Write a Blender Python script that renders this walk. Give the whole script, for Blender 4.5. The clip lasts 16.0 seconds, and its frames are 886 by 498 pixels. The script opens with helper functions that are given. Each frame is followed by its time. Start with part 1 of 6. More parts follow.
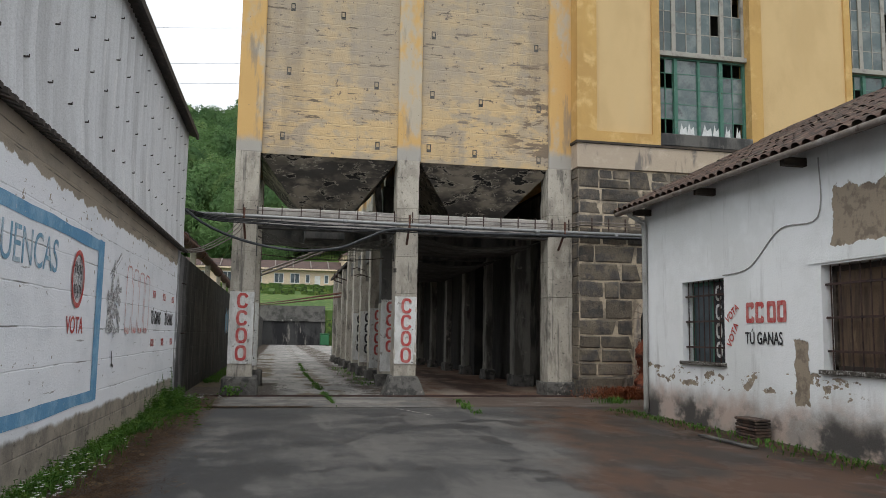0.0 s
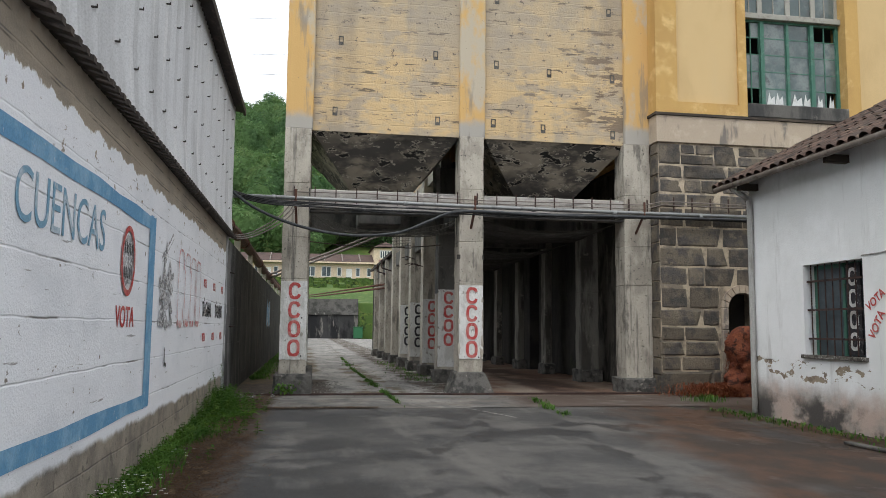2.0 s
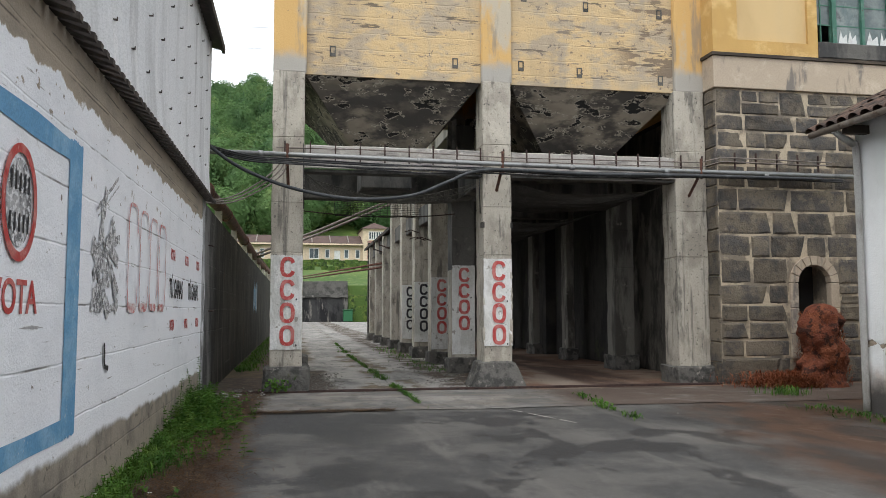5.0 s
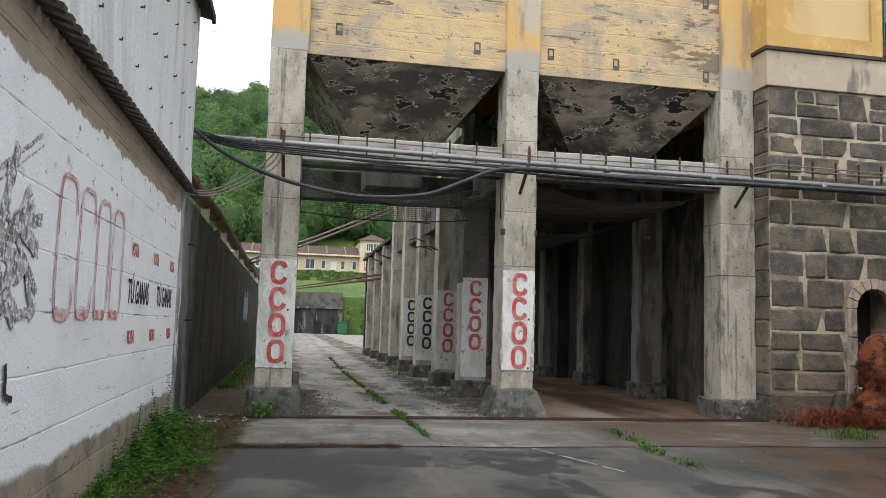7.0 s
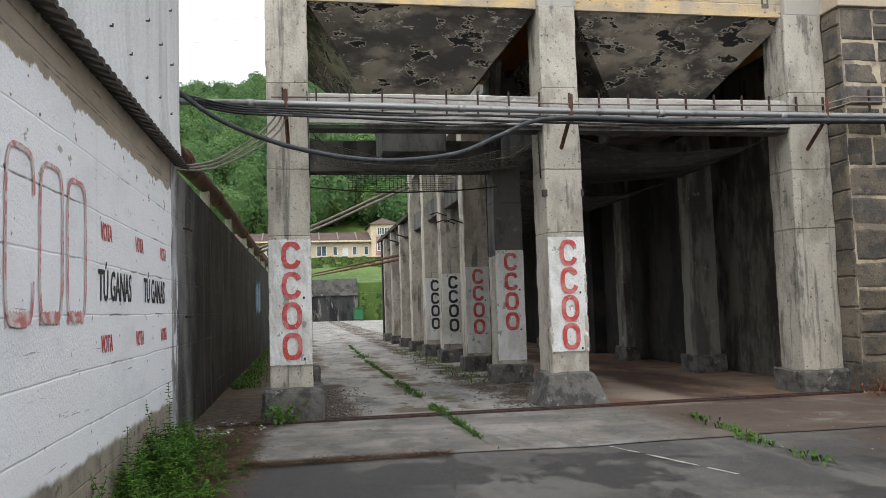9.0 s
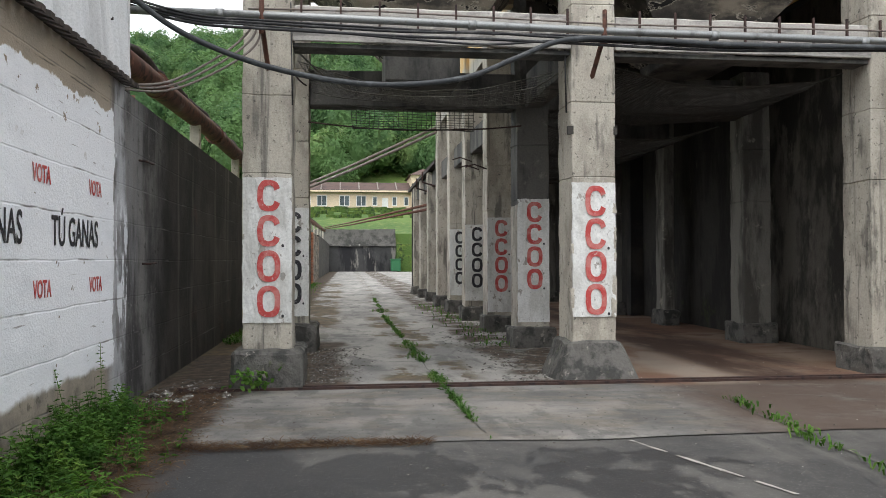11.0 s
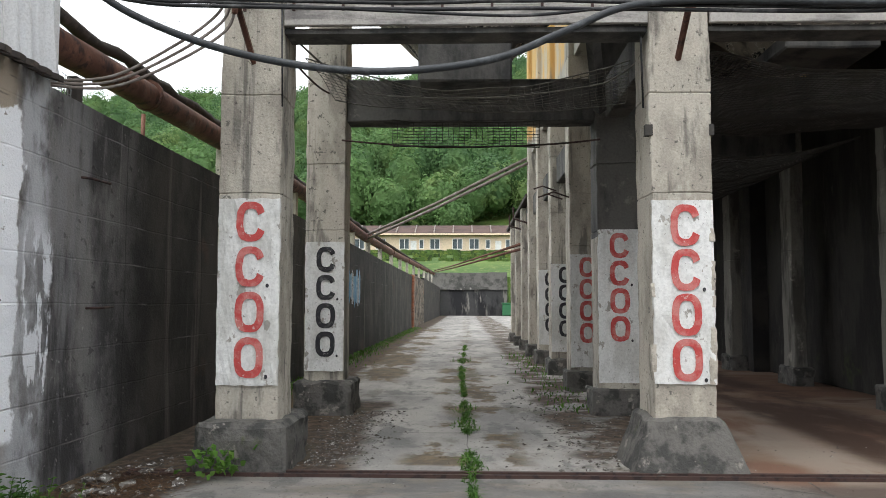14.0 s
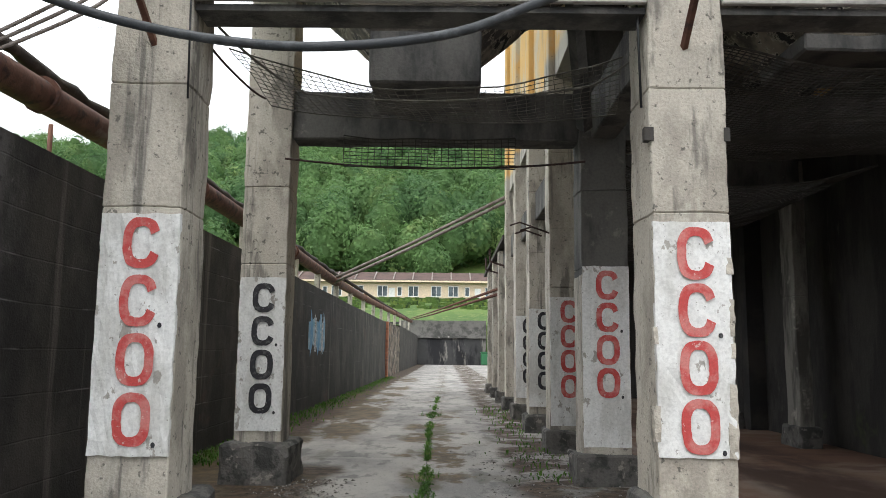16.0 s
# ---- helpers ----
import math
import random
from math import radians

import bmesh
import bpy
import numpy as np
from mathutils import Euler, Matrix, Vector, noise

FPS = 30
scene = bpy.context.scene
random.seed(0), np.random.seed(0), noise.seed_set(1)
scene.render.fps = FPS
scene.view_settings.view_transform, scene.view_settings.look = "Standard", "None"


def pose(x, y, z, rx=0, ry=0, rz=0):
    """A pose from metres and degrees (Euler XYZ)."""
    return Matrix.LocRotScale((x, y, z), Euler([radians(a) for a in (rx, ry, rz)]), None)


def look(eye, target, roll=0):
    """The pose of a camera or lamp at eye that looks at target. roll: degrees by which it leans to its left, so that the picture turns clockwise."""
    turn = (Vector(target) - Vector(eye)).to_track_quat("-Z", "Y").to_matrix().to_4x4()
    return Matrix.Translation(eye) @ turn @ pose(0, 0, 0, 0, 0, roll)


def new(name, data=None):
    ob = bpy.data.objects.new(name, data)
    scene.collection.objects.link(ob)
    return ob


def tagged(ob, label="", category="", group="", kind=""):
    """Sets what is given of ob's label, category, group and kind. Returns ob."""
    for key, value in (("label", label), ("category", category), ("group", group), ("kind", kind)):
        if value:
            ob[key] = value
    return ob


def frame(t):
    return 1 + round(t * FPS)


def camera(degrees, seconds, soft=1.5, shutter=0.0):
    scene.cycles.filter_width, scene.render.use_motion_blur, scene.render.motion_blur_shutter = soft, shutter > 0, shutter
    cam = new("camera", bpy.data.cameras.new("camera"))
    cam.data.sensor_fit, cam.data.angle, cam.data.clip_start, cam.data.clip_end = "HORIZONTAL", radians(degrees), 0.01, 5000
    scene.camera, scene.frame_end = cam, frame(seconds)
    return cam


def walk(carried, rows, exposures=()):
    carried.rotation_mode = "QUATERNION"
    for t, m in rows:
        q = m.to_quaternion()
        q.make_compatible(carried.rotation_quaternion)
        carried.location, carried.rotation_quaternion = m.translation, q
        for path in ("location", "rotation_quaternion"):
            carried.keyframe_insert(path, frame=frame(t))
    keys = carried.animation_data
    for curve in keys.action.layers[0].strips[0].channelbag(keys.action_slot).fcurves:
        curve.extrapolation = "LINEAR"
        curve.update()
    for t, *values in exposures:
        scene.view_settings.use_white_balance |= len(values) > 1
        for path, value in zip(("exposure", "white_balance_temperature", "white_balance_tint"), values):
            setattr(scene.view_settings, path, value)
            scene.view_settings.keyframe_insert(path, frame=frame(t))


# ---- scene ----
cam = camera(58.3, 16.0, soft=0.9)
METRES, EYE, TILT, LEAN, TURN = 14.4, 1.46, 0.0, 0.0, -11.5
ROWS = [
    (0.0, 0.0, 0.0, 0.0, -0.1, 6.31, -0.91),
    (0.5, -0.0194, 0.0276, -0.0002, 0.11, 3.53, 0.44),
    (1.0, -0.032, 0.0592, -0.0001, 1.86, 4.99, -0.25),
    (1.5, -0.05, 0.0844, 0.0003, 1.42, 4.39, -0.22),
    (2.0, -0.0644, 0.1167, -0.0012, 1.89, 5.76, -0.57),
    (2.5, -0.0796, 0.1444, -0.0015, 3.17, 5.4, -1.09),
    (3.0, -0.0947, 0.1751, -0.0017, 0.59, 3.19, 0.12),
    (3.5, -0.1017, 0.2099, -0.0023, 0.59, 2.51, 0.57),
    (6.0, -0.1256, 0.3795, 0.0018, 0.67, 6.02, -0.59),
    (6.5, -0.1338, 0.4082, 0.0032, -0.9, 6.19, 0.02),
    (7.0, -0.1392, 0.4443, 0.001, 0.55, 5.55, -1.72),
    (7.5, -0.1508, 0.4759, 0.002, 0.64, 6.01, -0.58),
    (8.0, -0.159, 0.5048, 0.0014, 1.41, 4.29, 1.51),
    (10.5, -0.1471, 0.6496, 0.0019, 1.8, 3.98, 1.93),
    (11.0, -0.1355, 0.6779, 0.0018, 4.62, 0.79, 0.11),
    (11.5, -0.1319, 0.7109, 0.002, 6.43, 0.94, -0.56),
    (12.0, -0.1215, 0.735, 0.0012, 7.44, 3.0, 1.31),
    (12.5, -0.1108, 0.7634, 0.0012, 10.72, 0.49, 0.19),
    (13.0, -0.1078, 0.7908, 0.0037, 10.74, 2.32, 1.11),
    (13.5, -0.0997, 0.819, 0.0041, 13.55, 5.39, 0.35),
    (14.0, -0.0948, 0.8463, 0.0024, 13.19, 3.95, -0.13),
    (14.5, -0.0944, 0.8719, 0.0039, 12.12, 4.85, 1.82),
    (15.0, -0.0909, 0.899, 0.0025, 15.5, 4.05, -2.91),
    (15.5, -0.0964, 0.9272, 0.0019, 14.12, 6.24, -2.89),
    (16.0, -0.1027, 0.9562, 0.0019, 11.72, 7.44, -0.63),
]
walk(cam, [(t, pose(0, 0, EYE, TILT, LEAN, TURN) @ pose(METRES * x, METRES * y, METRES * z, 90 + pitch, roll, yaw)) for t, x, y, z, yaw, pitch, roll in ROWS], exposures=[(0.0, -0.28), (0.6, -0.3), (2.0, -0.05), (3.3, -0.02), (6.0, 0.2), (8.0, 0.25), (11.0, 0.42), (13.0, 0.46), (16.0, 0.57)])

# ---- world and light: bright overcast day ----
world = bpy.data.worlds.new("overcast_sky")
scene.world = world
world.use_nodes = True
wn, wl = world.node_tree.nodes, world.node_tree.links
wn.clear()
sky = wn.new("ShaderNodeTexSky")
sky.sky_type = "NISHITA"
sky.sun_disc = False
sky.sun_elevation, sky.sun_rotation = radians(63), radians(212)
sky.air_density, sky.dust_density, sky.ozone_density = 1.0, 4.0, 1.0
grey = wn.new("ShaderNodeHueSaturation")
grey.inputs["Saturation"].default_value = 0.22
cloud = wn.new("ShaderNodeMixRGB")
cloud.blend_type = "MIX"
cloud.inputs[0].default_value = 0.55
cloud.inputs[2].default_value = (7.2, 7.45, 7.8, 1)
back = wn.new("ShaderNodeBackground")
back.inputs["Strength"].default_value = 0.25
wout = wn.new("ShaderNodeOutputWorld")
wl.new(sky.outputs[0], grey.inputs["Color"])
wl.new(grey.outputs[0], cloud.inputs[1])
wl.new(cloud.outputs[0], back.inputs["Color"])
wl.new(back.outputs[0], wout.inputs["Surface"])
sun = new("sun", bpy.data.lights.new("sun", "SUN"))
sun.data.energy, sun.data.angle, sun.data.color = 0.5, radians(50), (1.0, 0.97, 0.92)
sun.matrix_world = look((-7, -11, 26), (0, 0, 0))


# ---- materials ----
class Nodes:
    """Small helper round a material's node tree; colours vary with the place in the world."""

    def __init__(self, name):
        self.m = bpy.data.materials.new(name)
        self.m.use_nodes = True
        self.t = self.m.node_tree
        self.t.nodes.clear()
        self.out = self.t.nodes.new("ShaderNodeOutputMaterial")
        self.bsdf = self.t.nodes.new("ShaderNodeBsdfPrincipled")
        self.link(self.bsdf.outputs[0], self.out.inputs[0])
        self.geo = self.t.nodes.new("ShaderNodeNewGeometry")
        self.pos = self.geo.outputs["Position"]
        self.xyz = None

    def link(self, a, b):
        self.t.links.new(a, b)

    def axis(self, i):
        if self.xyz is None:
            self.xyz = self.t.nodes.new("ShaderNodeSeparateXYZ")
            self.link(self.pos, self.xyz.inputs[0])
        return self.xyz.outputs[i]

    def noise(self, scale, detail=4, offset=0.0, rough=0.64):
        if not isinstance(scale, tuple):
            scale = (scale,) * 3
        mp = self.t.nodes.new("ShaderNodeMapping")
        mp.inputs["Scale"].default_value = scale
        mp.inputs["Location"].default_value = (offset, offset * 1.7, offset * 0.6)
        self.link(self.pos, mp.inputs[0])
        n = self.t.nodes.new("ShaderNodeTexNoise")
        n.inputs["Scale"].default_value = 1.0
        n.inputs["Detail"].default_value = detail
        n.inputs["Roughness"].default_value = rough
        self.link(mp.outputs[0], n.inputs["Vector"])
        return n.outputs[0]

    def math(self, op, a, b=0.0, clamp=False):
        n = self.t.nodes.new("ShaderNodeMath")
        n.operation, n.use_clamp = op, clamp
        for k, v in enumerate((a, b)):
            if isinstance(v, (int, float)):
                n.inputs[k].default_value = v
            else:
                self.link(v, n.inputs[k])
        return n.outputs[0]

    def step(self, v, lo, hi):
        n = self.t.nodes.new("ShaderNodeMapRange")
        n.interpolation_type = "SMOOTHSTEP"
        n.inputs["From Min"].default_value, n.inputs["From Max"].default_value = min(lo, hi), max(lo, hi)
        n.inputs["To Min"].default_value, n.inputs["To Max"].default_value = (0, 1) if lo < hi else (1, 0)
        self.link(v, n.inputs["Value"])
        return n.outputs[0]

    def edge(self, axis, at, wobble, scale, soft=0.06, up=True, offset=0.0):
        """A mask that turns on past `at` along an axis, with a ragged edge."""
        n = self.math("MULTIPLY", self.math("SUBTRACT", self.noise(scale, 5, offset), 0.5), wobble)
        v = self.math("ADD", self.axis(axis), n)
        return self.step(v, at - soft, at + soft) if up else self.step(v, at + soft, at - soft)

    def both(self, *masks):
        v = masks[0]
        for m in masks[1:]:
            v = self.math("MULTIPLY", v, m)
        return v

    def rgb(self, c):
        n = self.t.nodes.new("ShaderNodeRGB")
        n.outputs[0].default_value = (*c, 1)
        return n.outputs[0]

    def mix(self, f, a, b, mode="MIX"):
        n = self.t.nodes.new("ShaderNodeMixRGB")
        n.blend_type = mode
        for k, v in enumerate((f, a, b)):
            if isinstance(v, tuple):
                n.inputs[k].default_value = (*v, 1)
            elif isinstance(v, (int, float)):
                n.inputs[k].default_value = v
            else:
                self.link(v, n.inputs[k])
        return n.outputs[0]

    def done(self, colour, rough=0.85, height=None, bump=0.3, dist=0.01, metal=0.0, spec=0.3):
        self.link(colour, self.bsdf.inputs["Base Color"])
        if isinstance(rough, (int, float)):
            self.bsdf.inputs["Roughness"].default_value = rough
        else:
            self.link(rough, self.bsdf.inputs["Roughness"])
        self.bsdf.inputs["Metallic"].default_value = metal
        self.bsdf.inputs["Specular IOR Level"].default_value = spec
        if height is not None:
            b = self.t.nodes.new("ShaderNodeBump")
            b.inputs["Strength"].default_value, b.inputs["Distance"].default_value = bump, dist
            self.link(height, b.inputs["Height"])
            self.link(b.outputs[0], self.bsdf.inputs["Normal"])
        return self.m


def surf(name, base, layers=(), rough=0.85, grain=60.0, bump=0.35, dist=0.006, metal=0.0, vary=0.0, spec=0.3):
    """base colour, then layers of (colour, noise scale, low, high[, amount]) over it, with fine grain."""
    n = Nodes(name)
    col = n.rgb(base)
    for k, (c, sc, lo, hi, *amt) in enumerate(layers):
        f = n.step(n.noise(sc, 5, 3.1 * k + 1), lo, hi)
        if amt:
            f = n.math("MULTIPLY", f, amt[0])
        col = n.mix(f, col, c)
    g = n.noise(grain, 3, 7.0)
    col = n.mix(n.math("MULTIPLY", n.step(g, 0.35, 0.75), 0.35), col, n.mix(0.6, col, (0.02, 0.02, 0.02)))
    if vary:
        oi = n.t.nodes.new("ShaderNodeObjectInfo")
        hsv = n.t.nodes.new("ShaderNodeHueSaturation")
        n.link(n.math("ADD", n.math("MULTIPLY", oi.outputs["Random"], 2 * vary), 1 - vary), hsv.inputs["Value"])
        n.link(col, hsv.inputs["Color"])
        col = hsv.outputs[0]
    h = n.math("ADD", g, n.math("MULTIPLY", n.noise(grain * 0.15, 4, 2.0), 2.0))
    return n.done(col, rough, h, bump, dist, metal, spec)


M = {}
M["column"] = surf("weathered_concrete", (0.50, 0.465, 0.395), [((0.35, 0.32, 0.27), (2.2, 2.2, 1.2), 0.44, 0.62), ((0.17, 0.16, 0.14), (3.2, 3.2, 0.75), 0.54, 0.64, 0.85),
                   ((0.10, 0.097, 0.09), (6, 6, 0.28), 0.55, 0.67, 0.75), ((0.52, 0.49, 0.42), (2.6, 2.6, 1.0), 0.58, 0.66, 0.7), ((0.10, 0.095, 0.085), 16, 0.60, 0.66, 0.8)], grain=45, bump=0.6, dist=0.01)
# streaked column concrete again, the loading bay's shade mixed into its colour
M["bay_column"] = surf("shaded_streaked_concrete", (0.22, 0.21, 0.185), [((0.09, 0.085, 0.075), (2.5, 2.5, 0.5), 0.45, 0.60), ((0.32, 0.30, 0.26), 3, 0.6, 0.7)], grain=40, bump=0.5)
M["plinth"] = surf("mossy_dark_concrete", (0.13, 0.125, 0.115), [((0.055, 0.055, 0.052), 4, 0.45, 0.6), ((0.26, 0.24, 0.215), 6, 0.6, 0.68), ((0.10, 0.12, 0.05), 3, 0.62, 0.75, 0.6)], grain=30, bump=0.8, dist=0.015)
# dark mottled concrete; on one lane column it also carries painted shade
M["dark_conc"] = surf("dark_mottled_concrete", (0.13, 0.125, 0.115), [((0.05, 0.05, 0.05), (2, 2, 0.6), 0.42, 0.62), ((0.24, 0.225, 0.20), 3.5, 0.62, 0.72, 0.7)], grain=35, bump=0.6, dist=0.01)
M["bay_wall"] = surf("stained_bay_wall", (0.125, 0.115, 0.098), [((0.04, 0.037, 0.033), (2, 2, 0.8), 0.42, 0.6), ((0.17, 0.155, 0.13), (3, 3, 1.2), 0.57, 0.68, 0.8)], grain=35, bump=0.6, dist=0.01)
M["deep_wall"] = surf("near_black_bay_wall", (0.045, 0.042, 0.038), [((0.022, 0.021, 0.02), (2, 2, 0.6), 0.42, 0.62), ((0.09, 0.085, 0.075), (3, 3, 1), 0.62, 0.72, 0.8), ((0.05, 0.06, 0.025), 1.3, 0.6, 0.7, 0.7)], grain=35, bump=0.6, dist=0.01)
M["beam"] = surf("pale_beam_concrete", (0.42, 0.40, 0.37), [((0.22, 0.21, 0.20), (1.2, 3, 6), 0.5, 0.65), ((0.55, 0.53, 0.49), 3, 0.6, 0.7)], grain=40, bump=0.5)
M["paint_white"] = surf("worn_white_paint", (0.74, 0.745, 0.725), [((0.58, 0.58, 0.55), (3, 3, 1.2), 0.45, 0.62), ((0.33, 0.31, 0.275), (6, 6, 4), 0.615, 0.64, 0.9), ((0.22, 0.21, 0.19), 30, 0.655, 0.68, 0.8), ((0.45, 0.44, 0.40), (5, 5, 0.4), 0.60, 0.70, 0.6)], rough=0.75, grain=40)
M["red_paint"] = surf("faded_red_paint", (0.50, 0.07, 0.065), [((0.56, 0.20, 0.18), 7, 0.42, 0.62), ((0.62, 0.55, 0.50), 22, 0.62, 0.68, 0.8)], rough=0.7)
M["red_pale"] = surf("faint_red_paint", (0.60, 0.22, 0.22), [((0.72, 0.66, 0.66), 9, 0.42, 0.6)], rough=0.75)
M["black_paint"] = surf("faded_black_paint", (0.03, 0.03, 0.035), [((0.12, 0.12, 0.12), 12, 0.5, 0.7), ((0.6, 0.6, 0.58), 25, 0.64, 0.7, 0.7)], rough=0.7)
M["blue_paint"] = surf("faded_blue_paint", (0.14, 0.34, 0.56), [((0.25, 0.46, 0.65), 3, 0.45, 0.65), ((0.62, 0.66, 0.68), 14, 0.64, 0.70, 0.8)], rough=0.75)
M["blue_text"] = surf("thin_blue_paint", (0.20, 0.38, 0.53), [((0.50, 0.60, 0.68), 8, 0.47, 0.62)], rough=0.75)
M["grey_paint"] = surf("grey_stencil_paint", (0.16, 0.16, 0.17), [((0.45, 0.455, 0.47), 9, 0.42, 0.60), ((0.78, 0.79, 0.81), 26, 0.50, 0.56)], rough=0.75)
M["sheet"] = surf("grey_corrugated_sheet", (0.64, 0.65, 0.66), [((0.47, 0.475, 0.48), (1, 2.5, 0.25), 0.45, 0.65, 0.8), ((0.70, 0.70, 0.70), (1, 6, 0.3), 0.55, 0.7)], rough=0.7, grain=60, bump=0.2)
M["sheet_dark"] = surf("dark_sheet_edge", (0.05, 0.042, 0.038), [((0.10, 0.08, 0.07), 6, 0.5, 0.7)], rough=0.8)
M["rust"] = surf("rusty_steel", (0.13, 0.062, 0.045), [((0.20, 0.10, 0.07), 3, 0.45, 0.65), ((0.06, 0.035, 0.03), 7, 0.5, 0.65), ((0.25, 0.20, 0.17), 2, 0.62, 0.72, 0.6)], rough=0.75, grain=50, bump=0.4, metal=0.2)
M["rust_dark"] = surf("dark_rusty_bracket", (0.06, 0.035, 0.03), [((0.03, 0.02, 0.02), 8, 0.5, 0.6)], rough=0.8)
M["galv"] = surf("galvanised_pipe", (0.30, 0.31, 0.31), [((0.18, 0.18, 0.18), 4, 0.5, 0.7), ((0.20, 0.13, 0.09), 6, 0.66, 0.74, 0.7)], rough=0.5, metal=0.6, bump=0.15)
M["cable"] = surf("black_cable", (0.025, 0.026, 0.028), [((0.10, 0.10, 0.10), 5, 0.5, 0.7)], rough=0.6)
M["cable_grey"] = surf("grey_cable", (0.045, 0.05, 0.055), [((0.10, 0.11, 0.115), 5, 0.5, 0.7)], rough=0.55)
M["net"] = surf("dusty_net_cord", (0.12, 0.115, 0.10), [((0.24, 0.23, 0.21), 5, 0.5, 0.7)], rough=0.9)
M["net_dark"] = surf("dark_net_cord", (0.055, 0.052, 0.047), [((0.10, 0.093, 0.085), 5, 0.5, 0.7)], rough=0.9)
M["yellow"] = surf("ochre_plaster", (0.58, 0.37, 0.13), [((0.51, 0.32, 0.115), (0.8, 0.8, 0.3), 0.45, 0.65), ((0.72, 0.50, 0.22), 2, 0.5, 0.7)], grain=50, bump=0.2)
M["pale"] = surf("pale_yellow_plaster", (0.66, 0.48, 0.245), [((0.60, 0.43, 0.215), (1, 1, 0.5), 0.42, 0.65), ((0.62, 0.47, 0.26), (2, 2, 0.3), 0.5, 0.8, 0.6)], grain=50, bump=0.2)
M["band"] = surf("stained_beige_plaster", (0.47, 0.39, 0.30), [((0.16, 0.15, 0.14), (2.2, 2.2, 0.5), 0.55, 0.66, 0.85), ((0.56, 0.48, 0.38), 3, 0.5, 0.7)], grain=40, bump=0.3)
M["stone"] = surf("dark_rubble_stone", (0.165, 0.14, 0.107), [((0.085, 0.08, 0.075), 2.4, 0.42, 0.62), ((0.22, 0.185, 0.14), 3, 0.55, 0.68), ((0.05, 0.048, 0.045), 9, 0.60, 0.68, 0.7), ((0.055, 0.05, 0.045), (0.9, 0.9, 0.5), 0.54, 0.68, 0.6)], grain=28, bump=0.9, dist=0.02, vary=0.25)
M["mortar"] = surf("beige_mortar", (0.50, 0.42, 0.31), [((0.24, 0.205, 0.16), 2.2, 0.44, 0.58), ((0.13, 0.115, 0.10), (1.3, 1.3, 0.9), 0.54, 0.64, 0.85)], grain=40, bump=0.6)
M["rubble_wall"] = surf("patchy_rubble_wall", (0.20, 0.165, 0.13), [((0.06, 0.05, 0.045), (2, 1.6, 2.2), 0.45, 0.56), ((0.42, 0.37, 0.30), (3, 2, 2.5), 0.58, 0.64), ((0.30, 0.12, 0.07), 1.1, 0.60, 0.68, 0.7)], grain=20, bump=0.9, dist=0.03)
M["green_frame"] = surf("green_painted_steel", (0.06, 0.17, 0.125), [((0.12, 0.24, 0.19), 4, 0.5, 0.7), ((0.10, 0.06, 0.04), 9, 0.64, 0.7)], rough=0.6)
M["grey_frame"] = surf("pale_painted_steel", (0.36, 0.35, 0.31), [((0.22, 0.20, 0.18), 5, 0.5, 0.7)], rough=0.6)
M["pane"] = surf("dusty_glass", (0.075, 0.11, 0.11), [((0.17, 0.205, 0.20), 1.5, 0.42, 0.65), ((0.07, 0.08, 0.08), 3, 0.55, 0.7)], rough=0.22, grain=20, bump=0.03, spec=0.6, vary=0.25)
M["shard"] = surf("torn_white_sheet", (0.66, 0.68, 0.67), [((0.5, 0.5, 0.5), 5, 0.5, 0.7)])
M["tile"] = surf("old_roof_tile", (0.095, 0.060, 0.046), [((0.05, 0.038, 0.032), 6, 0.43, 0.58), ((0.16, 0.115, 0.085), 5, 0.58, 0.68), ((0.10, 0.10, 0.06), 3, 0.6, 0.7, 0.7)], grain=35, bump=0.5, vary=0.3)
M["wood_dark"] = surf("dark_old_wood", (0.05, 0.04, 0.033), [((0.10, 0.08, 0.06), (1, 8, 8), 0.5, 0.65)], grain=40)
M["gutter"] = surf("grey_brown_gutter", (0.20, 0.17, 0.15), [((0.32, 0.30, 0.28), 4, 0.5, 0.7), ((0.10, 0.07, 0.06), 6, 0.58, 0.7)], rough=0.6)
M["pvc"] = surf("grey_downpipe", (0.42, 0.42, 0.40), [((0.26, 0.25, 0.23), (3, 3, 1), 0.5, 0.68)], rough=0.6)
# near-black: the shade of interiors and notches put into a colour
M["void"] = surf("shade_black", (0.03, 0.03, 0.03), [((0.06, 0.055, 0.05), 1, 0.45, 0.65)])
M["curtain"] = surf("brown_shutter_wood", (0.14, 0.095, 0.06), [((0.08, 0.055, 0.04), (8, 8, 1), 0.45, 0.62), ((0.25, 0.18, 0.11), (3, 3, 1), 0.58, 0.7)], grain=40)
M["brick"] = surf("orange_brick", (0.36, 0.14, 0.08), [((0.25, 0.12, 0.08), 4, 0.45, 0.65)], vary=0.2)
M["stem"] = surf("bark", (0.10, 0.08, 0.055), [((0.05, 0.045, 0.035), 4, 0.5, 0.65)])
M["house_wall"] = surf("pale_cream_render", (0.72, 0.58, 0.42), [((0.62, 0.52, 0.38), 0.4, 0.45, 0.65)], grain=4)
M["house_pink"] = surf("faded_pink_render", (0.42, 0.24, 0.21), [((0.34, 0.2, 0.18), 0.4, 0.45, 0.65)], grain=4)
M["house_roof"] = surf("brown_tile_roof", (0.10, 0.065, 0.055), [((0.06, 0.042, 0.038), 0.6, 0.45, 0.65)], grain=5)
M["house_glass"] = surf("dark_window_glass", (0.06, 0.08, 0.09), [((0.12, 0.15, 0.17), 0.5, 0.45, 0.65)], rough=0.25)
M["house_trim"] = surf("white_window_frame", (0.75, 0.75, 0.73), grain=4)
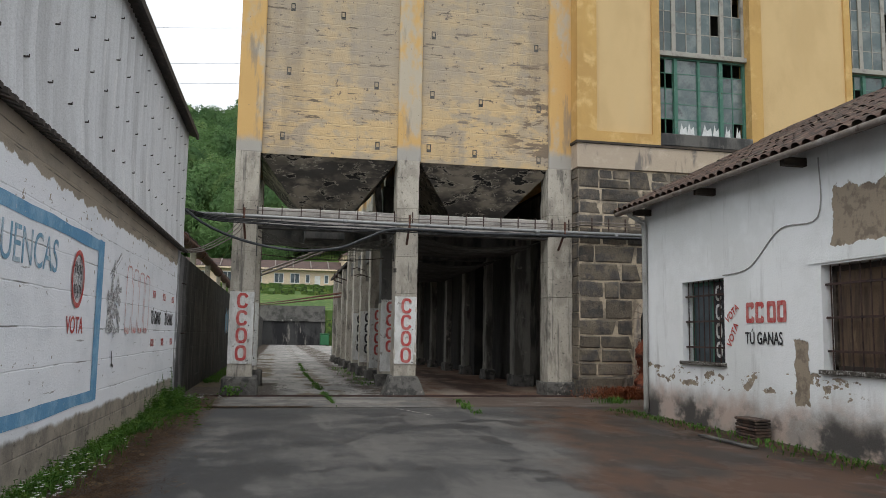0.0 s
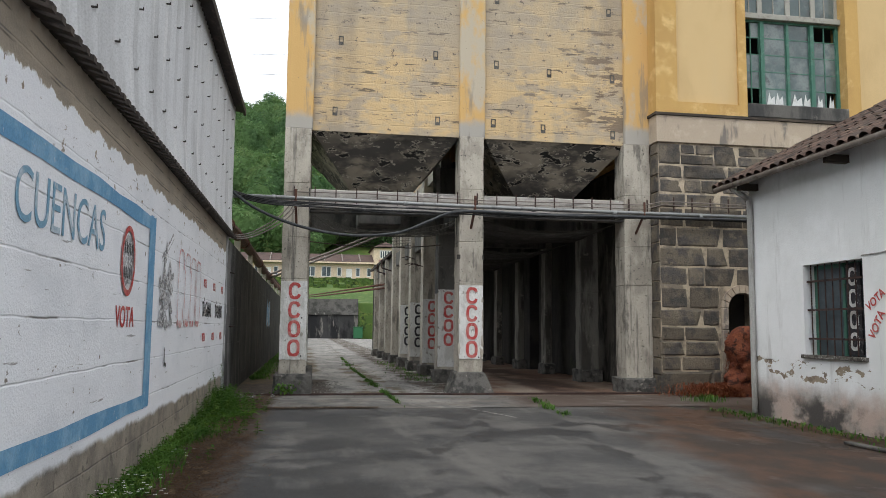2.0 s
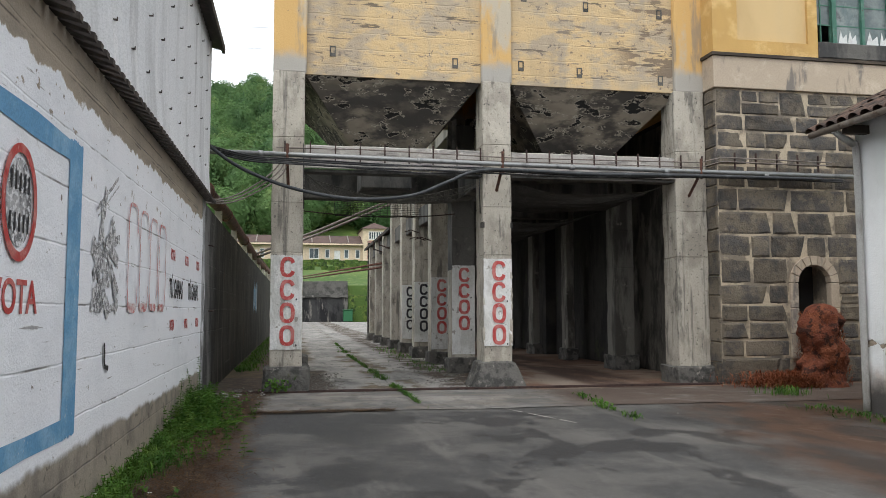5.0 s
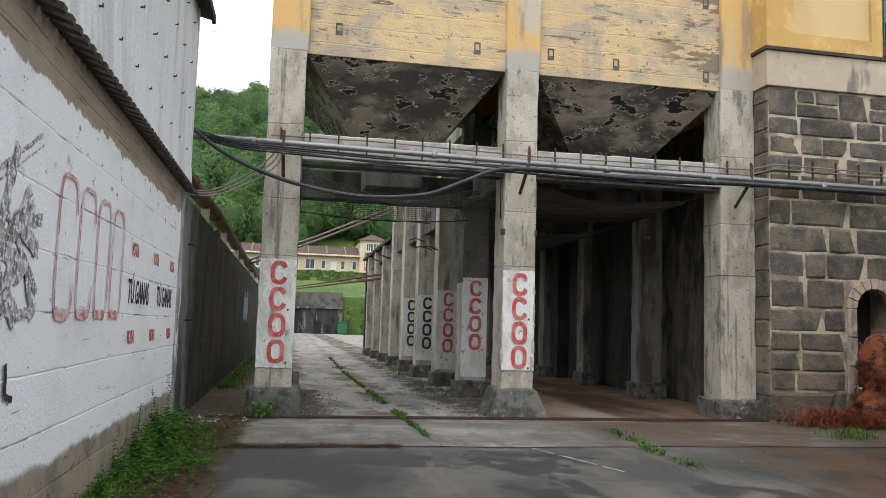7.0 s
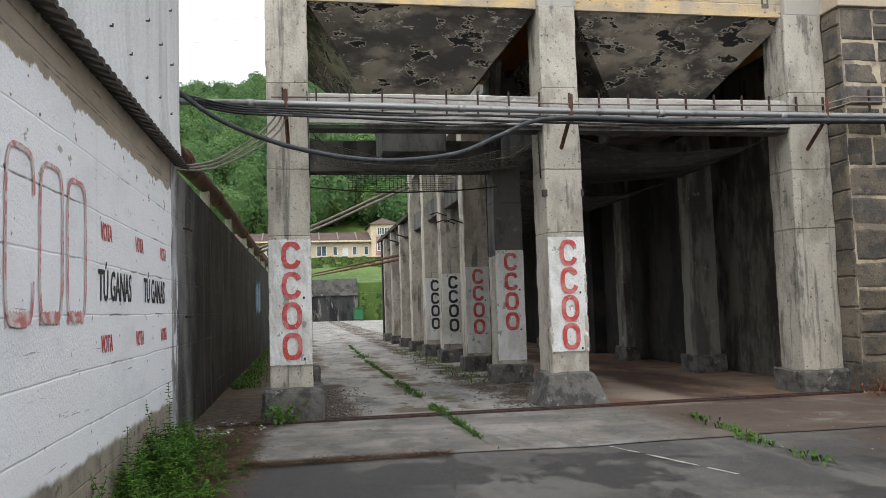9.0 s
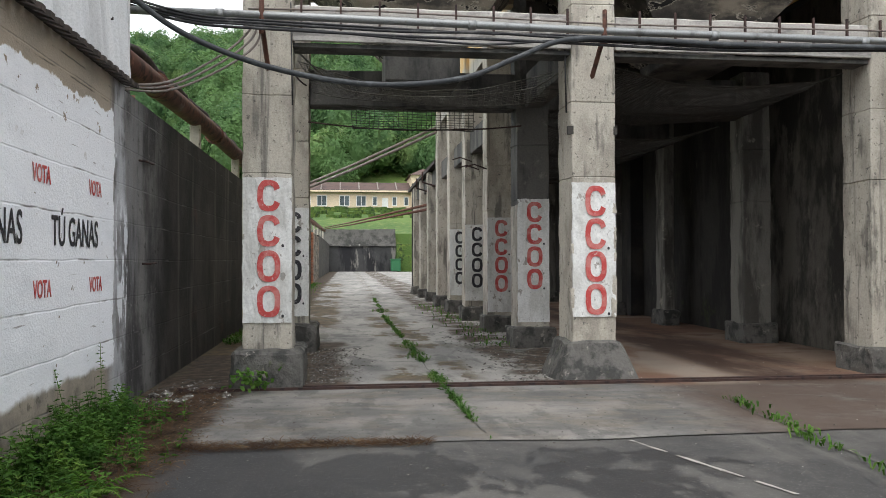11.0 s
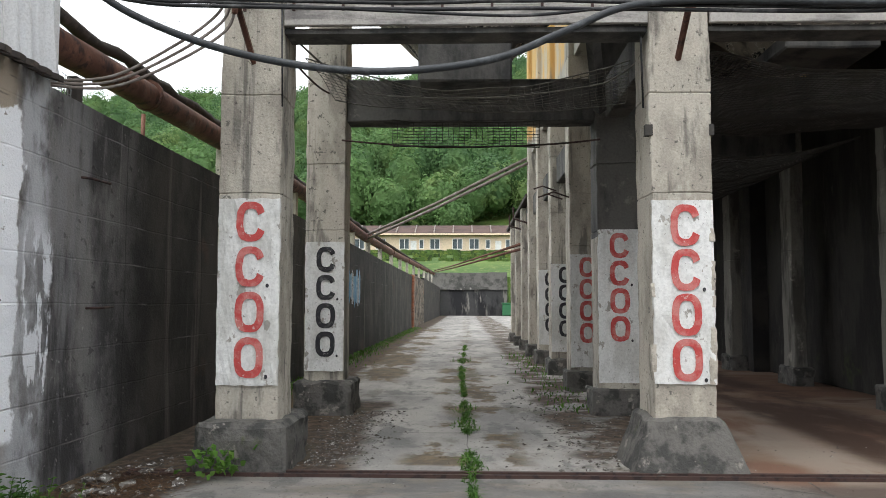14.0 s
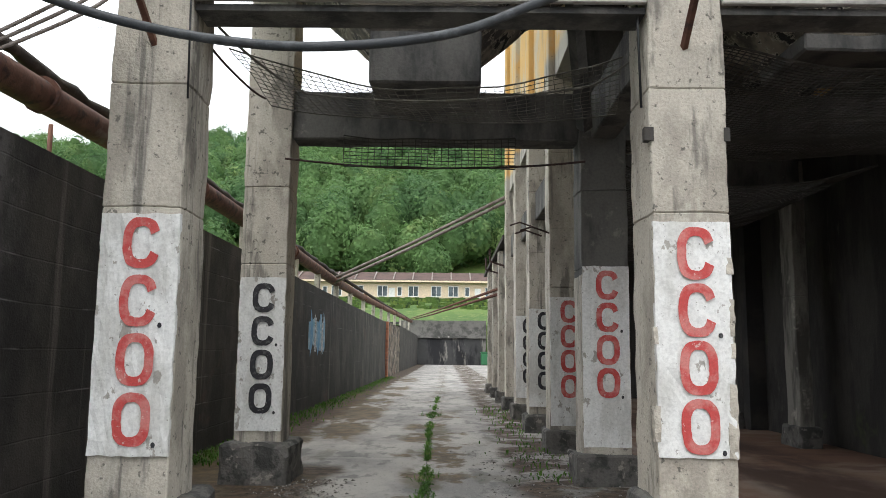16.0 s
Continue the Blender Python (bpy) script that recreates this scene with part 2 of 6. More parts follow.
M["far_wall"] = surf("black_stained_retaining_wall", (0.055, 0.055, 0.055), [((0.02, 0.02, 0.022), (0.5, 0.5, 0.15), 0.45, 0.58), ((0.20, 0.19, 0.17), (0.9, 0.9, 0.2), 0.60, 0.68)], grain=5)
M["hedge"] = surf("clipped_hedge", (0.06, 0.11, 0.02), [((0.12, 0.16, 0.03), 0.8, 0.5, 0.65), ((0.025, 0.05, 0.012), 1.5, 0.5, 0.6)], grain=6, bump=0.8, dist=0.1)
M["plastic_green"] = surf("green_bin_plastic", (0.03, 0.14, 0.06), rough=0.5)
M["far_upper"] = surf("grey_upper_retaining_wall", (0.13, 0.125, 0.115), [((0.06, 0.06, 0.055), 0.6, 0.45, 0.6), ((0.34, 0.32, 0.29), (1, 1, 0.5), 0.62, 0.7)], grain=5)
M["debris"] = surf("grey_rubble", (0.17, 0.16, 0.145), [((0.07, 0.06, 0.05), 11, 0.42, 0.55), ((0.52, 0.51, 0.48), 30, 0.56, 0.62)], vary=0.3)


def leafy(name, dark, mid, light, scale, spread=0.25, thin=0.3):
    """Foliage: tone from patch to patch and from leaf to leaf."""
    n = Nodes(name)
    col = n.mix(n.step(n.noise(scale, 3, 1.0), 0.36, 0.62), dark, mid)
    col = n.mix(n.step(n.noise(scale * 2.3, 3, 5.0), 0.52, 0.72), col, light)
    hsv = n.t.nodes.new("ShaderNodeHueSaturation")
    n.link(n.math("ADD", n.math("MULTIPLY", n.geo.outputs["Random Per Island"], 2 * spread), 1 - spread), hsv.inputs["Value"])
    n.link(col, hsv.inputs["Color"])
    n.done(hsv.outputs[0], 0.7, spec=0.2)
    tr = n.t.nodes.new("ShaderNodeBsdfTranslucent")
    n.link(hsv.outputs[0], tr.inputs["Color"])
    mx = n.t.nodes.new("ShaderNodeMixShader")
    mx.inputs[0].default_value = thin
    n.link(n.bsdf.outputs[0], mx.inputs[1])
    n.link(tr.outputs[0], mx.inputs[2])
    n.link(mx.outputs[0], n.out.inputs[0])
    return n.m


M["leaf_far"] = leafy("hill_foliage", (0.075, 0.15, 0.062), (0.12, 0.215, 0.075), (0.18, 0.26, 0.09), 0.05, 0.2, 0.45)
M["weed"] = leafy("weed_leaf", (0.045, 0.115, 0.02), (0.085, 0.185, 0.03), (0.15, 0.245, 0.045), 1.5)
M["fern_green"] = leafy("fern_leaf", (0.06, 0.15, 0.02), (0.10, 0.21, 0.03), (0.15, 0.26, 0.05), 2.5, 0.25, 0.35)
M["dry"] = leafy("dry_stalk", (0.06, 0.034, 0.02), (0.12, 0.072, 0.04), (0.24, 0.17, 0.095), 3.0, 0.45)
M["fern"] = leafy("rust_red_dead_brush", (0.16, 0.048, 0.022), (0.27, 0.088, 0.04), (0.34, 0.14, 0.07), 3.0, 0.35)
M["ore"] = surf("rust_red_ore", (0.16, 0.045, 0.022), [((0.23, 0.075, 0.035), 3, 0.47, 0.62), ((0.05, 0.018, 0.012), 6, 0.50, 0.60), ((0.30, 0.12, 0.06), 14, 0.62, 0.68, 0.7)], grain=25, bump=1.0, dist=0.03)
M["flower"] = surf("small_white_petal", (0.8, 0.8, 0.76))

# white painted yard wall: board-marked concrete, ragged paint, black weathering further on
n = Nodes("painted_yard_wall")
conc = n.mix(n.step(n.noise(2.2, 5), 0.42, 0.64), (0.33, 0.29, 0.24), (0.20, 0.18, 0.16))
conc = n.mix(n.math("MULTIPLY", n.step(n.noise(9, 4, 2), 0.58, 0.66), 0.7), conc, (0.09, 0.08, 0.07))
black = n.mix(n.step(n.noise((1, 1.6, 1.0), 6, 4), 0.40, 0.62), (0.04, 0.039, 0.04), (0.165, 0.16, 0.155))
black = n.mix(n.math("MULTIPLY", n.step(n.noise((1, 4, 0.5), 5, 9), 0.60, 0.75), 0.45), black, (0.27, 0.26, 0.25))
black = n.mix(n.math("MULTIPLY", n.step(n.noise((1, 7, 0.22), 5, 39), 0.62, 0.70), 0.55), black, (0.30, 0.29, 0.28))
black = n.mix(n.math("MULTIPLY", n.step(n.noise((1, 6, 10), 5, 51), 0.60, 0.66), 0.7), black, (0.02, 0.02, 0.02))
black = n.mix(n.math("MULTIPLY", n.step(n.noise(18, 4, 57), 0.64, 0.70), 0.6), black, (0.30, 0.29, 0.28))
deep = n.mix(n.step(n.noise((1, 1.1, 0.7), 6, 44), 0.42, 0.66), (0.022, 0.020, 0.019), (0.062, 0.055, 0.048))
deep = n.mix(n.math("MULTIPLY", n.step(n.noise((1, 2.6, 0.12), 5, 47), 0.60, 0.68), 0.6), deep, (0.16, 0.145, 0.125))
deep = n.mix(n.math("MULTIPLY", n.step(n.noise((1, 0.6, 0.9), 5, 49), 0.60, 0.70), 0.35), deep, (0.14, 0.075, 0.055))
near = n.math("MULTIPLY", n.edge(1, 19.0, 0.9, 0.8, 0.5, False, 35), 0.75)
black = n.mix(n.both(near, n.step(n.noise((1, 3.5, 0.5), 6, 36), 0.42, 0.60)), black, (0.20, 0.20, 0.205))
black = n.mix(n.both(n.edge(1, 18.35, 0.5, 1.5, 0.12, False, 38), n.step(n.noise((1, 3, 1.6), 6, 37), 0.36, 0.56)), black, (0.40, 0.41, 0.43))
# goes over to the deeper near-black tone around y 19.7
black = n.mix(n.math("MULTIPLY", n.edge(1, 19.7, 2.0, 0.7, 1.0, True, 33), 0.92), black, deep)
vj = n.step(n.math("PINGPONG", n.math("ADD", n.axis(1), n.math("MULTIPLY", n.noise((1, 0.1, 1.5), 3, 62), 0.05)), 1.1), 0.0, 0.014)
black = n.mix(n.math("MULTIPLY", n.math("SUBTRACT", 1.0, vj), 0.7), black, (0.012, 0.012, 0.012))
tan = n.mix(n.step(n.noise((1, 1.2, 3), 5, 8), 0.45, 0.7), (0.36, 0.31, 0.25), (0.27, 0.24, 0.20))
conc = n.mix(n.edge(2, 2.72, 0.3, 1.2), conc, tan)
course = n.step(n.math("PINGPONG", n.math("ADD", n.axis(2), n.math("MULTIPLY", n.noise((1, 1.5, 0.1), 3, 12), 0.03)), 0.075), 0.0, 0.012)
conc = n.mix(n.both(n.math("SUBTRACT", 1.0, course), n.edge(2, 2.8, 0.3, 1.2), n.step(n.noise((1, 1.3, 4), 4, 64), 0.46, 0.56)), conc, (0.11, 0.095, 0.08))
conc = n.mix(n.edge(1, 17.85, 0.4, (1, 1, 1.1), 0.12), conc, black)
white = n.mix(n.step(n.noise((1, 0.8, 1.6), 5, 6), 0.45, 0.68), (0.86, 0.885, 0.93), (0.77, 0.80, 0.845))
white = n.mix(n.math("MULTIPLY", n.step(n.noise((1, 1.4, 22), 5, 3), 0.66, 0.71), 0.75), white, (0.20, 0.19, 0.18))
white = n.mix(n.math("MULTIPLY", n.step(n.noise((1, 7, 9), 5, 12), 0.67, 0.70), 0.95), white, (0.20, 0.18, 0.16))
white = n.mix(n.both(n.edge(2, 2.45, 0.5, 1.5, 0.25), n.step(n.noise((1, 5, 7), 6, 68), 0.63, 0.65)), white, (0.30, 0.26, 0.21))
white = n.mix(n.math("MULTIPLY", n.step(n.noise((1, 3.2, 0.25), 5, 71), 0.62, 0.74), 0.25), white, (0.55, 0.55, 0.54))
mask = n.both(n.edge(2, 0.52, 0.22, 1.4, 0.03), n.edge(2, 2.90, 0.30, 3.0, 0.012, False, 3), n.edge(1, 17.95, 0.40, 2.6, 0.02, False, 5))
strip = n.both(n.edge(1, 18.02, 0.12, (1, 1, 3), 0.02, True, 2), n.edge(1, 18.42, 0.3, (1, 1, 3), 0.03, False, 7), n.edge(2, 0.65, 0.2, 3), n.edge(2, 2.0, 0.4, 3, 0.2, False))
mask = n.math("MAXIMUM", mask, n.math("MULTIPLY", strip, n.math("MULTIPLY", n.step(n.noise((1, 6, 2.2), 5, 8), 0.47, 0.53), 0.8)))
col = n.mix(mask, conc, white)
lines = n.math("PINGPONG", n.math("ADD", n.axis(2), n.math("MULTIPLY", n.noise((1, 0.8, 0.1), 3, 2), 0.06)), 0.19)
groove = n.step(lines, 0.0, 0.012)
col = n.mix(n.math("MULTIPLY", n.math("SUBTRACT", 1.0, groove), n.step(n.noise((1, 1.1, 3), 4, 21), 0.50, 0.64)), col, (0.16, 0.15, 0.15))
hh = n.math("ADD", n.math("MULTIPLY", groove, 0.7), n.math("ADD", n.noise(40, 3), n.math("ADD", n.math("MULTIPLY", mask, 0.5), n.math("MULTIPLY", n.noise(3, 4), 2.0))))
M["yard_wall"] = n.done(col, 0.8, hh, 0.5, 0.012)

# silo face: cream over grey with board lines, flaking and dark pits
n = Nodes("flaking_silo_face")
col = n.mix(n.step(n.noise((0.5, 0.5, 0.25), 5, 2), 0.42, 0.60), (0.42, 0.355, 0.265), (0.52, 0.405, 0.255))
low = n.edge(2, 7.6, 2.6, 0.45, 0.9, False)
col = n.mix(n.math("MULTIPLY", low, n.step(n.noise((0.9, 0.9, 1.4), 6, 7), 0.34, 0.52)), col, (0.61, 0.45, 0.245))
col = n.mix(n.math("MULTIPLY", n.step(n.noise((1.3, 1.3, 2.4), 6, 11), 0.47, 0.60), 0.75), col, (0.39, 0.335, 0.265))
col = n.mix(n.math("MULTIPLY", n.step(n.noise((1.2, 1.2, 6.0), 6, 15), 0.60, 0.65), 0.85), col, (0.20, 0.17, 0.14))
col = n.mix(n.math("MULTIPLY", n.step(n.noise(8, 5, 18), 0.62, 0.68), 0.85), col, (0.13, 0.11, 0.10))
col = n.mix(n.math("MULTIPLY", n.step(n.noise((2.2, 2.2, 0.2), 5, 25), 0.56, 0.72), 0.45), col, (0.30, 0.28, 0.25))
brd = n.step(n.math("PINGPONG", n.math("ADD", n.axis(2), n.math("MULTIPLY", n.noise((0.8, 0.8, 0.1), 3, 2), 0.08)), 0.16), 0.0, 0.014)
col = n.mix(n.math("MULTIPLY", n.math("SUBTRACT", 1.0, brd), n.step(n.noise((1.1, 1.1, 3), 5, 21), 0.60, 0.68)), col, (0.20, 0.17, 0.14))
col = n.mix(n.math("MULTIPLY", n.step(n.noise((0.9, 0.9, 9), 6, 101), 0.625, 0.645), 0.9), col, (0.14, 0.115, 0.09))
col = n.mix(n.math("MULTIPLY", n.step(n.noise((0.5, 0.5, 0.07), 5, 104), 0.52, 0.66), 0.4), col, (0.24, 0.205, 0.165))
flake = n.both(n.edge(0, 5.6, 1.2, 0.8, 0.4, True, 108), n.edge(0, 6.95, 0.2, 1, 0.05, False, 109), n.edge(2, 8.6, 1.0, 0.6, 0.4, False, 107), n.step(n.noise((1.6, 1.6, 5.5), 6, 106), 0.54, 0.57))
col = n.mix(n.math("MULTIPLY", flake, 0.9), col, (0.20, 0.155, 0.115))
M["silo"] = n.done(col, 0.88, n.math("ADD", n.math("MULTIPLY", brd, 0.5), n.math("ADD", n.noise(30, 4), n.math("MULTIPLY", n.noise((1.2, 1.2, 3), 5, 11), 3.0))), 0.6, 0.02)

# hopper plates: dark concrete with the remains of pale plaster, flaked in rows
n = Nodes("spalled_hopper_concrete")
fl = n.noise((2.4, 3.2, 6.0), 7, 3)
col = n.mix(n.step(n.noise((1.1, 1.4, 2.6), 6, 1), 0.42, 0.58), (0.085, 0.078, 0.07), (0.31, 0.27, 0.215))
col = n.mix(n.math("MULTIPLY", n.step(n.noise((0.5, 0.7, 0.4), 4, 9), 0.46, 0.62), 0.65), col, (0.06, 0.056, 0.052))
col = n.mix(n.both(n.step(fl, 0.545, 0.555), n.step(fl, 0.585, 0.575)), col, (0.44, 0.40, 0.33))
col = n.mix(n.step(fl, 0.578, 0.588), col, (0.022, 0.021, 0.02))
M["hopper"] = n.done(col, 0.9, n.math("SUBTRACT", n.noise(40, 4), n.math("MULTIPLY", n.step(fl, 0.57, 0.59), 2.5)), 0.9, 0.02)

# silo ribs: ochre paint that has washed off in patches
n = Nodes("washed_ochre_rib")
col = n.mix(n.step(n.noise((1.1, 1.1, 0.55), 5, 2), 0.47, 0.60), (0.62, 0.40, 0.16), (0.50, 0.44, 0.34))
col = n.mix(n.math("MULTIPLY", n.step(n.noise((3, 3, 0.5), 5, 6), 0.55, 0.68), 0.7), col, (0.25, 0.23, 0.20))
col = n.mix(n.math("MULTIPLY", n.step(n.noise(10, 4, 9), 0.66, 0.72), 0.7), col, (0.17, 0.14, 0.12))
col = n.mix(n.edge(2, 6.18, 0.5, 1.4, 0.12, False), col, n.mix(n.step(n.noise((2.5, 2.5, 0.6), 5, 13), 0.5, 0.66), (0.40, 0.38, 0.34), (0.21, 0.20, 0.185)))
M["rib"] = n.done(col, 0.88, n.math("ADD", n.noise(40, 3), n.math("MULTIPLY", n.noise(4, 4), 2.0)), 0.45, 0.01)

# hut render: white, stained grey-black and pink near the foot, bare patches
n = Nodes("stained_white_render")
col = n.mix(n.step(n.noise((1, 0.7, 0.7), 5, 2), 0.42, 0.66), (0.86, 0.88, 0.88), (0.76, 0.78, 0.77))
col = n.mix(n.math("MULTIPLY", n.step(n.noise((1, 3.5, 0.5), 5, 5), 0.56, 0.70), 0.35), col, (0.40, 0.40, 0.38))
col = n.mix(n.math("MULTIPLY", n.edge(2, 0.55, 0.8, 1.6, 0.28, False), 0.8), col, n.mix(n.step(n.noise((1, 1.5, 2), 5, 31), 0.42, 0.6), (0.42, 0.29, 0.22), (0.24, 0.19, 0.15)))
col = n.mix(n.both(n.edge(2, 0.40, 0.6, 1.5, 0.14, False, 4), n.step(n.noise((1, 0.9, 1.2), 6, 9), 0.44, 0.56)), col, (0.085, 0.08, 0.075))
bare = n.both(n.edge(2, 1.0, 0.35, 2.0, 0.01, False, 6), n.edge(2, 0.72, 0.4, 2.0, 0.01, True, 8), n.step(n.noise((1, 1.5, 2.8), 6, 14), 0.535, 0.545))
bare2 = n.both(n.edge(1, 9.3, 0.5, 1.7, 0.01, False, 1), n.edge(2, 2.75, 0.4, 1.8, 0.01, True, 2), n.edge(2, 3.5, 0.7, 1.8, 0.01, False, 3))
bare3 = n.both(n.edge(1, 10.15, 0.25, 3, 0.01, False, 11), n.edge(1, 9.85, 0.25, 3, 0.01, True, 12), n.edge(2, 1.5, 0.3, 3, 0.01, False, 13), n.edge(2, 0.55, 0.3, 3, 0.01, True, 3))
bare = n.math("MAXIMUM", n.math("MAXIMUM", bare, bare2), bare3)
col = n.mix(bare, col, n.mix(n.step(n.noise(7, 4, 3), 0.45, 0.62), (0.34, 0.28, 0.21), (0.22, 0.18, 0.14)))
M["hut"] = n.done(col, 0.85, n.math("SUBTRACT", n.math("ADD", n.noise(35, 3), n.math("MULTIPLY", n.noise(2.5, 4), 2.0)), n.math("MULTIPLY", bare, 3.0)), 0.5, 0.012)

# yard asphalt with damp patches and red ore dust towards the hut
n = Nodes("worn_asphalt")
col = n.mix(n.step(n.noise(0.9, 5, 2), 0.40, 0.62), (0.055, 0.055, 0.055), (0.10, 0.097, 0.092))
damp = n.math("MAXIMUM", n.step(n.noise((0.75, 0.5, 1), 7, 31), 0.54, 0.575), n.both(n.edge(0, 0.1, 2.0, 0.5, 0.5, False, 81), n.step(n.noise((0.8, 0.7, 1), 7, 83), 0.47, 0.50)))
col = n.mix(n.math("MULTIPLY", n.step(n.noise((1.6, 0.28, 1), 6, 85), 0.50, 0.64), 0.5), col, (0.15, 0.143, 0.133))
col = n.mix(n.math("MULTIPLY", damp, 0.85), col, (0.030, 0.030, 0.032))
col = n.mix(n.math("MULTIPLY", n.step(n.noise(70, 2, 3), 0.6, 0.72), 0.5), col, (0.25, 0.24, 0.23))
diag = n.math("ADD", n.axis(0), n.math("MULTIPLY", n.axis(1), -0.23))
ore = n.step(n.math("ADD", diag, n.math("MULTIPLY", n.math("SUBTRACT", n.noise((0.9, 0.5, 1), 6, 6), 0.5), 2.4)), 0.9, 1.9)
red = n.mix(n.step(n.noise((1.7, 0.8, 1), 6, 9), 0.40, 0.62), (0.08, 0.046, 0.031), (0.04, 0.032, 0.027))
col = n.mix(n.math("MULTIPLY", ore, n.step(n.noise((0.7, 0.35, 1), 5, 12), 0.25, 0.5)), col, red)
lft = n.both(n.edge(0, -1.25, 0.7, 1.3, 0.15, False, 5), n.step(n.noise(6, 5, 17), 0.3, 0.55))
col = n.mix(lft, col, (0.075, 0.05, 0.035))
rgh = n.math("SUBTRACT", 0.85, n.math("MULTIPLY", damp, 0.22))
M["asphalt"] = n.done(col, rgh, n.math("ADD", n.noise(90, 2), n.math("MULTIPLY", n.noise(6, 4), 1.5)), 0.5, 0.006)

# concrete lane past the yard: pale wheel tracks, moss and dirt by the columns, red dust in the loading bay
n = Nodes("old_concrete_lane")
col = n.mix(n.step(n.noise((0.9, 0.45, 1), 5, 2), 0.40, 0.64), (0.33, 0.315, 0.29), (0.205, 0.20, 0.19))
col = n.mix(n.math("MULTIPLY", n.step(n.noise((2.2, 1.1, 1), 6, 8), 0.53, 0.60), 0.7), col, (0.12, 0.12, 0.115))
col = n.mix(n.math("MULTIPLY", n.step(n.noise(45, 2, 4), 0.60, 0.72), 0.4), col, (0.42, 0.40, 0.37))
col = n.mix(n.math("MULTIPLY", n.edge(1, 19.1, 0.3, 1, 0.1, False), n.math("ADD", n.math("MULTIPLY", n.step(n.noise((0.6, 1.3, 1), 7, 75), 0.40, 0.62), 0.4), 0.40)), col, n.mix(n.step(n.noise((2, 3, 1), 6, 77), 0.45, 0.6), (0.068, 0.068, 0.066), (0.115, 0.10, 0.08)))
soil = n.mix(n.step(n.noise(8, 4, 5), 0.42, 0.62), (0.042, 0.030, 0.021), (0.10, 0.07, 0.046))
side_r = n.both(n.edge(0, 2.15, 0.9, 0.9, 0.15, True, 3), n.edge(0, 3.7, 0.5, 1.2, 0.1, False, 9), n.edge(1, 19.3, 0.4, 1.2, 0.1), n.step(n.noise(1.2, 6, 10), 0.42, 0.52))
side_l = n.math("MAXIMUM", n.both(n.edge(0, 0.0, 1.0, 0.8, 0.12, False, 6), n.edge(1, 24.3, 1.2, 1, 0.3, False, 4), n.edge(1, 19.3, 0.3, 1), n.step(n.noise((1, 0.5, 1), 5, 19), 0.30, 0.44)), n.edge(0, -1.2, 0.9, 1.3, 0.10, False, 8))
col = n.mix(n.math("MAXIMUM", side_r, side_l), col, soil)
mid = n.both(n.edge(0, 0.8, 0.5, 0.8, 0.12, True, 14), n.edge(0, 1.35, 0.5, 0.8, 0.12, False, 15), n.edge(1, 19.2, 0.5, 1), n.step(n.noise((1, 0.4, 1), 5, 20), 0.5, 0.6))
col = n.mix(n.math("MULTIPLY", mid, 0.8), col, (0.10, 0.085, 0.055))
bay = n.both(n.edge(1, 46.0, 0.5, 1.0, 0.2, False), n.edge(0, 3.5, 0.6, 1.0, 0.2), n.edge(1, 18.9, 0.5, 1.0, 0.2))
dust = n.mix(n.step(n.noise((0.5, 0.7, 1), 5, 23), 0.40, 0.62), (0.16, 0.09, 0.06), (0.22, 0.165, 0.125))
dust = n.mix(n.math("MULTIPLY", n.step(n.noise((0.6, 1.2, 1), 5, 29), 0.54, 0.62), 0.8), dust, (0.115, 0.062, 0.045))
dust = n.mix(n.both(n.edge(0, 4.9, 0.9, 0.6, 0.25, True, 110), n.edge(0, 6.4, 0.9, 0.6, 0.3, False, 111), n.step(n.noise((0.8, 0.3, 1), 6, 113), 0.36, 0.54)), dust, (0.06, 0.036, 0.026))
dust = n.mix(n.math("MULTIPLY", n.both(n.edge(0, 4.1, 0.6, 0.6, 0.15, True, 114), n.edge(0, 4.9, 0.7, 0.6, 0.2, False, 115), n.step(n.noise((1.2, 0.3, 1), 6, 116), 0.38, 0.52)), 0.7), dust, (0.27, 0.23, 0.19))
moss = n.both(n.edge(1, 19.4, 0.4, 1), n.step(n.noise((1.6, 0.6, 1), 6, 61), 0.55, 0.62))
col = n.mix(n.math("MULTIPLY", moss, 0.4), col, (0.085, 0.08, 0.05))
col = n.mix(n.math("MULTIPLY", n.step(n.noise(24, 4, 66), 0.60, 0.66), 0.6), col, (0.07, 0.065, 0.06))
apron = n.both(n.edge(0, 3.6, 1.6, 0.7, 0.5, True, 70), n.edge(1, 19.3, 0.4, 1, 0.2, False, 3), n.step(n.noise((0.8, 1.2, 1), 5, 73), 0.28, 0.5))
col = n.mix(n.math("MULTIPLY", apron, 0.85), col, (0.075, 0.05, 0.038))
tuft = n.both(n.edge(0, 0.55, 0.7, 1.1, 0.15, True, 90), n.edge(0, 1.65, 0.7, 1.1, 0.15, False, 91), n.edge(1, 19.6, 0.3, 1), n.edge(1, 34, 4, 0.4, 1.5, False, 92), n.step(n.noise((0.7, 0.45, 1), 6, 94), 0.52, 0.56))
left = n.both(n.edge(0, -0.25, 0.9, 0.8, 0.15, False, 96), n.edge(1, 22.5, 0.5, 1), n.edge(1, 60, 4, 0.4, 1.5, False, 97), n.step(n.noise((0.8, 0.35, 1), 6, 98), 0.47, 0.53))
col = n.mix(n.math("MULTIPLY", n.math("MAXIMUM", tuft, left), 0.85), col, n.mix(n.step(n.noise(5, 5, 99), 0.42, 0.6), (0.065, 0.048, 0.024), (0.125, 0.085, 0.04)))
col = n.mix(bay, col, dust)
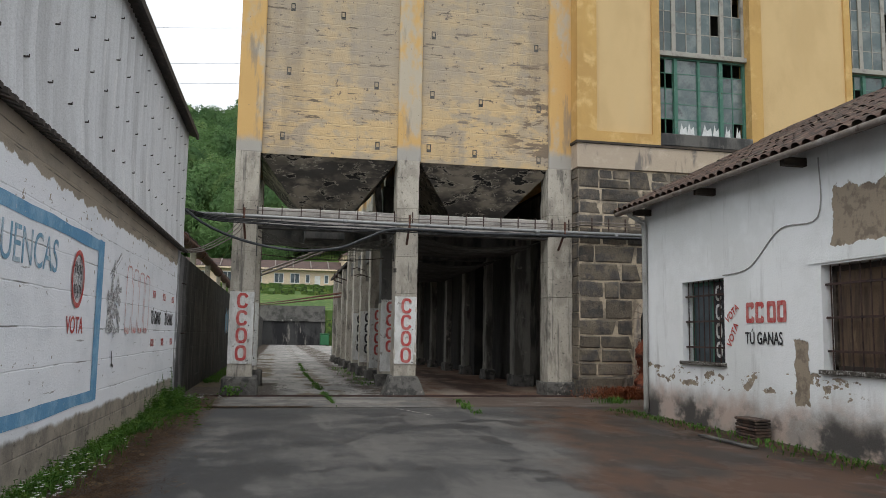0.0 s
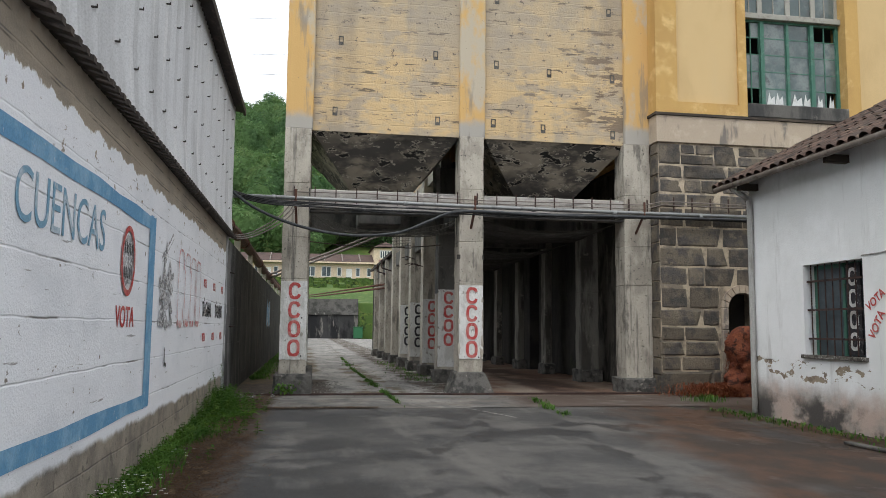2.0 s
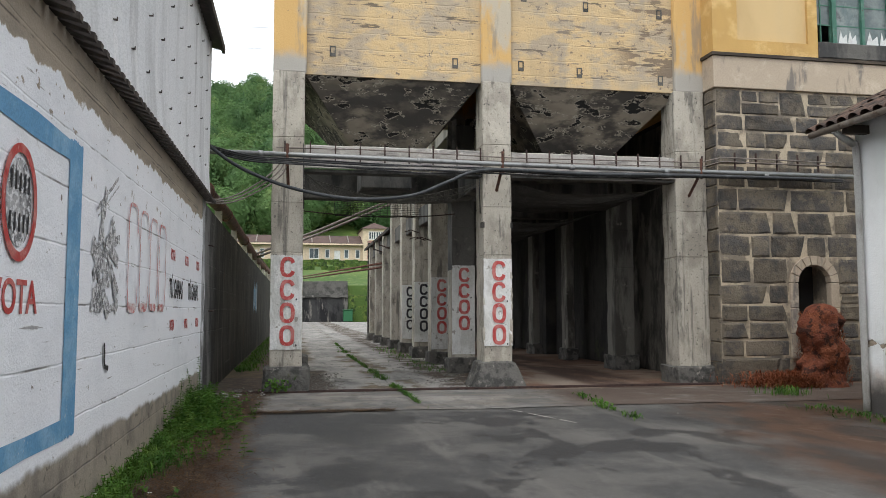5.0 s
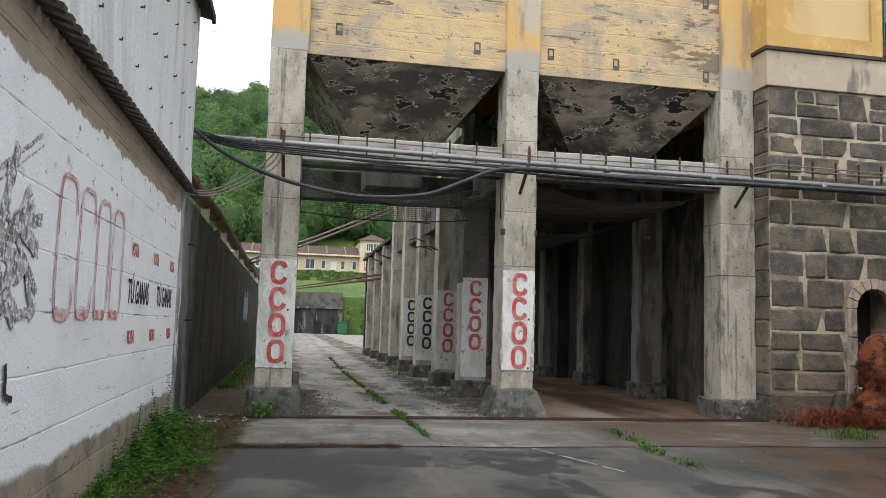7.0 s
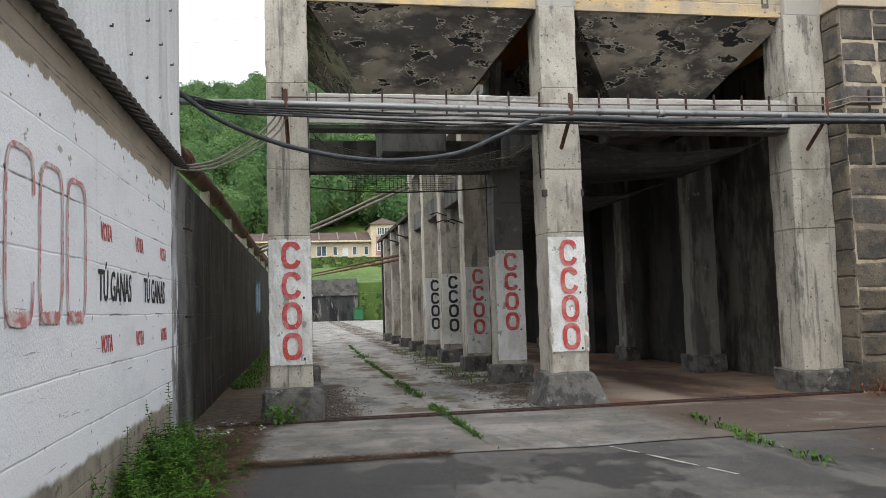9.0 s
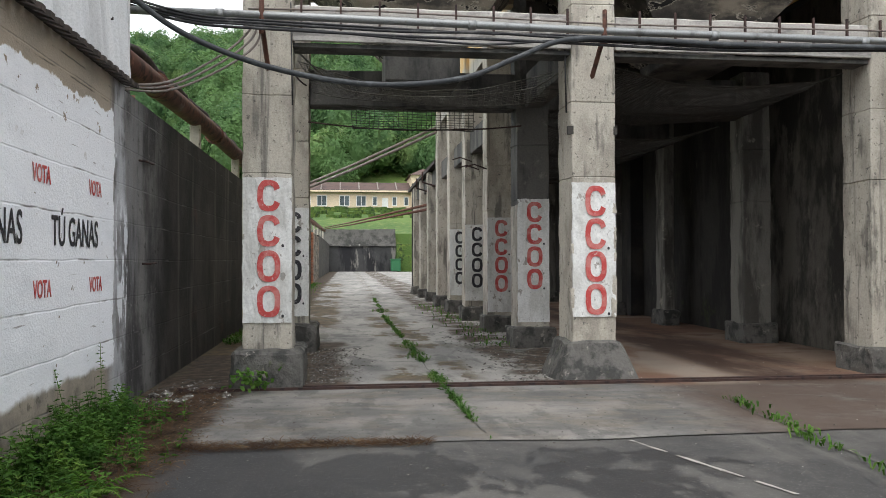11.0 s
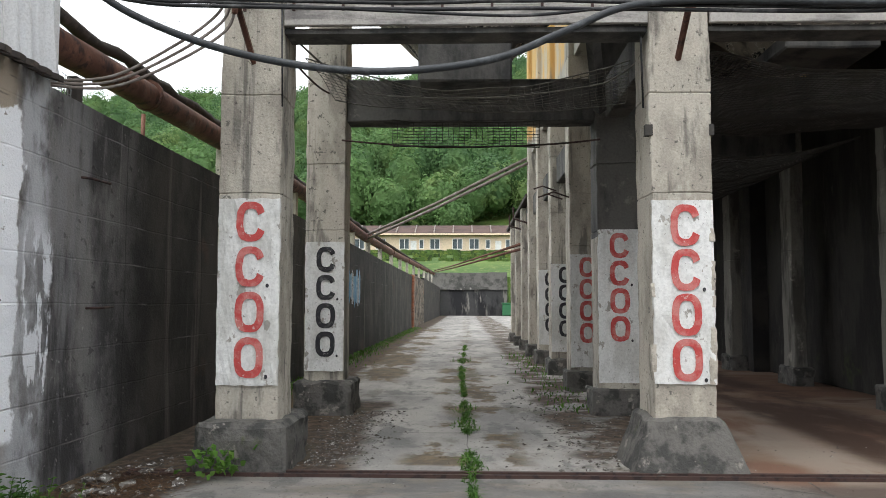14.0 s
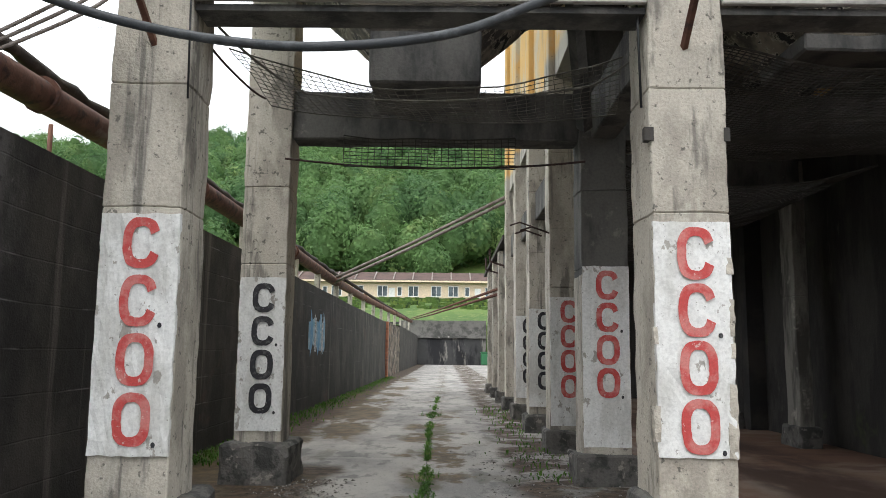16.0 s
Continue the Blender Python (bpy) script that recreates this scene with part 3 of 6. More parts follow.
M["lane"] = n.done(col, 0.85, n.math("ADD", n.noise(60, 3), n.math("MULTIPLY", n.noise(5, 4), 2.0)), 0.5, 0.008)

# open land and hillside
n = Nodes("grass_land")
col = n.mix(n.step(n.noise(0.05, 5, 2), 0.40, 0.62), (0.05, 0.10, 0.022), (0.10, 0.155, 0.035))
col = n.mix(n.step(n.noise(0.9, 5, 4), 0.50, 0.68), col, (0.14, 0.17, 0.05))
M["land"] = n.done(col, 0.9, n.noise(2.5, 4), 0.6, 0.1)


# ---- mesh helpers ----
def box(bm, x0, x1, y0, y1, z0, z1, bevel=0.0):
    m = Matrix.Translation(((x0 + x1) / 2, (y0 + y1) / 2, (z0 + z1) / 2)) @ Matrix.Diagonal((x1 - x0, y1 - y0, z1 - z0, 1))
    r = bmesh.ops.create_cube(bm, size=1.0, matrix=m)
    if bevel:
        es = list({e for v in r["verts"] for e in v.link_edges})
        bmesh.ops.bevel(bm, geom=es, offset=bevel, segments=1, affect="EDGES")
    return bm


def boxes(*dims, bevel=0.0):
    bm = bmesh.new()
    for d in dims:
        box(bm, *d, bevel=bevel)
    return bm


def worn(bm, amount=0.012, scale=2.5, cut=0.3):
    """Cut long edges up and shake the mesh a little, so that edges look chipped."""
    for _ in range(4):
        es = [e for e in bm.edges if e.calc_length() > cut]
        if not es or len(bm.verts) > 6000:
            break
        bmesh.ops.subdivide_edges(bm, edges=es, cuts=1, use_grid_fill=True)
    for v in bm.verts:
        p = v.co
        v.co = p + Vector((noise.noise(p * scale), noise.noise(p * scale + Vector((9, 0, 0))), noise.noise(p * scale + Vector((0, 9, 0))))) * amount \
            + Vector((noise.noise(p * scale * 5), noise.noise(p * scale * 5 + Vector((5, 5, 0))), 0)) * amount * 0.5
    return bm


def tube(bm, pts, r, n=8, closed=True):
    pts = [Vector(p) for p in pts]
    rings, a = [], None
    for i, p in enumerate(pts):
        d = (pts[min(i + 1, len(pts) - 1)] - pts[max(i - 1, 0)]).normalized()
        if a is None:
            a = d.cross(Vector((0, 0, 1)))
            a = a if a.length > 1e-3 else Vector((1, 0, 0))
        a = (a - d * a.dot(d)).normalized()
        b = d.cross(a)
        rings.append([bm.verts.new(p + r * (math.cos(2 * math.pi * k / n) * a + math.sin(2 * math.pi * k / n) * b)) for k in range(n)])
    for s, e in zip(rings, rings[1:]):
        for k in range(n):
            f = bm.faces.new((s[k], s[(k + 1) % n], e[(k + 1) % n], e[k]))
            f.smooth = n > 5
    if closed:
        bm.faces.new(rings[0])
        bm.faces.new(rings[-1][::-1])
    return bm


def tubes(*args):
    bm = bmesh.new()
    for pts, r, *k in args:
        tube(bm, pts, r, *(k or (8,)))
    return bm


def sag(a, b, drop, n=14, sway=0.0):
    a, b = Vector(a), Vector(b)
    return [a.lerp(b, t) - Vector((0, 0, drop * 4 * t * (1 - t))) + Vector((0, sway * math.sin(7 * t), 0.3 * sway * math.sin(13 * t))) for t in [i / n for i in range(n + 1)]]


def prism(bm, outline, normal, depth):
    """A flat plate of that outline, thickened along normal."""
    vs = [bm.verts.new(p) for p in outline]
    f = bm.faces.new(vs)
    r = bmesh.ops.extrude_face_region(bm, geom=[f])
    bmesh.ops.translate(bm, vec=Vector(normal) * depth, verts=[v for v in r["geom"] if isinstance(v, bmesh.types.BMVert)])
    return bm


def pierced(axis_at, thick, ys, zs, holes):
    """An upright wall across x with openings: cells of a grid, less the holes, made thick."""
    bm = bmesh.new()
    vs = {(i, j): bm.verts.new((axis_at, y, z)) for i, y in enumerate(ys) for j, z in enumerate(zs)}
    fs = [bm.faces.new((vs[i, j], vs[i + 1, j], vs[i + 1, j + 1], vs[i, j + 1])) for i in range(len(ys) - 1) for j in range(len(zs) - 1) if (i, j) not in holes]
    r = bmesh.ops.extrude_face_region(bm, geom=fs)
    bmesh.ops.translate(bm, vec=(thick, 0, 0), verts=[v for v in r["geom"] if isinstance(v, bmesh.types.BMVert)])
    return bm


def frame_y(y, thick, x0, x1, z0, z1, b):
    """An upright rectangular frame across y, its bars b wide, as one mesh."""
    bm = bmesh.new()
    xs, zs = (x0, x0 + b, x1 - b, x1), (z0, z0 + b, z1 - b, z1)
    vs = {(i, j): bm.verts.new((xs[i], y, zs[j])) for i in range(4) for j in range(4)}
    fs = [bm.faces.new((vs[i, j], vs[i + 1, j], vs[i + 1, j + 1], vs[i, j + 1])) for i in range(3) for j in range(3) if (i, j) != (1, 1)]
    r = bmesh.ops.extrude_face_region(bm, geom=fs)
    bmesh.ops.translate(bm, vec=(0, thick, 0), verts=[v for v in r["geom"] if isinstance(v, bmesh.types.BMVert)])
    return bm


def mesh_of(name, bm, material):
    bmesh.ops.recalc_face_normals(bm, faces=bm.faces)
    me = bpy.data.meshes.new(name)
    bm.to_mesh(me)
    bm.free()
    me.materials.append(material)
    return me


def raw_mesh(name, verts, faces, material):
    me = bpy.data.meshes.new(name)
    me.from_pydata(verts, [], faces)
    me.materials.append(material)
    me.update()
    return me


def part(name, bm, material, parent=None, label=""):
    ob = new(name, mesh_of(name, bm, material))
    if parent is not None:
        ob.parent = parent
    if label:
        ob["label"] = label
    return ob


def thing(name, x, y, z, label, category, group="", kind=""):
    ob = new(name)
    ob.location = (x, y, z)
    ob.empty_display_size = 0.2
    return tagged(ob, label, category, group, kind)


def sub(name, bm, material, th, label="", under=None):
    """A part given in world coordinates under a thing that stands at its own place, or under a part of it."""
    bmesh.ops.translate(bm, vec=-Vector(th.location), verts=bm.verts)
    return part(name, bm, material, under or th, label)


def setting(name, bm, material, label, category="wall"):
    return tagged(part(name, bm, material), label, category, kind="structure")


def word(name, text, material, width, height, place, right, up, parent=None, bold=0.0, label=""):
    """Lettering in the built-in font, fitted to a width and a height, lying on a surface."""
    cu = bpy.data.curves.new(name, "FONT")
    cu.body, cu.fill_mode, cu.offset, cu.extrude, cu.resolution_u = text, "BOTH", bold, 0.01, 4
    tmp = bpy.data.objects.new(name, cu)
    scene.collection.objects.link(tmp)
    bpy.context.view_layer.update()
    me = bpy.data.meshes.new_from_object(tmp.evaluated_get(bpy.context.evaluated_depsgraph_get()))
    bpy.data.objects.remove(tmp)
    xs, ys = [v.co.x for v in me.vertices], [v.co.y for v in me.vertices]
    sx, sy = width / (max(xs) - min(xs)), height / (max(ys) - min(ys))
    right, up = Vector(right), Vector(up)
    out = right.cross(up)
    for v in me.vertices:
        x, y = (v.co.x - min(xs)) * sx, (v.co.y - min(ys)) * sy
        v.co = Vector(place) + right * x + up * y + out * (0.003 + v.co.z * 0.1)
    me.materials.clear()
    me.materials.append(material)
    ob = new(name, me)
    if parent is not None:
        ob.parent = parent
        ob.matrix_parent_inverse = Matrix.Translation(-Vector(parent.location))
    if label:
        ob["label"] = label
    return ob


def stencil(bm, letter, c, right, up, w, h, s, power=2.7, cut=0.0):
    """A tall rounded painted C or O: a ring, with a cut at top and foot if asked for."""
    right, up = Vector(right), Vector(up)
    out = right.cross(up)
    n = 80
    ring, last = [], -9

    def rim(a, ww, hh):
        ca, sa = math.cos(a), math.sin(a)
        k = (abs(ca) ** power + abs(sa) ** power) ** (-1 / power)
        return Vector(c) + right * (ww * k * ca) + up * (hh * k * sa)

    for i in range(n):
        a0, a1 = 2 * math.pi * i / n, 2 * math.pi * (i + 1) / n
        am = math.degrees((a0 + a1) / 2)
        if letter == "C" and (am < 27 or am > 333):
            continue
        if abs(am - 90) < cut or abs(am - 270) < cut:
            continue
        if ring and i - last == 1:
            ring = ring[-2:]
        else:
            ring = [bm.verts.new(rim(a0, w / 2, h / 2) + out * 0.006), bm.verts.new(rim(a0, w / 2 - s, h / 2 - s) + out * 0.006)]
        last = i
        k0 = 0.004 * noise.noise(Vector((a1 * 4, c[2] * 9, c[1])))
        ring += [bm.verts.new(rim(a1, w / 2 + k0, h / 2 + k0) + out * 0.006), bm.verts.new(rim(a1, w / 2 - s + k0, h / 2 - s - k0) + out * 0.006)]
        bm.faces.new((ring[-4], ring[-2], ring[-1], ring[-3]))
    bmesh.ops.remove_doubles(bm, verts=bm.verts, dist=0.0008)
    return bm


def blades(bm, spots, size, width, lean=0.5, cuts=1):
    """Thin bent leaves that rise from the spots."""
    for x, y, z in spots:
        a, h = random.uniform(0, 6.28), size * random.uniform(0.5, 1.3)
        d = Vector((math.cos(a), math.sin(a), 0))
        s = Vector((-d.y, d.x, 0)) * width * random.uniform(0.6, 1.3)
        k = lean * random.uniform(0.3, 1.4)
        p0, p1, p2 = Vector((x, y, z)), Vector((x, y, z + h * 0.6)) + d * h * 0.35 * k, Vector((x, y, z + h * (1 - 0.3 * k))) + d * h * k
        v = [bm.verts.new(q) for q in (p0 - s * 0.5, p0 + s * 0.5, p1 + s, p1 - s, p2)]
        bm.faces.new((v[0], v[1], v[2], v[3]))
        bm.faces.new((v[3], v[2], v[4]))
    return bm


def scatter(name, bm, material, label, category):
    return tagged(part(name, bm, material), label, category, kind="stuff")


# ---- the land: flat yard, bank behind the far wall, wooded hill ----
def land(x, y):
    d = math.hypot(0.75 * x, max(y, 0)) if y > 0 else 0.75 * abs(x)
    d = max(d, 0)
    if y < 108 and abs(x) < 60:
        return 0.0
    h = 0.0
    if y >= 108 or abs(x) >= 60:
        e = min(1.0, max(0.0, max((y - 113.5) / 26, (abs(x) - 62) / 40)))
        h = 4.9 * min(1, max(0, max((y - 112) / 0.6, (abs(x) - 60) / 12))) + 4.55 * e
    if d > 152:
        k = min(1.0, (d - 152) / 190)
        h += (1 - 0.22 * min(1, max(0, (math.degrees(math.atan2(-x, max(y, 1))) - 9) / 18))) * 79 * (k ** 0.9) * (1 + 0.05 * math.sin(x * 0.03) + 0.04 * math.sin(x * 0.011 + y * 0.02))
    if y < 60:
        h *= max(0.0, min(1.0, (y + 40) / 100))
    return h


def axis_steps(lo, hi, fine_lo, fine_hi, fine, coarse):
    v, out = lo, []
    while v < hi:
        out.append(v)
        v += fine if fine_lo <= v < fine_hi else coarse
    return out + [hi]


gx = sorted(set([-1500, -1100, -800, -600] + axis_steps(-480, 400, -120, 120, 8, 20) + [600, 800, 1100, 1500]))
gy = sorted(set([-1500, -1000, -600, -300, -100, 0, 50, 100, 108, 111.9, 112.7] + axis_steps(116, 480, 116, 170, 6, 16) + [600, 800, 1100, 1500]))
verts = [(x, y, land(x, y) - 0.004) for y in gy for x in gx]
w = len(gx)
faces = [(j * w + i, j * w + i + 1, (j + 1) * w + i + 1, (j + 1) * w + i) for j in range(len(gy) - 1) for i in range(w - 1)]
tagged(new("ground", raw_mesh("ground", verts, faces, M["land"])), "green valley floor and rough grassy hillside", "ground", kind="structure")


def sheet(name, x0, x1, y0, y1, z, material, label, category, edge=0.0, cell=0.5):
    """A paving layer with a wavering front edge and slightly uneven top."""
    nx, ny = max(2, int((x1 - x0) / cell)), max(2, int((y1 - y0) / cell))
    vs, fs = [], []
    for j in range(ny + 1):
        for i in range(nx + 1):
            x, y = x0 + (x1 - x0) * i / nx, y0 + (y1 - y0) * j / ny
            yy = y + (edge * noise.noise(Vector((x * 0.8, 3.3, 0))) if j == 0 else 0)
            vs.append((x, yy, z + 0.004 * noise.noise(Vector((x, y, 0)) * 0.9)))
    for j in range(ny):
        for i in range(nx):
            a = j * (nx + 1) + i
            fs.append((a, a + 1, a + nx + 2, a + nx + 1))
    me = raw_mesh(name, vs, fs, material)
    return tagged(new(name, me), label, category, kind="structure")


sheet("road", -2.3, 30.0, -30.0, 17.0, 0.010, M["asphalt"], "worn dark asphalt yard with damp patches and red ore dust", "road", cell=0.6)
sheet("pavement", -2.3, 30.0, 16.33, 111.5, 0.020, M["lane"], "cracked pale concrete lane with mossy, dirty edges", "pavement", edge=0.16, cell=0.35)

# joints of the lane
def crack(pts, wd):
    bm = bmesh.new()
    pr = None
    for i, (x, y) in enumerate(pts):
        x += 0.05 * noise.noise(Vector((x, y, 1)) * 1.3)
        a = [bm.verts.new((x - wd * random.uniform(0.4, 1), y - wd * 0.3, 0.0265)), bm.verts.new((x + wd * random.uniform(0.4, 1), y + wd * random.uniform(0.4, 1), 0.0265))]
        if pr:
            bm.faces.new((pr[0], pr[1], a[1], a[0]))
        pr = a
    return setting("trim", bm, M["plinth"], "dark open joint in the concrete lane", "joint")


def crack_x(y):
    """Where the lane's centre joint lies across the lane."""
    return 1.17 - 0.015 * (y - 17) if y < 30 else 0.975 + 0.007 * (y - 30)


crack([(crack_x(16.6 + 0.5 * k), 16.6 + 0.5 * k) for k in range(150)], 0.008)
for yj in (21.4, 25.2, 29.5, 34.0, 39.0, 45.0, 52.0, 60.0, 70.0):
    crack([(-2.0 + 0.25 * k, yj + 0.02 * math.sin(k)) for k in range(20)], 0.02)
crack([(3.95 - 0.004 * k, 19.0 - 0.16 * k) for k in range(28)], 0.010)
crack([(3.2 + 0.22 * k, 19.0 - 0.13 * k + 0.05 * math.sin(k * 1.7)) for k in range(18)], 0.009)

bm = bmesh.new()
pr = None
for k in range(16):
    x, y, w_ = 2.32 + 0.034 * k * 1.0 + 0.012 * noise.noise(Vector((k * 0.6, 1, 0))), 16.22 - 0.105 * k, random.uniform(0.010, 0.022)
    a = [bm.verts.new((x - w_, y, 0.017)), bm.verts.new((x + w_, y, 0.017))]
    if pr and k % 7 != 5:
        bm.faces.new((pr[0], pr[1], a[1], a[0]))
    pr = a
setting("road_marking", bm, M["beam"], "thin worn pale line on the asphalt", "marking")

# ---- yard wall along the lane ----
bm = boxes((-2.55, -2.2, -30, 18.3, 0, 3.28))
worn(bm, 0.003, 1.5, 1.2)
setting("wall_west", bm, M["yard_wall"], "board-marked concrete yard wall with peeling white paint")
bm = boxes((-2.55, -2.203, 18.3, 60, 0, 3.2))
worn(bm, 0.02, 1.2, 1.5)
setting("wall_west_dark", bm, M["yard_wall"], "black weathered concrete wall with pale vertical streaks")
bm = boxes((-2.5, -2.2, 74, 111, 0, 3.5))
setting("wall_west_far", worn(bm, 0.03, 1, 2), M["yard_wall"], "near-black lane wall running on to the far end")
setting("wall_west_patch", worn(boxes((-2.5, -2.2, 60.6, 74, 0, 3.3)), 0.05, 1.4, 0.8), M["rubble_wall"], "patched pale masonry wall beyond a brick pier")
pier = thing("brick_pier", -2.3, 60.3, 0, "orange brick pier set into the lane wall", "pier")
for k in range(36):
    o = 0.01 * (k % 2)
    sub("brick", boxes((-2.55, -2.08 + o, 60.0, 60.6, 0.09 * k, 0.09 * k + 0.078)), M["brick"], pier)

# wall paintings
mural = thing("wall_lettering", -2.2, 8.0, 1.6, "faded blue framed painting with lettering on white wall", "mural")
X = -2.2


def patch(name, outline, mat, th, label=""):
    bm = bmesh.new()
    bm.faces.new([bm.verts.new((X + 0.006, y, z)) for y, z in outline])
    return sub(name, bm, mat, th, label)


def ragged(y0, y1, z0, z1, wob=0.012):
    pts, n_ = [], 24
    for i in range(n_ + 1):
        pts.append((y0 + (y1 - y0) * i / n_, z0 + random.uniform(-wob, wob)))
    for i in range(n_ + 1):
        pts.append((y1 + (y0 - y1) * i / n_, z1 + random.uniform(-wob, wob)))
    return pts


patch("painted_border", ragged(-6, 10.30, 2.44, 2.58), M["blue_paint"], mural)
patch("painted_border", ragged(10.30, 10.62, 0.62, 2.585), M["blue_paint"], mural)
patch("painted_border", ragged(-6, 10.30, 0.62, 0.76), M["blue_paint"], mural)
word("lettering", "CUENCAS", M["blue_text"], 2.0, 0.33, (X + 0.003, 6.52, 2.03), (0, 1, 0), (0, 0, 1), mural, label="faded blue capital letters")
word("lettering", "S", M["blue_text"], 0.26, 0.36, (X + 0.003, 5.92, 2.01), (0, 1, 0), (0, 0, 1), mural)
word("lettering", "VOTA", M["red_paint"], 0.74, 0.19, (X + 0.003, 8.99, 1.43), (0, 1, 0), (0, 0, 1), mural, 0.015, "dark red capital letters")
bm = bmesh.new()
stencil(bm, "O", (X + 0.006, 9.37, 2.03), (0, 1, 0), (0, 0, 1), 0.56, 0.64, 0.055, 2.0)
sub("emblem_ring", bm, M["red_paint"], mural)
bm = bmesh.new()
bm.faces.new([bm.verts.new((X + 0.006, 9.37 + 0.2 * math.cos(a), 2.03 + 0.24 * math.sin(a))) for a in [k * 0.2618 for k in range(24)]])
sub("emblem_field", bm, M["grey_paint"], mural, "grey and white oval emblem field")
for z, hgt in ((2.14, 0.1), (1.92, 0.1)):
    for k in range(5):
        y = 9.37 + (k - 2) * 0.07
        bm = bmesh.new()
        bm.faces.new([bm.verts.new((X + 0.010, y + dy, z + dz)) for dy, dz in ((-0.013, -hgt / 2), (0.013, -hgt / 2), (0.013, hgt / 2), (-0.013, hgt / 2))])
        sub("emblem_bar", bm, M["black_paint"], mural)

sketch = thing("wall_drawing", -2.2, 11.6, 1.6, "grey sprayed drawing of crossed tools on white wall", "mural")


LAY = [0.0]


def stroke(y0, z0, y1, z1, wd, mat, th):
    d = Vector((0, y1 - y0, z1 - z0)).normalized()
    s = Vector((0, -d.z, d.y)) * wd / 2
    LAY[0] += 0.0004
    bm = bmesh.new()
    n_ = 10
    a = [Vector((X + 0.005 + LAY[0], y0 + (y1 - y0) * i / n_, z0 + (z1 - z0) * i / n_)) for i in range(n_ + 1)]
    up_ = [bm.verts.new(p + s * random.uniform(0.6, 1.2)) for p in a]
    dn_ = [bm.verts.new(p - s * random.uniform(0.6, 1.2)) for p in a]
    for i in range(n_):
        bm.faces.new((up_[i], up_[i + 1], dn_[i + 1], dn_[i]))
    return sub("paint_stroke", bm, mat, th)


for q in ((11.05, 2.2, 11.75, 2.55, 0.035), (11.1, 2.16, 11.8, 2.5, 0.02), (11.15, 1.9, 11.35, 2.4, 0.10), (10.95, 1.95, 11.5, 1.7, 0.16), (11.0, 1.7, 11.7, 2.1, 0.12),
          (11.2, 2.05, 11.85, 1.6, 0.06), (11.0, 1.55, 11.6, 1.75, 0.14), (10.95, 1.5, 11.4, 1.48, 0.10), (11.5, 2.0, 11.85, 2.05, 0.09), (11.45, 1.45, 11.85, 1.5, 0.07), (11.2, 2.3, 11.28, 2.0, 0.05), (11.3, 1.85, 11.6, 2.2, 0.09), (11.35, 2.0, 11.8, 1.85, 0.11), (11.15, 1.75, 11.3, 1.45, 0.09), (11.6, 1.75, 11.8, 1.45, 0.08), (11.3, 1.6, 11.5, 1.42, 0.13)):
    stroke(*q, M["grey_paint"], sketch)
stroke(11.42, 1.02, 11.40, 1.20, 0.05, M["black_paint"], sketch)
stroke(11.42, 1.02, 11.55, 0.99, 0.04, M["black_paint"], sketch)

outl = thing("wall_lettering", -2.2, 13.2, 1.9, "faint red outlined tall stencil letters on white wall", "mural")
for k, ch in enumerate("CCOO"):
    y = 12.42 + k * 0.54
    bm = bmesh.new()
    stencil(bm, "O" if k > 1 else "C", (X + 0.006, y, 1.93), (0, 1, 0), (0, 0, 1), 0.46, 1.0 - 0.02 * k, 0.028, 5)
    sub("letter_outline", bm, M["red_pale"], outl)
    patch("letter_foot", ragged(y - 0.2, y + 0.18, 1.445, 1.52), M["red_pale"], outl)
votes = thing("wall_lettering", -2.2, 16.0, 1.7, "red and black sprayed slogans repeated on white wall", "mural")
for k, y in enumerate((14.68, 15.92, 17.17)):
    word("lettering", "VOTA", M["red_paint"], 0.36, 0.135, (X + 0.003, y, 2.06), (0, 1, 0), (0, 0, 1), votes, 0.02)
    word("lettering", "VOTA", M["red_paint"], 0.36, 0.135, (X + 0.003, y + 0.02, 1.21), (0, 1, 0), (0, 0, 1), votes, 0.02)
for y in (14.62, 16.30):
    word("lettering", "TÚ GANAS", M["black_paint"], 1.13, 0.30, (X + 0.003, y, 1.60), (0, 1, 0), (0, 0, 1), votes, 0.012, "black hand-painted capitals")
poster = thing("painted_patch", -2.2, 36, 2, "blue and white paint patch on dark wall", "mural")
for k in range(9):
    y = 34.0 + 0.3 * k
    patch("paint_patch", [(y, 1.35 + random.uniform(0, 0.35)), (y + 0.34, 1.35 + random.uniform(0, 0.35)), (y + 0.34, 2.2 + random.uniform(0, 0.4)), (y, 2.2 + random.uniform(0, 0.4))], M[("blue_text", "blue_paint", "blue_text", "grey_paint")[k % 4]], poster)
for y0, z0, y1, dx in ((18.85, 2.57, 19.3, 0.05), (19.0, 1.45, 19.4, 0.06)):
    rb = tagged(part("rebar_stub", tubes(([(-2.22, y0, z0), (-2.2 + dx, y0 + 0.1, z0), (-2.2 + dx, y1, z0 + 0.01)], 0.012, 6)), M["rust_dark"]), "rusty bar stub sticking out of the wall", "rebar")

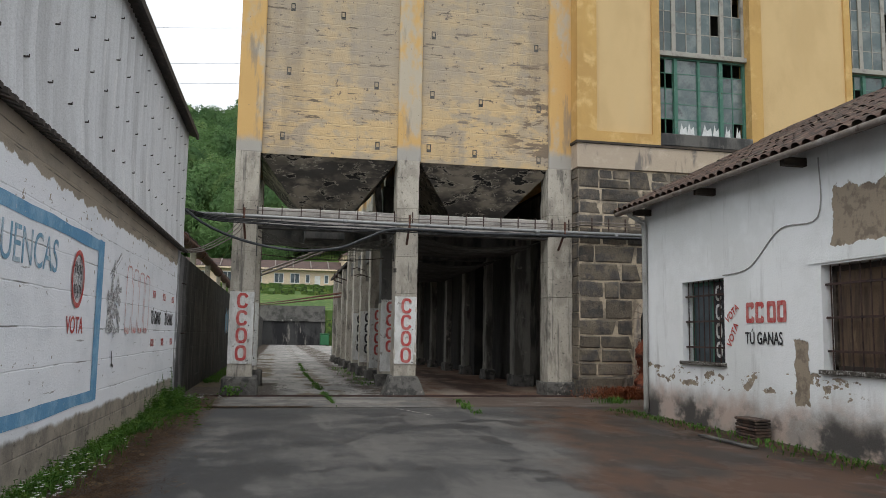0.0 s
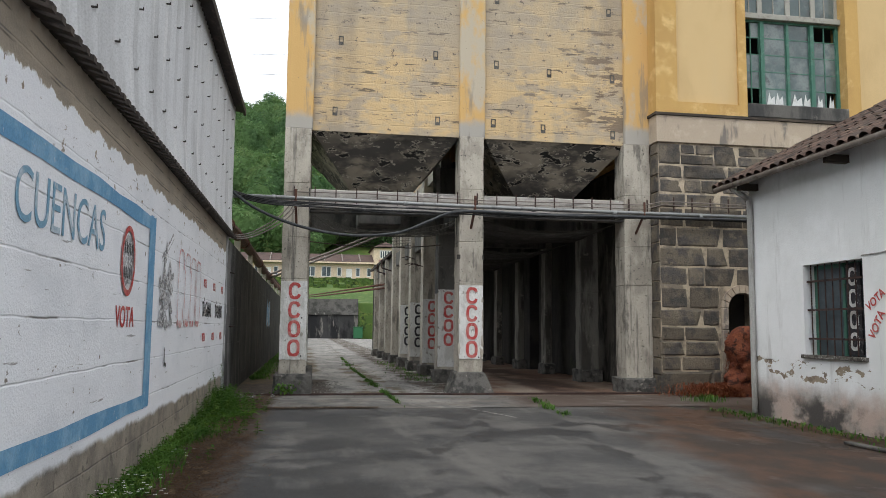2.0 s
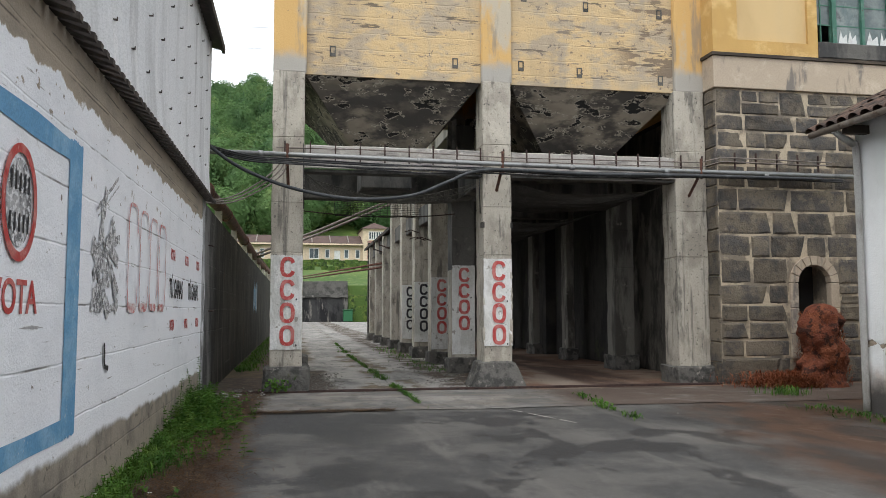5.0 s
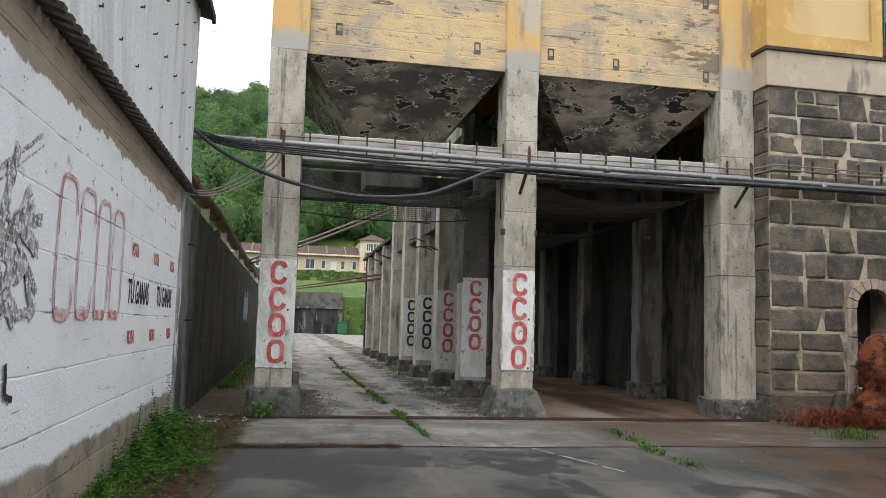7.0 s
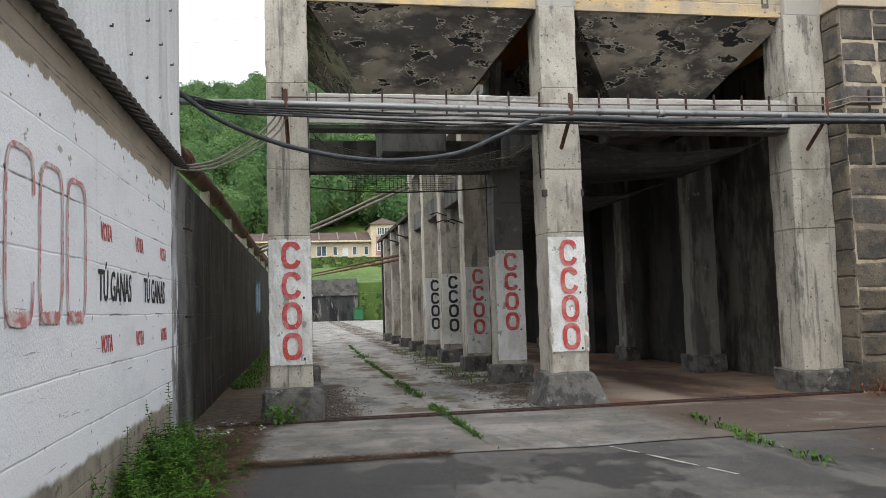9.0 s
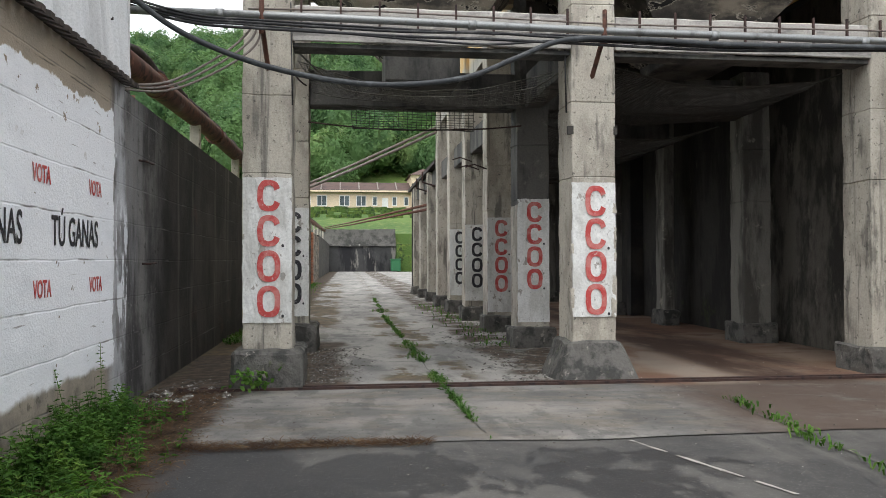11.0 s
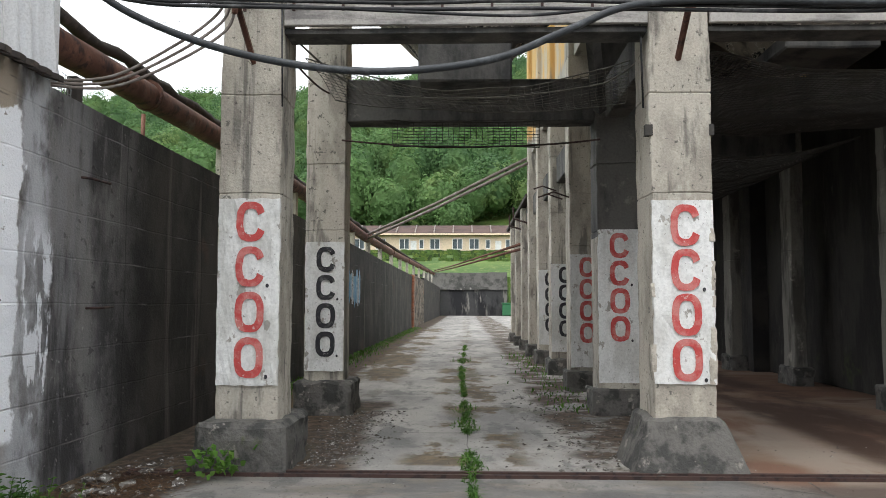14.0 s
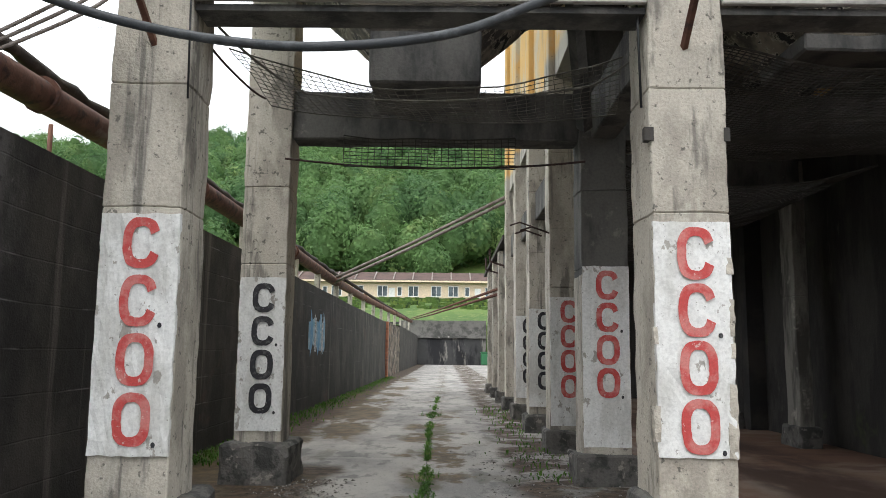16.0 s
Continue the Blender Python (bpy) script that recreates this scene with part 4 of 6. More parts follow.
# ---- corrugated shed on the wall ----
shed = thing("corrugated_shed", -2.25, 0, 3.28, "grey corrugated sheet shed standing on the yard wall", "shed")
y0, y1, pitch = -20.0, 18.32, 0.177
ncol = int((y1 - y0) / pitch * 6)
vs = []
for i in range(ncol + 1):
    y = y0 + (y1 - y0) * i / ncol
    x = -2.20 + 0.032 * math.cos(2 * math.pi * (y - y0) / pitch)
    lap = -0.02 * math.floor((y - y0) / 1.1) % 0.02
    vs += [(x + 0.05, y, 3.27 + lap), (x, y, 3.9), (x, y, 5.95)]
fs = []
for i in range(ncol):
    for k in range(2):
        a = i * 3 + k
        fs.append((a, a + 3, a + 4, a + 1))
ob = new("wall_sheet", raw_mesh("wall_sheet", [(x + 2.25, y, z - 3.28) for x, y, z in vs], fs, M["sheet"]))
ob.parent = shed
sd = ob.modifiers.new("thick", "SOLIDIFY")
sd.thickness = 0.008
bm = bmesh.new()
for i in range(int((y1 - y0) / pitch)):
    y = y0 + i * pitch
    if y > 3:
        prism(bm, [(-2.215, y + 0.02, 3.30), (-2.03, y + 0.05, 3.245), (-2.03, y + 0.125, 3.242), (-2.215, y + 0.155, 3.30)], (0, 0, -1), 0.045)
sub("drip_edge", bm, M["sheet_dark"], shed, "dark ragged lower sheet edge")
sub("gable_sheet", boxes((-9.0, -2.21, 18.28, 18.32, 3.2, 5.95)), M["sheet"], shed)
sub("corner_strip", boxes((-2.24, -2.16, 18.25, 18.335, 3.25, 5.95)), M["sheet"], shed)
bm = bmesh.new()
prism(bm, [(-2.0, -20, 5.90), (-2.0, 18.6, 5.90), (-9.0, 18.6, 7.6), (-9.0, -20, 7.6)], (0, 0, 1), 0.07)
sub("roof", bm, M["sheet_dark"], shed)
sub("eave_edge", boxes((-2.02, -1.97, -20, 18.62, 5.86, 5.98)), M["sheet_dark"], shed)
for row, z in enumerate((3.75, 4.35, 4.95, 5.55)):
    for k in range(20):
        y = 4.2 + 0.71 * k + 0.1 * (row % 2)
        sub("bolt", boxes((-2.20, -2.145, y - 0.006, y + 0.006, z - 0.008, z + 0.006), (-2.15, -2.142, y - 0.006, y + 0.006, z - 0.008, z + 0.022)), M["sheet_dark"], shed)

# ---- rusty pipe run above the wall ----
run = thing("steam_pipe", -2.5, 18, 3.2, "long rusty steel pipe on short posts above the wall", "pipe")
pl = [(-2.5, 16.5, 3.66), (-2.5, 20.2, 3.80), (-2.5, 25, 3.92), (-2.5, 30, 3.92), (-2.5, 40, 3.84), (-2.5, 50, 3.94), (-2.5, 62, 4.15), (-2.5, 80, 4.45), (-2.5, 100, 4.78)]
sub("pipe", tubes((pl, 0.15, 14)), M["rust"], run)
for p in (20.9, 25.6, 33, 41, 50, 60, 72, 86):
    zf = 3.83 if p < 22 else 3.9 if p < 45 else 3.94 + 0.0168 * (p - 50)
    sub("flange", tubes(([(-2.5, p, zf), (-2.5, p + 0.06, zf)], 0.18, 14)), M["rust"], run)
for p in (23.7, 28.5, 33.5, 37, 41, 45, 50, 55, 60, 66, 72, 79, 86, 94):
    sub("post", boxes((-2.58, -2.42, p - 0.08, p + 0.08, 3.1, 3.8 if p < 45 else 3.9 + 0.0168 * (p - 50)), bevel=0.01), M["column"], run)
wrap = thing("lagged_pipe", -2.75, 18, 3.2, "thin pipe wrapped in torn dark lagging", "pipe")
pts = [(-2.62 + 0.02 * math.sin(3.1 * y), y, 4.08 + 0.012 * (y - 17) * (1 if y < 26 else 0) + (0.10 if y >= 26 else 0) + 0.015 * math.sin(5.3 * y)) for y in [17 + 0.3 * k for k in range(90)]]
sub("lagging", worn(tubes((pts, 0.065, 8)), 0.03, 6, 9), M["sheet_dark"], wrap)
sub("lagging", tubes(([(-2.6, 43.5, 4.2), (-2.6, 62, 4.42), (-2.6, 80, 4.7), (-2.6, 100, 5.0)], 0.07, 8)), M["sheet_dark"], wrap)
for y in (22.5, 28.0):
    fp = tagged(part("fence_post", tubes(([(-3.2, y, 0), (-3.2, y, 4.0)], 0.03, 6)), M["rust"]), "thin rusty fence post behind the wall", "post")

# ---- columns ----
Z2 = 5.84


def letters(th, text, xc, y, z_top, h, w_, mat, step, under=None):
    for k, ch in enumerate(text):
        bm = bmesh.new()
        stencil(bm, ch, (xc, y - 0.004, z_top - h / 2 - k * step), (1, 0, 0), (0, 0, 1), w_, h, 0.064)
        sub("painted_letter", bm, mat, th, "", under)
        if k in (1, 3):
            bm = bmesh.new()
            bm.faces.new([bm.verts.new((xc + w_ * 0.60 + 0.016 * math.cos(a), y - 0.006, z_top - h * 0.97 - k * step + 0.02 * math.sin(a))) for a in [q * 0.785 for q in range(8)]])
            sub("painted_dot", bm, M["black_paint"], th, "", under)


def column(x0, x1, y0, y1, z_top, label, plinth="box", paint=None, mat="column", group="concrete columns of the silo"):
    th = thing("concrete_column", (x0 + x1) / 2, (y0 + y1) / 2, 0, label, "column", group)
    levels = [0.3] + [z for z in (2.50, 3.42, 4.62) if z < z_top - 0.5] + [z_top]
    bm = bmesh.new()
    for za, zb_ in zip(levels, levels[1:]):
        o = 0.006 * noise.noise(Vector((x0, y0, za * 3)))
        box(bm, x0 + o, x1 + o, y0 + o, y1, za, zb_ - 0.002, bevel=0.010)
    sub("shaft", worn(bm, 0.016, 2.9, 0.16), M[mat], th)
    # upper shaft's shade is in its dark colour; a pale skin covers the rest
    if mat == "dark_conc":
        sub("shaft_facing", worn(boxes((x0 - 0.004, x1 + 0.004, y0 - 0.004, y1, 0.3, 2.42), bevel=0.012), 0.012, 2.9, 0.16), M["column"], th, "pale lower concrete")
    if plinth == "box":
        bm = boxes((x0 - 0.10, x1 + 0.14, y0 - 0.28, y1 + 0.15, -0.05, 0.46), bevel=0.04)
    elif plinth == "flare":
        bm = bmesh.new()
        r = bmesh.ops.create_cube(bm, size=1.0)
        for v in r["verts"]:
            t = v.co.z > 0
            v.co = Vector(((x0 + x1) / 2 + (1 if v.co.x > 0 else -1) * ((x1 - x0) / 2 + (0.05 if t else 0.24)), (y0 - (0.05 if t else 0.26)) if v.co.y < 0 else y1 + (0.05 if t else 0.2), 0.50 if t else -0.05))
        bmesh.ops.bevel(bm, geom=bm.edges[:], offset=0.03, segments=1, affect="EDGES")
    else:
        bm = boxes((x0 - 0.08, x1 + 0.08, y0 - 0.12, y1 + 0.1, -0.05, 0.36), bevel=0.03)
    sub("plinth", worn(bm, 0.035, 4.5, 0.14), M["plinth"], th)
    if paint:
        zb, zt, ink, ltop, h, step = paint
        bm = boxes((x0 + 0.006, x1 - 0.003, y0 - 0.0145, y0 + 0.03, zb, zt))
        panel = sub("paint_panel", worn(bm, 0.011, 11, 0.07), M["paint_white"], th, "white painted panel")
        letters(th, "CCOO", (x0 + x1) / 2 + 0.02, y0 - 0.017, ltop, h, 0.265, M[ink], step, panel)
    return th


YF = 19.38
red_l = "grey concrete column with white panel and red stencilled letters"
blk_l = "grey concrete column with white panel and black stencilled letters"
column(-1.175, -0.605, YF, YF + 0.55, 5.86, red_l, "box", (0.76, 2.45, "red_paint", 2.42, 0.365, 0.41))
c2 = column(2.755, 3.305, YF, YF + 0.6, 5.86, red_l, "flare", (0.79, 2.43, "red_paint", 2.39, 0.375, 0.40))
# chipped notches: raised near-black blocks paint the shade inside them
for sx in (2.755, 3.305):
    sub("chipped_notch_shade", boxes((sx - 0.045, sx + 0.022, YF - 0.018, YF + 0.05, 3.02, 3.12) if sx < 3 else (sx - 0.022, sx + 0.022, YF - 0.018, YF + 0.05, 3.02, 3.12)), M["void"], c2)
for k, (cx_, cz_, w_, h_) in enumerate(((3.295, 1.20, 0.035, 0.09), (3.30, 1.52, 0.02, 0.05), (3.30, 1.75, 0.022, 0.13), (3.295, 2.12, 0.03, 0.06), (2.765, 1.02, 0.028, 0.12), (2.765, 1.62, 0.02, 0.06), (3.29, 0.95, 0.045, 0.16))):
    sub("chipped_edge", worn(boxes((cx_ - w_, cx_ + w_ * 0.5, YF - 0.018, YF + 0.04, cz_ - h_, cz_ + h_)), 0.010, 14, 0.05), M["column"], c2, "bare concrete chip")
column(6.70, 7.36, YF, YF + 0.6, 5.86, "tall streaked concrete corner column beside the stone wall", "low")
YR = [23.05, 25.95, 29.0, 31.95, 34.9, 37.8, 40.8, 43.8]
column(-1.12, -0.58, YR[0], YR[0] + 0.5, 5.86, blk_l, "box", (0.58, 2.34, "black_paint", 2.27, 0.34, 0.385))
for k, y in enumerate(YR):
    top = 5.86 if y < 35.5 else 4.6
    p = [(0.44, 2.51, "red_paint", 2.46, 0.34, 0.375), (0.42, 2.35, "red_paint", 2.30, 0.34, 0.375), (0.5, 2.34, "black_paint", 2.28, 0.34, 0.375), (0.5, 2.34, "black_paint", 2.28, 0.34, 0.375)]
    column(2.87, 3.42, y, y + 0.5, top, (red_l if k < 2 else blk_l) if k < 4 else "bare grey concrete column in a row along the lane", "low", p[k] if k < 4 else None, "dark_conc" if k == 0 else "column")
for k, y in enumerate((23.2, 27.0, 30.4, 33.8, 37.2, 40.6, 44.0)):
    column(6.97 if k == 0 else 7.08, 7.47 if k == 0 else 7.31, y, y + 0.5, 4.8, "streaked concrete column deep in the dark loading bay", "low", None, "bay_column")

# ---- silo above the columns ----
silo = thing("silo_tower", 3.1, 21.2, 5.84, "tall flaking cream and ochre concrete silo on columns", "silo")
TOP = 17.0
sub("front_wall", boxes((-0.95, 2.95, YF + 0.10, YF + 0.4, Z2, TOP)), M["silo"], silo)
sub("front_wall", boxes((2.95, 6.9, YF + 0.10, YF + 0.4, Z2, TOP)), M["silo"], silo)
for x0, x1 in ((-1.18, -0.58), (2.74, 3.34), (6.74, 7.36)):
    sub("rib", worn(boxes((x0, x1, YF, YF + 0.5, Z2, TOP), bevel=0.02), 0.012, 2, 0.6), M["rib"], silo)
sub("side_wall", boxes((-1.15, -0.9, YF + 0.5, 23.5, Z2, TOP)), M["silo"], silo)
sub("back_wall", boxes((-1.15, 2.9, 23.2, 23.5, Z2, TOP)), M["silo"], silo)
sub("side_wall", boxes((2.98, 3.3, 23.5, 35.3, Z2, TOP)), M["rib"], silo)
for y in YR[1:5]:
    sub("rib", boxes((2.87, 3.4, y, y + 0.5, Z2, TOP), bevel=0.02), M["rib"], silo)
sub("end_wall", boxes((2.9, 7.3, 35.0, 35.3, Z2, TOP)), M["rib"], silo)
sub("roof", boxes((-1.2, 7.4, YF, 35.4, TOP, TOP + 0.3)), M["beam"], silo)
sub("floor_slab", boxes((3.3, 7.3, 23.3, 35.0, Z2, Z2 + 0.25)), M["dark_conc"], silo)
for px, pz in ((0.0, 7.95), (2.18, 7.75), (3.62, 7.62), (4.9, 7.50), (6.47, 7.45), (2.24, 6.20), (3.55, 6.22), (6.47, 6.08), (-0.1, 6.3), (4.75, 6.15), (0.05, 9.6), (3.63, 9.2), (6.4, 9.1), (0.1, 11.4), (2.1, 11.2), (3.7, 11.1), (5.0, 11.0), (1.3, 9.5)):
    bm = boxes((px - 0.055, px - 0.035, YF + 0.085, YF + 0.12, pz - 0.1, pz + 0.1), (px + 0.035, px + 0.055, YF + 0.085, YF + 0.12, pz - 0.1, pz + 0.1), (px - 0.035, px + 0.035, YF + 0.085, YF + 0.12, pz + 0.08, pz + 0.1), (px - 0.035, px + 0.035, YF + 0.092, YF + 0.12, pz - 0.1, pz - 0.03))
    sub("tie_hole", bm, M["plinth"], silo, "small dark rectangular tie hole")


def hopper(x0, x1, y0, y1, group, chute):
    th = thing("ore_hopper", (x0 + x1) / 2, (y0 + y1) / 2, 4.2, "spalled dark concrete ore hopper shaped as an inverted pyramid", "hopper", group)
    cx, cy, r, zb = (x0 + x1) / 2, (y0 + y1) / 2, 0.52, 4.45
    top = [Vector((x0, y0, Z2)), Vector((x1, y0, Z2)), Vector((x1, y1, Z2)), Vector((x0, y1, Z2))]
    bot = [Vector((cx - r, cy - r, zb)), Vector((cx + r, cy - r, zb)), Vector((cx + r, cy + r, zb)), Vector((cx - r, cy + r, zb))]
    for k in range(4):
        a, b, c, d = top[k], top[(k + 1) % 4], bot[(k + 1) % 4], bot[k]
        bm = bmesh.new()
        prism(bm, [a, b, c, d], (0, 0, 1), 0.12)
        sub("sloping_plate", worn(bm, 0.02, 3, 0.4), M["hopper"], th)
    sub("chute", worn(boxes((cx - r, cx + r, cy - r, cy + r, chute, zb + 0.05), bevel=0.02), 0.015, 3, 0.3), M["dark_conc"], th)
    return th


hopper(-0.6, 2.75, YF + 0.14, 23.2, "hoppers under the silo", 3.95)
hopper(3.35, 6.85, YF + 0.14, 23.2, "hoppers under the silo", 4.3)
for y in (23.3, 26.3, 29.3, 32.2):
    hopper(3.4, 6.9, y + 0.1, y + 2.85, "hoppers under the silo", 4.4)

# cross beams
def beam(label, *d, mat="dark_conc"):
    return setting("trim", worn(boxes(d, bevel=0.015), 0.012, 2.5, 0.4), M[mat], label, "beam")


for x0, x1 in ((-0.6, 2.75), (3.31, 6.70)):
    fb = setting("trim", worn(boxes((x0, x1, YF + 0.03, YF + 0.40, 4.24, 4.50), bevel=0.02), 0.012, 3, 0.2), M["beam"], "pale weathered concrete front beam", "beam")
    setting("trim", worn(boxes((x0, x1, YF - 0.02, YF + 0.03, 4.06, 4.24), bevel=0.008), 0.004, 3, 0.4), M["beam"], "pale lower flange of the front beam", "beam")
    setting("trim", boxes((x0, x1, YF + 0.04, YF + 0.35, 4.0, 4.05)), M["dark_conc"], "dark soffit strip under the front beam", "beam")
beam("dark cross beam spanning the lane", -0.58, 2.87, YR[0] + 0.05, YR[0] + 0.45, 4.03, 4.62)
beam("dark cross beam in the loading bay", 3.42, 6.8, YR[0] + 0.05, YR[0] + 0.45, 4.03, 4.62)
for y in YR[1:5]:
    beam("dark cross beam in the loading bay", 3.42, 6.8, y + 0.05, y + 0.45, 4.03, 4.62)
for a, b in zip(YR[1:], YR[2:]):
    beam("dark edge beam along the column row", 3.0, 3.3, a + 0.5, b, 4.05, 4.6)
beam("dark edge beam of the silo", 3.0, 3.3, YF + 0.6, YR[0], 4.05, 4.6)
st = tagged(part("diagonal_strut", tubes(([(2.85, 22.6, 4.05), (2.55, 21.4, 4.9), (2.4, 20.6, 5.4)], 0.09, 4)), M["dark_conc"]), "dark diagonal steel strut under the hopper", "strut")

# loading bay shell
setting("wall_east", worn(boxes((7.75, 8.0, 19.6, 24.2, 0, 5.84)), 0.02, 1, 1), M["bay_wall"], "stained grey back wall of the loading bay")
# the same wall, near-black from y 24.2 on
setting("wall_east_deep", worn(boxes((7.75, 8.0, 24.2, 46.5, 0, 5.84)), 0.02, 1, 2), M["deep_wall"], "near-black back wall deep in the loading bay")
setting("wall_north", boxes((3.0, 8.0, 46.2, 46.6, 0, 5.0)), M["deep_wall"], "dark end wall of the loading bay")
lean = thing("lean_to_roof", 5, 41, 4.6, "low dark lean-to roof behind the silo", "roof")
bm = bmesh.new()
prism(bm, [(2.82, 35.4, 4.6), (7.6, 35.4, 5.9), (7.6, 46.6, 5.9), (2.82, 46.6, 4.6)], (0, 0, 1), 0.12)
sub("roof_sheet", bm, M["sheet_dark"], lean)
for y in (36.0, 38.2):
    sub("bracket", tubes(([(3.0, y, 3.9), (2.5, y, 4.05), (2.5, y + 0.02, 4.4)], 0.03, 5)), M["rust_dark"], lean)
for k, z in enumerate((3.35, 3.45, 3.75)):
    tagged(part("bent_rebar", tubes(([(2.88, 26.0 + k, z), (2.6, 25.9 + k, z + 0.08), (2.42, 25.9 + k, z + 0.02)], 0.015, 5)), M["rust_dark"]), "bent rusty rebar sticking out of a column", "rebar")


# ---- nets ----
def net(name, corner, u, v, nu, nv, drop, mat, label, r=0.006):
    """A sagging knotted net: cords both ways."""
    corner, u, v = Vector(corner), Vector(u), Vector(v)

    def at(a, b):
        p = corner + u * a + v * b
        return p + Vector((0.03 * noise.noise(p * 2.5), 0.03 * noise.noise(p * 2.5 + Vector((4, 0, 0))), -drop * 4 * a * (1 - a) * (0.4 + 0.6 * math.sin(math.pi * min(1, b * 0.5 + 0.5))) + 0.05 * noise.noise(p * 1.5)))

    bm = bmesh.new()
    for i in range(nu + 1):
        tube(bm, [at(i / nu, j / 10) for j in range(11)], r, 3, False)
    for j in range(nv + 1):
        tube(bm, [at(i / 16, j / nv) for i in range(17)], r if 0 < j < nv else r * 2.2, 3, False)
    return tagged(part(name, bm, mat), label, "net")


net("safety_net", (-0.58, 20.3, 4.05), (3.35, 0.0, -0.05), (0.15, 1.0, -0.18), 40, 12, 0.32, M["net"], "sagging dusty safety net strung under the hopper", 0.004)
net("safety_net", (0.1, 22.55, 3.93), (1.95, 0.0, -0.02), (0.0, 0.05, -0.34), 26, 8, 0.05, M["net_dark"], "dark safety net hanging behind the cross beam", 0.005)
net("bay_net", (3.4, 19.95, 4.0), (3.3, 0, 0), (0, 3.0, -0.1), 62, 50, 0.22, M["net_dark"], "dusty safety net sagging under the bay ceiling", 0.006)
net("bay_net", (3.4, 23.6, 3.9), (3.3, 0, 0), (0, 9.0, -0.1), 40, 90, 0.3, M["net_dark"], "dark safety net sagging under the bay ceiling", 0.008)
tagged(part("steel_rope", tubes((sag((-0.6, 20.0, 4.12), (0.05, 20.5, 3.72), 0.05), 0.012, 5), ((sag((0.05, 20.5, 3.72), (2.55, 20.5, 3.82), 0.1)), 0.01, 5), (sag((2.55, 20.5, 3.82), (2.95, 20.4, 4.08), 0.02), 0.012, 5)), M["net"]), "slack wire rope carrying a safety net", "rope")
tagged(part("chain", tubes((sag((-0.58, 22.7, 3.68), (2.87, 22.7, 3.68), 0.1, 30, 0.01), 0.013, 5)), M["rust_dark"]), "slack rusty chain strung between the columns", "chain")
tagged(part("chain", tubes((sag((-0.9, YF + 0.5, 4.3), (-0.55, 21.5, 4.0), 0.1, 16, 0.01), 0.012, 5)), M["rust_dark"]), "slack rusty chain strung between the columns", "chain")

fence = thing("wire_fence", -2.45, 18.7, 3.2, "scrap of wire mesh fence with a dark post on the wall", "fence")
sub("post", boxes((-2.48, -2.38, 19.08, 19.2, 3.15, 3.52), bevel=0.01), M["sheet_dark"], fence)
fm = bmesh.new()
for k in range(14):
    tube(fm, [(-2.43, 18.36 + 0.055 * k, 3.18), (-2.43, 18.36 + 0.055 * k, 3.55 - 0.005 * k)], 0.004, 3, False)
for k in range(7):
    tube(fm, [(-2.43, 18.34, 3.2 + 0.055 * k), (-2.43, 19.1, 3.19 + 0.05 * k)], 0.004, 3, False)
sub("mesh_panel", fm, M["galv"], fence)

# ---- pipe and cables across the front ----
YP = 18.86
front = thing("conduit_pipe", 3, YP, 4.16, "galvanised conduit pipe crossing in front of the beam", "pipe")
sub("pipe", tubes(([(-2.4, YP, 4.20), (0, YP, 4.185), (3, YP, 4.145), (7, YP, 4.13), (10.5, YP, 4.13)], 0.045, 10)), M["galv"], front)
for x in (-1.4, 1.4, 4.3, 6.2, 8.3):
    sub("coupling", tubes(([(x, YP, 4.20 - 0.011 * (x + 2)), (x + 0.09, YP, 4.20 - 0.011 * (x + 2))], 0.056, 10)), M["galv"], front)
for x in (-0.88, 3.02, 6.98):
    sub("bracket", tubes(([(x, YF + 0.02, 3.72), (x - 0.02, YP - 0.02, 4.12)], 0.03, 5), ([(x - 0.02, YP - 0.03, 3.98), (x - 0.02, YP - 0.03, 4.38)], 0.028, 4)), M["rust"], front, "rusty diagonal pipe bracket")
pins = thing("cable_rack", 3, YF, 4.4, "row of rusty pins holding thin conduit on the beam", "rack")
x = -0.95
while x < 9.6:
    yy = YF - 0.06 if x < 7.3 else 18.88
    sub("pin", boxes((x - 0.012, x + 0.012, yy - 0.03, yy, 4.18 if x < 7.3 else 4.2, 4.53)), M["rust_dark"], pins)
    x += 0.455
sub("conduit", tubes(([(-1.1, YF - 0.07, 4.40), (0.5, YF - 0.07, 4.42), (3.3, YF - 0.08, 4.36), (7.2, YF - 0.08, 4.40), (7.4, 18.84, 4.42), (9.8, 18.84, 4.40)], 0.013, 6), ([(-1.1, YF - 0.07, 4.30), (3.3, YF - 0.08, 4.29), (7.2, YF - 0.08, 4.30), (7.4, 18.84, 4.34), (9.8, 18.84, 4.33)], 0.011, 6)), M["gutter"], pins)


def cable(pts, r, mat="cable", label="black electric cable slung across the front"):
    bm = tubes((pts, r, 7))
    return tagged(part("cable", bm, M[mat]), label, "cable", "cables across the front")


def smooth(ctrl, n=8):
    out = []
    P = [Vector(p) for p in ctrl]
    for i in range(len(P) - 1):
        a, b, c, d = P[max(i - 1, 0)], P[i], P[i + 1], P[min(i + 2, len(P) - 1)]
        for k in range(n):
            t = k / n
            out.append(0.5 * ((2 * b) + (c - a) * t + (2 * a - 5 * b + 4 * c - d) * t * t + (3 * b - a - 3 * c + d) * t ** 3))
    return out + [P[-1]]


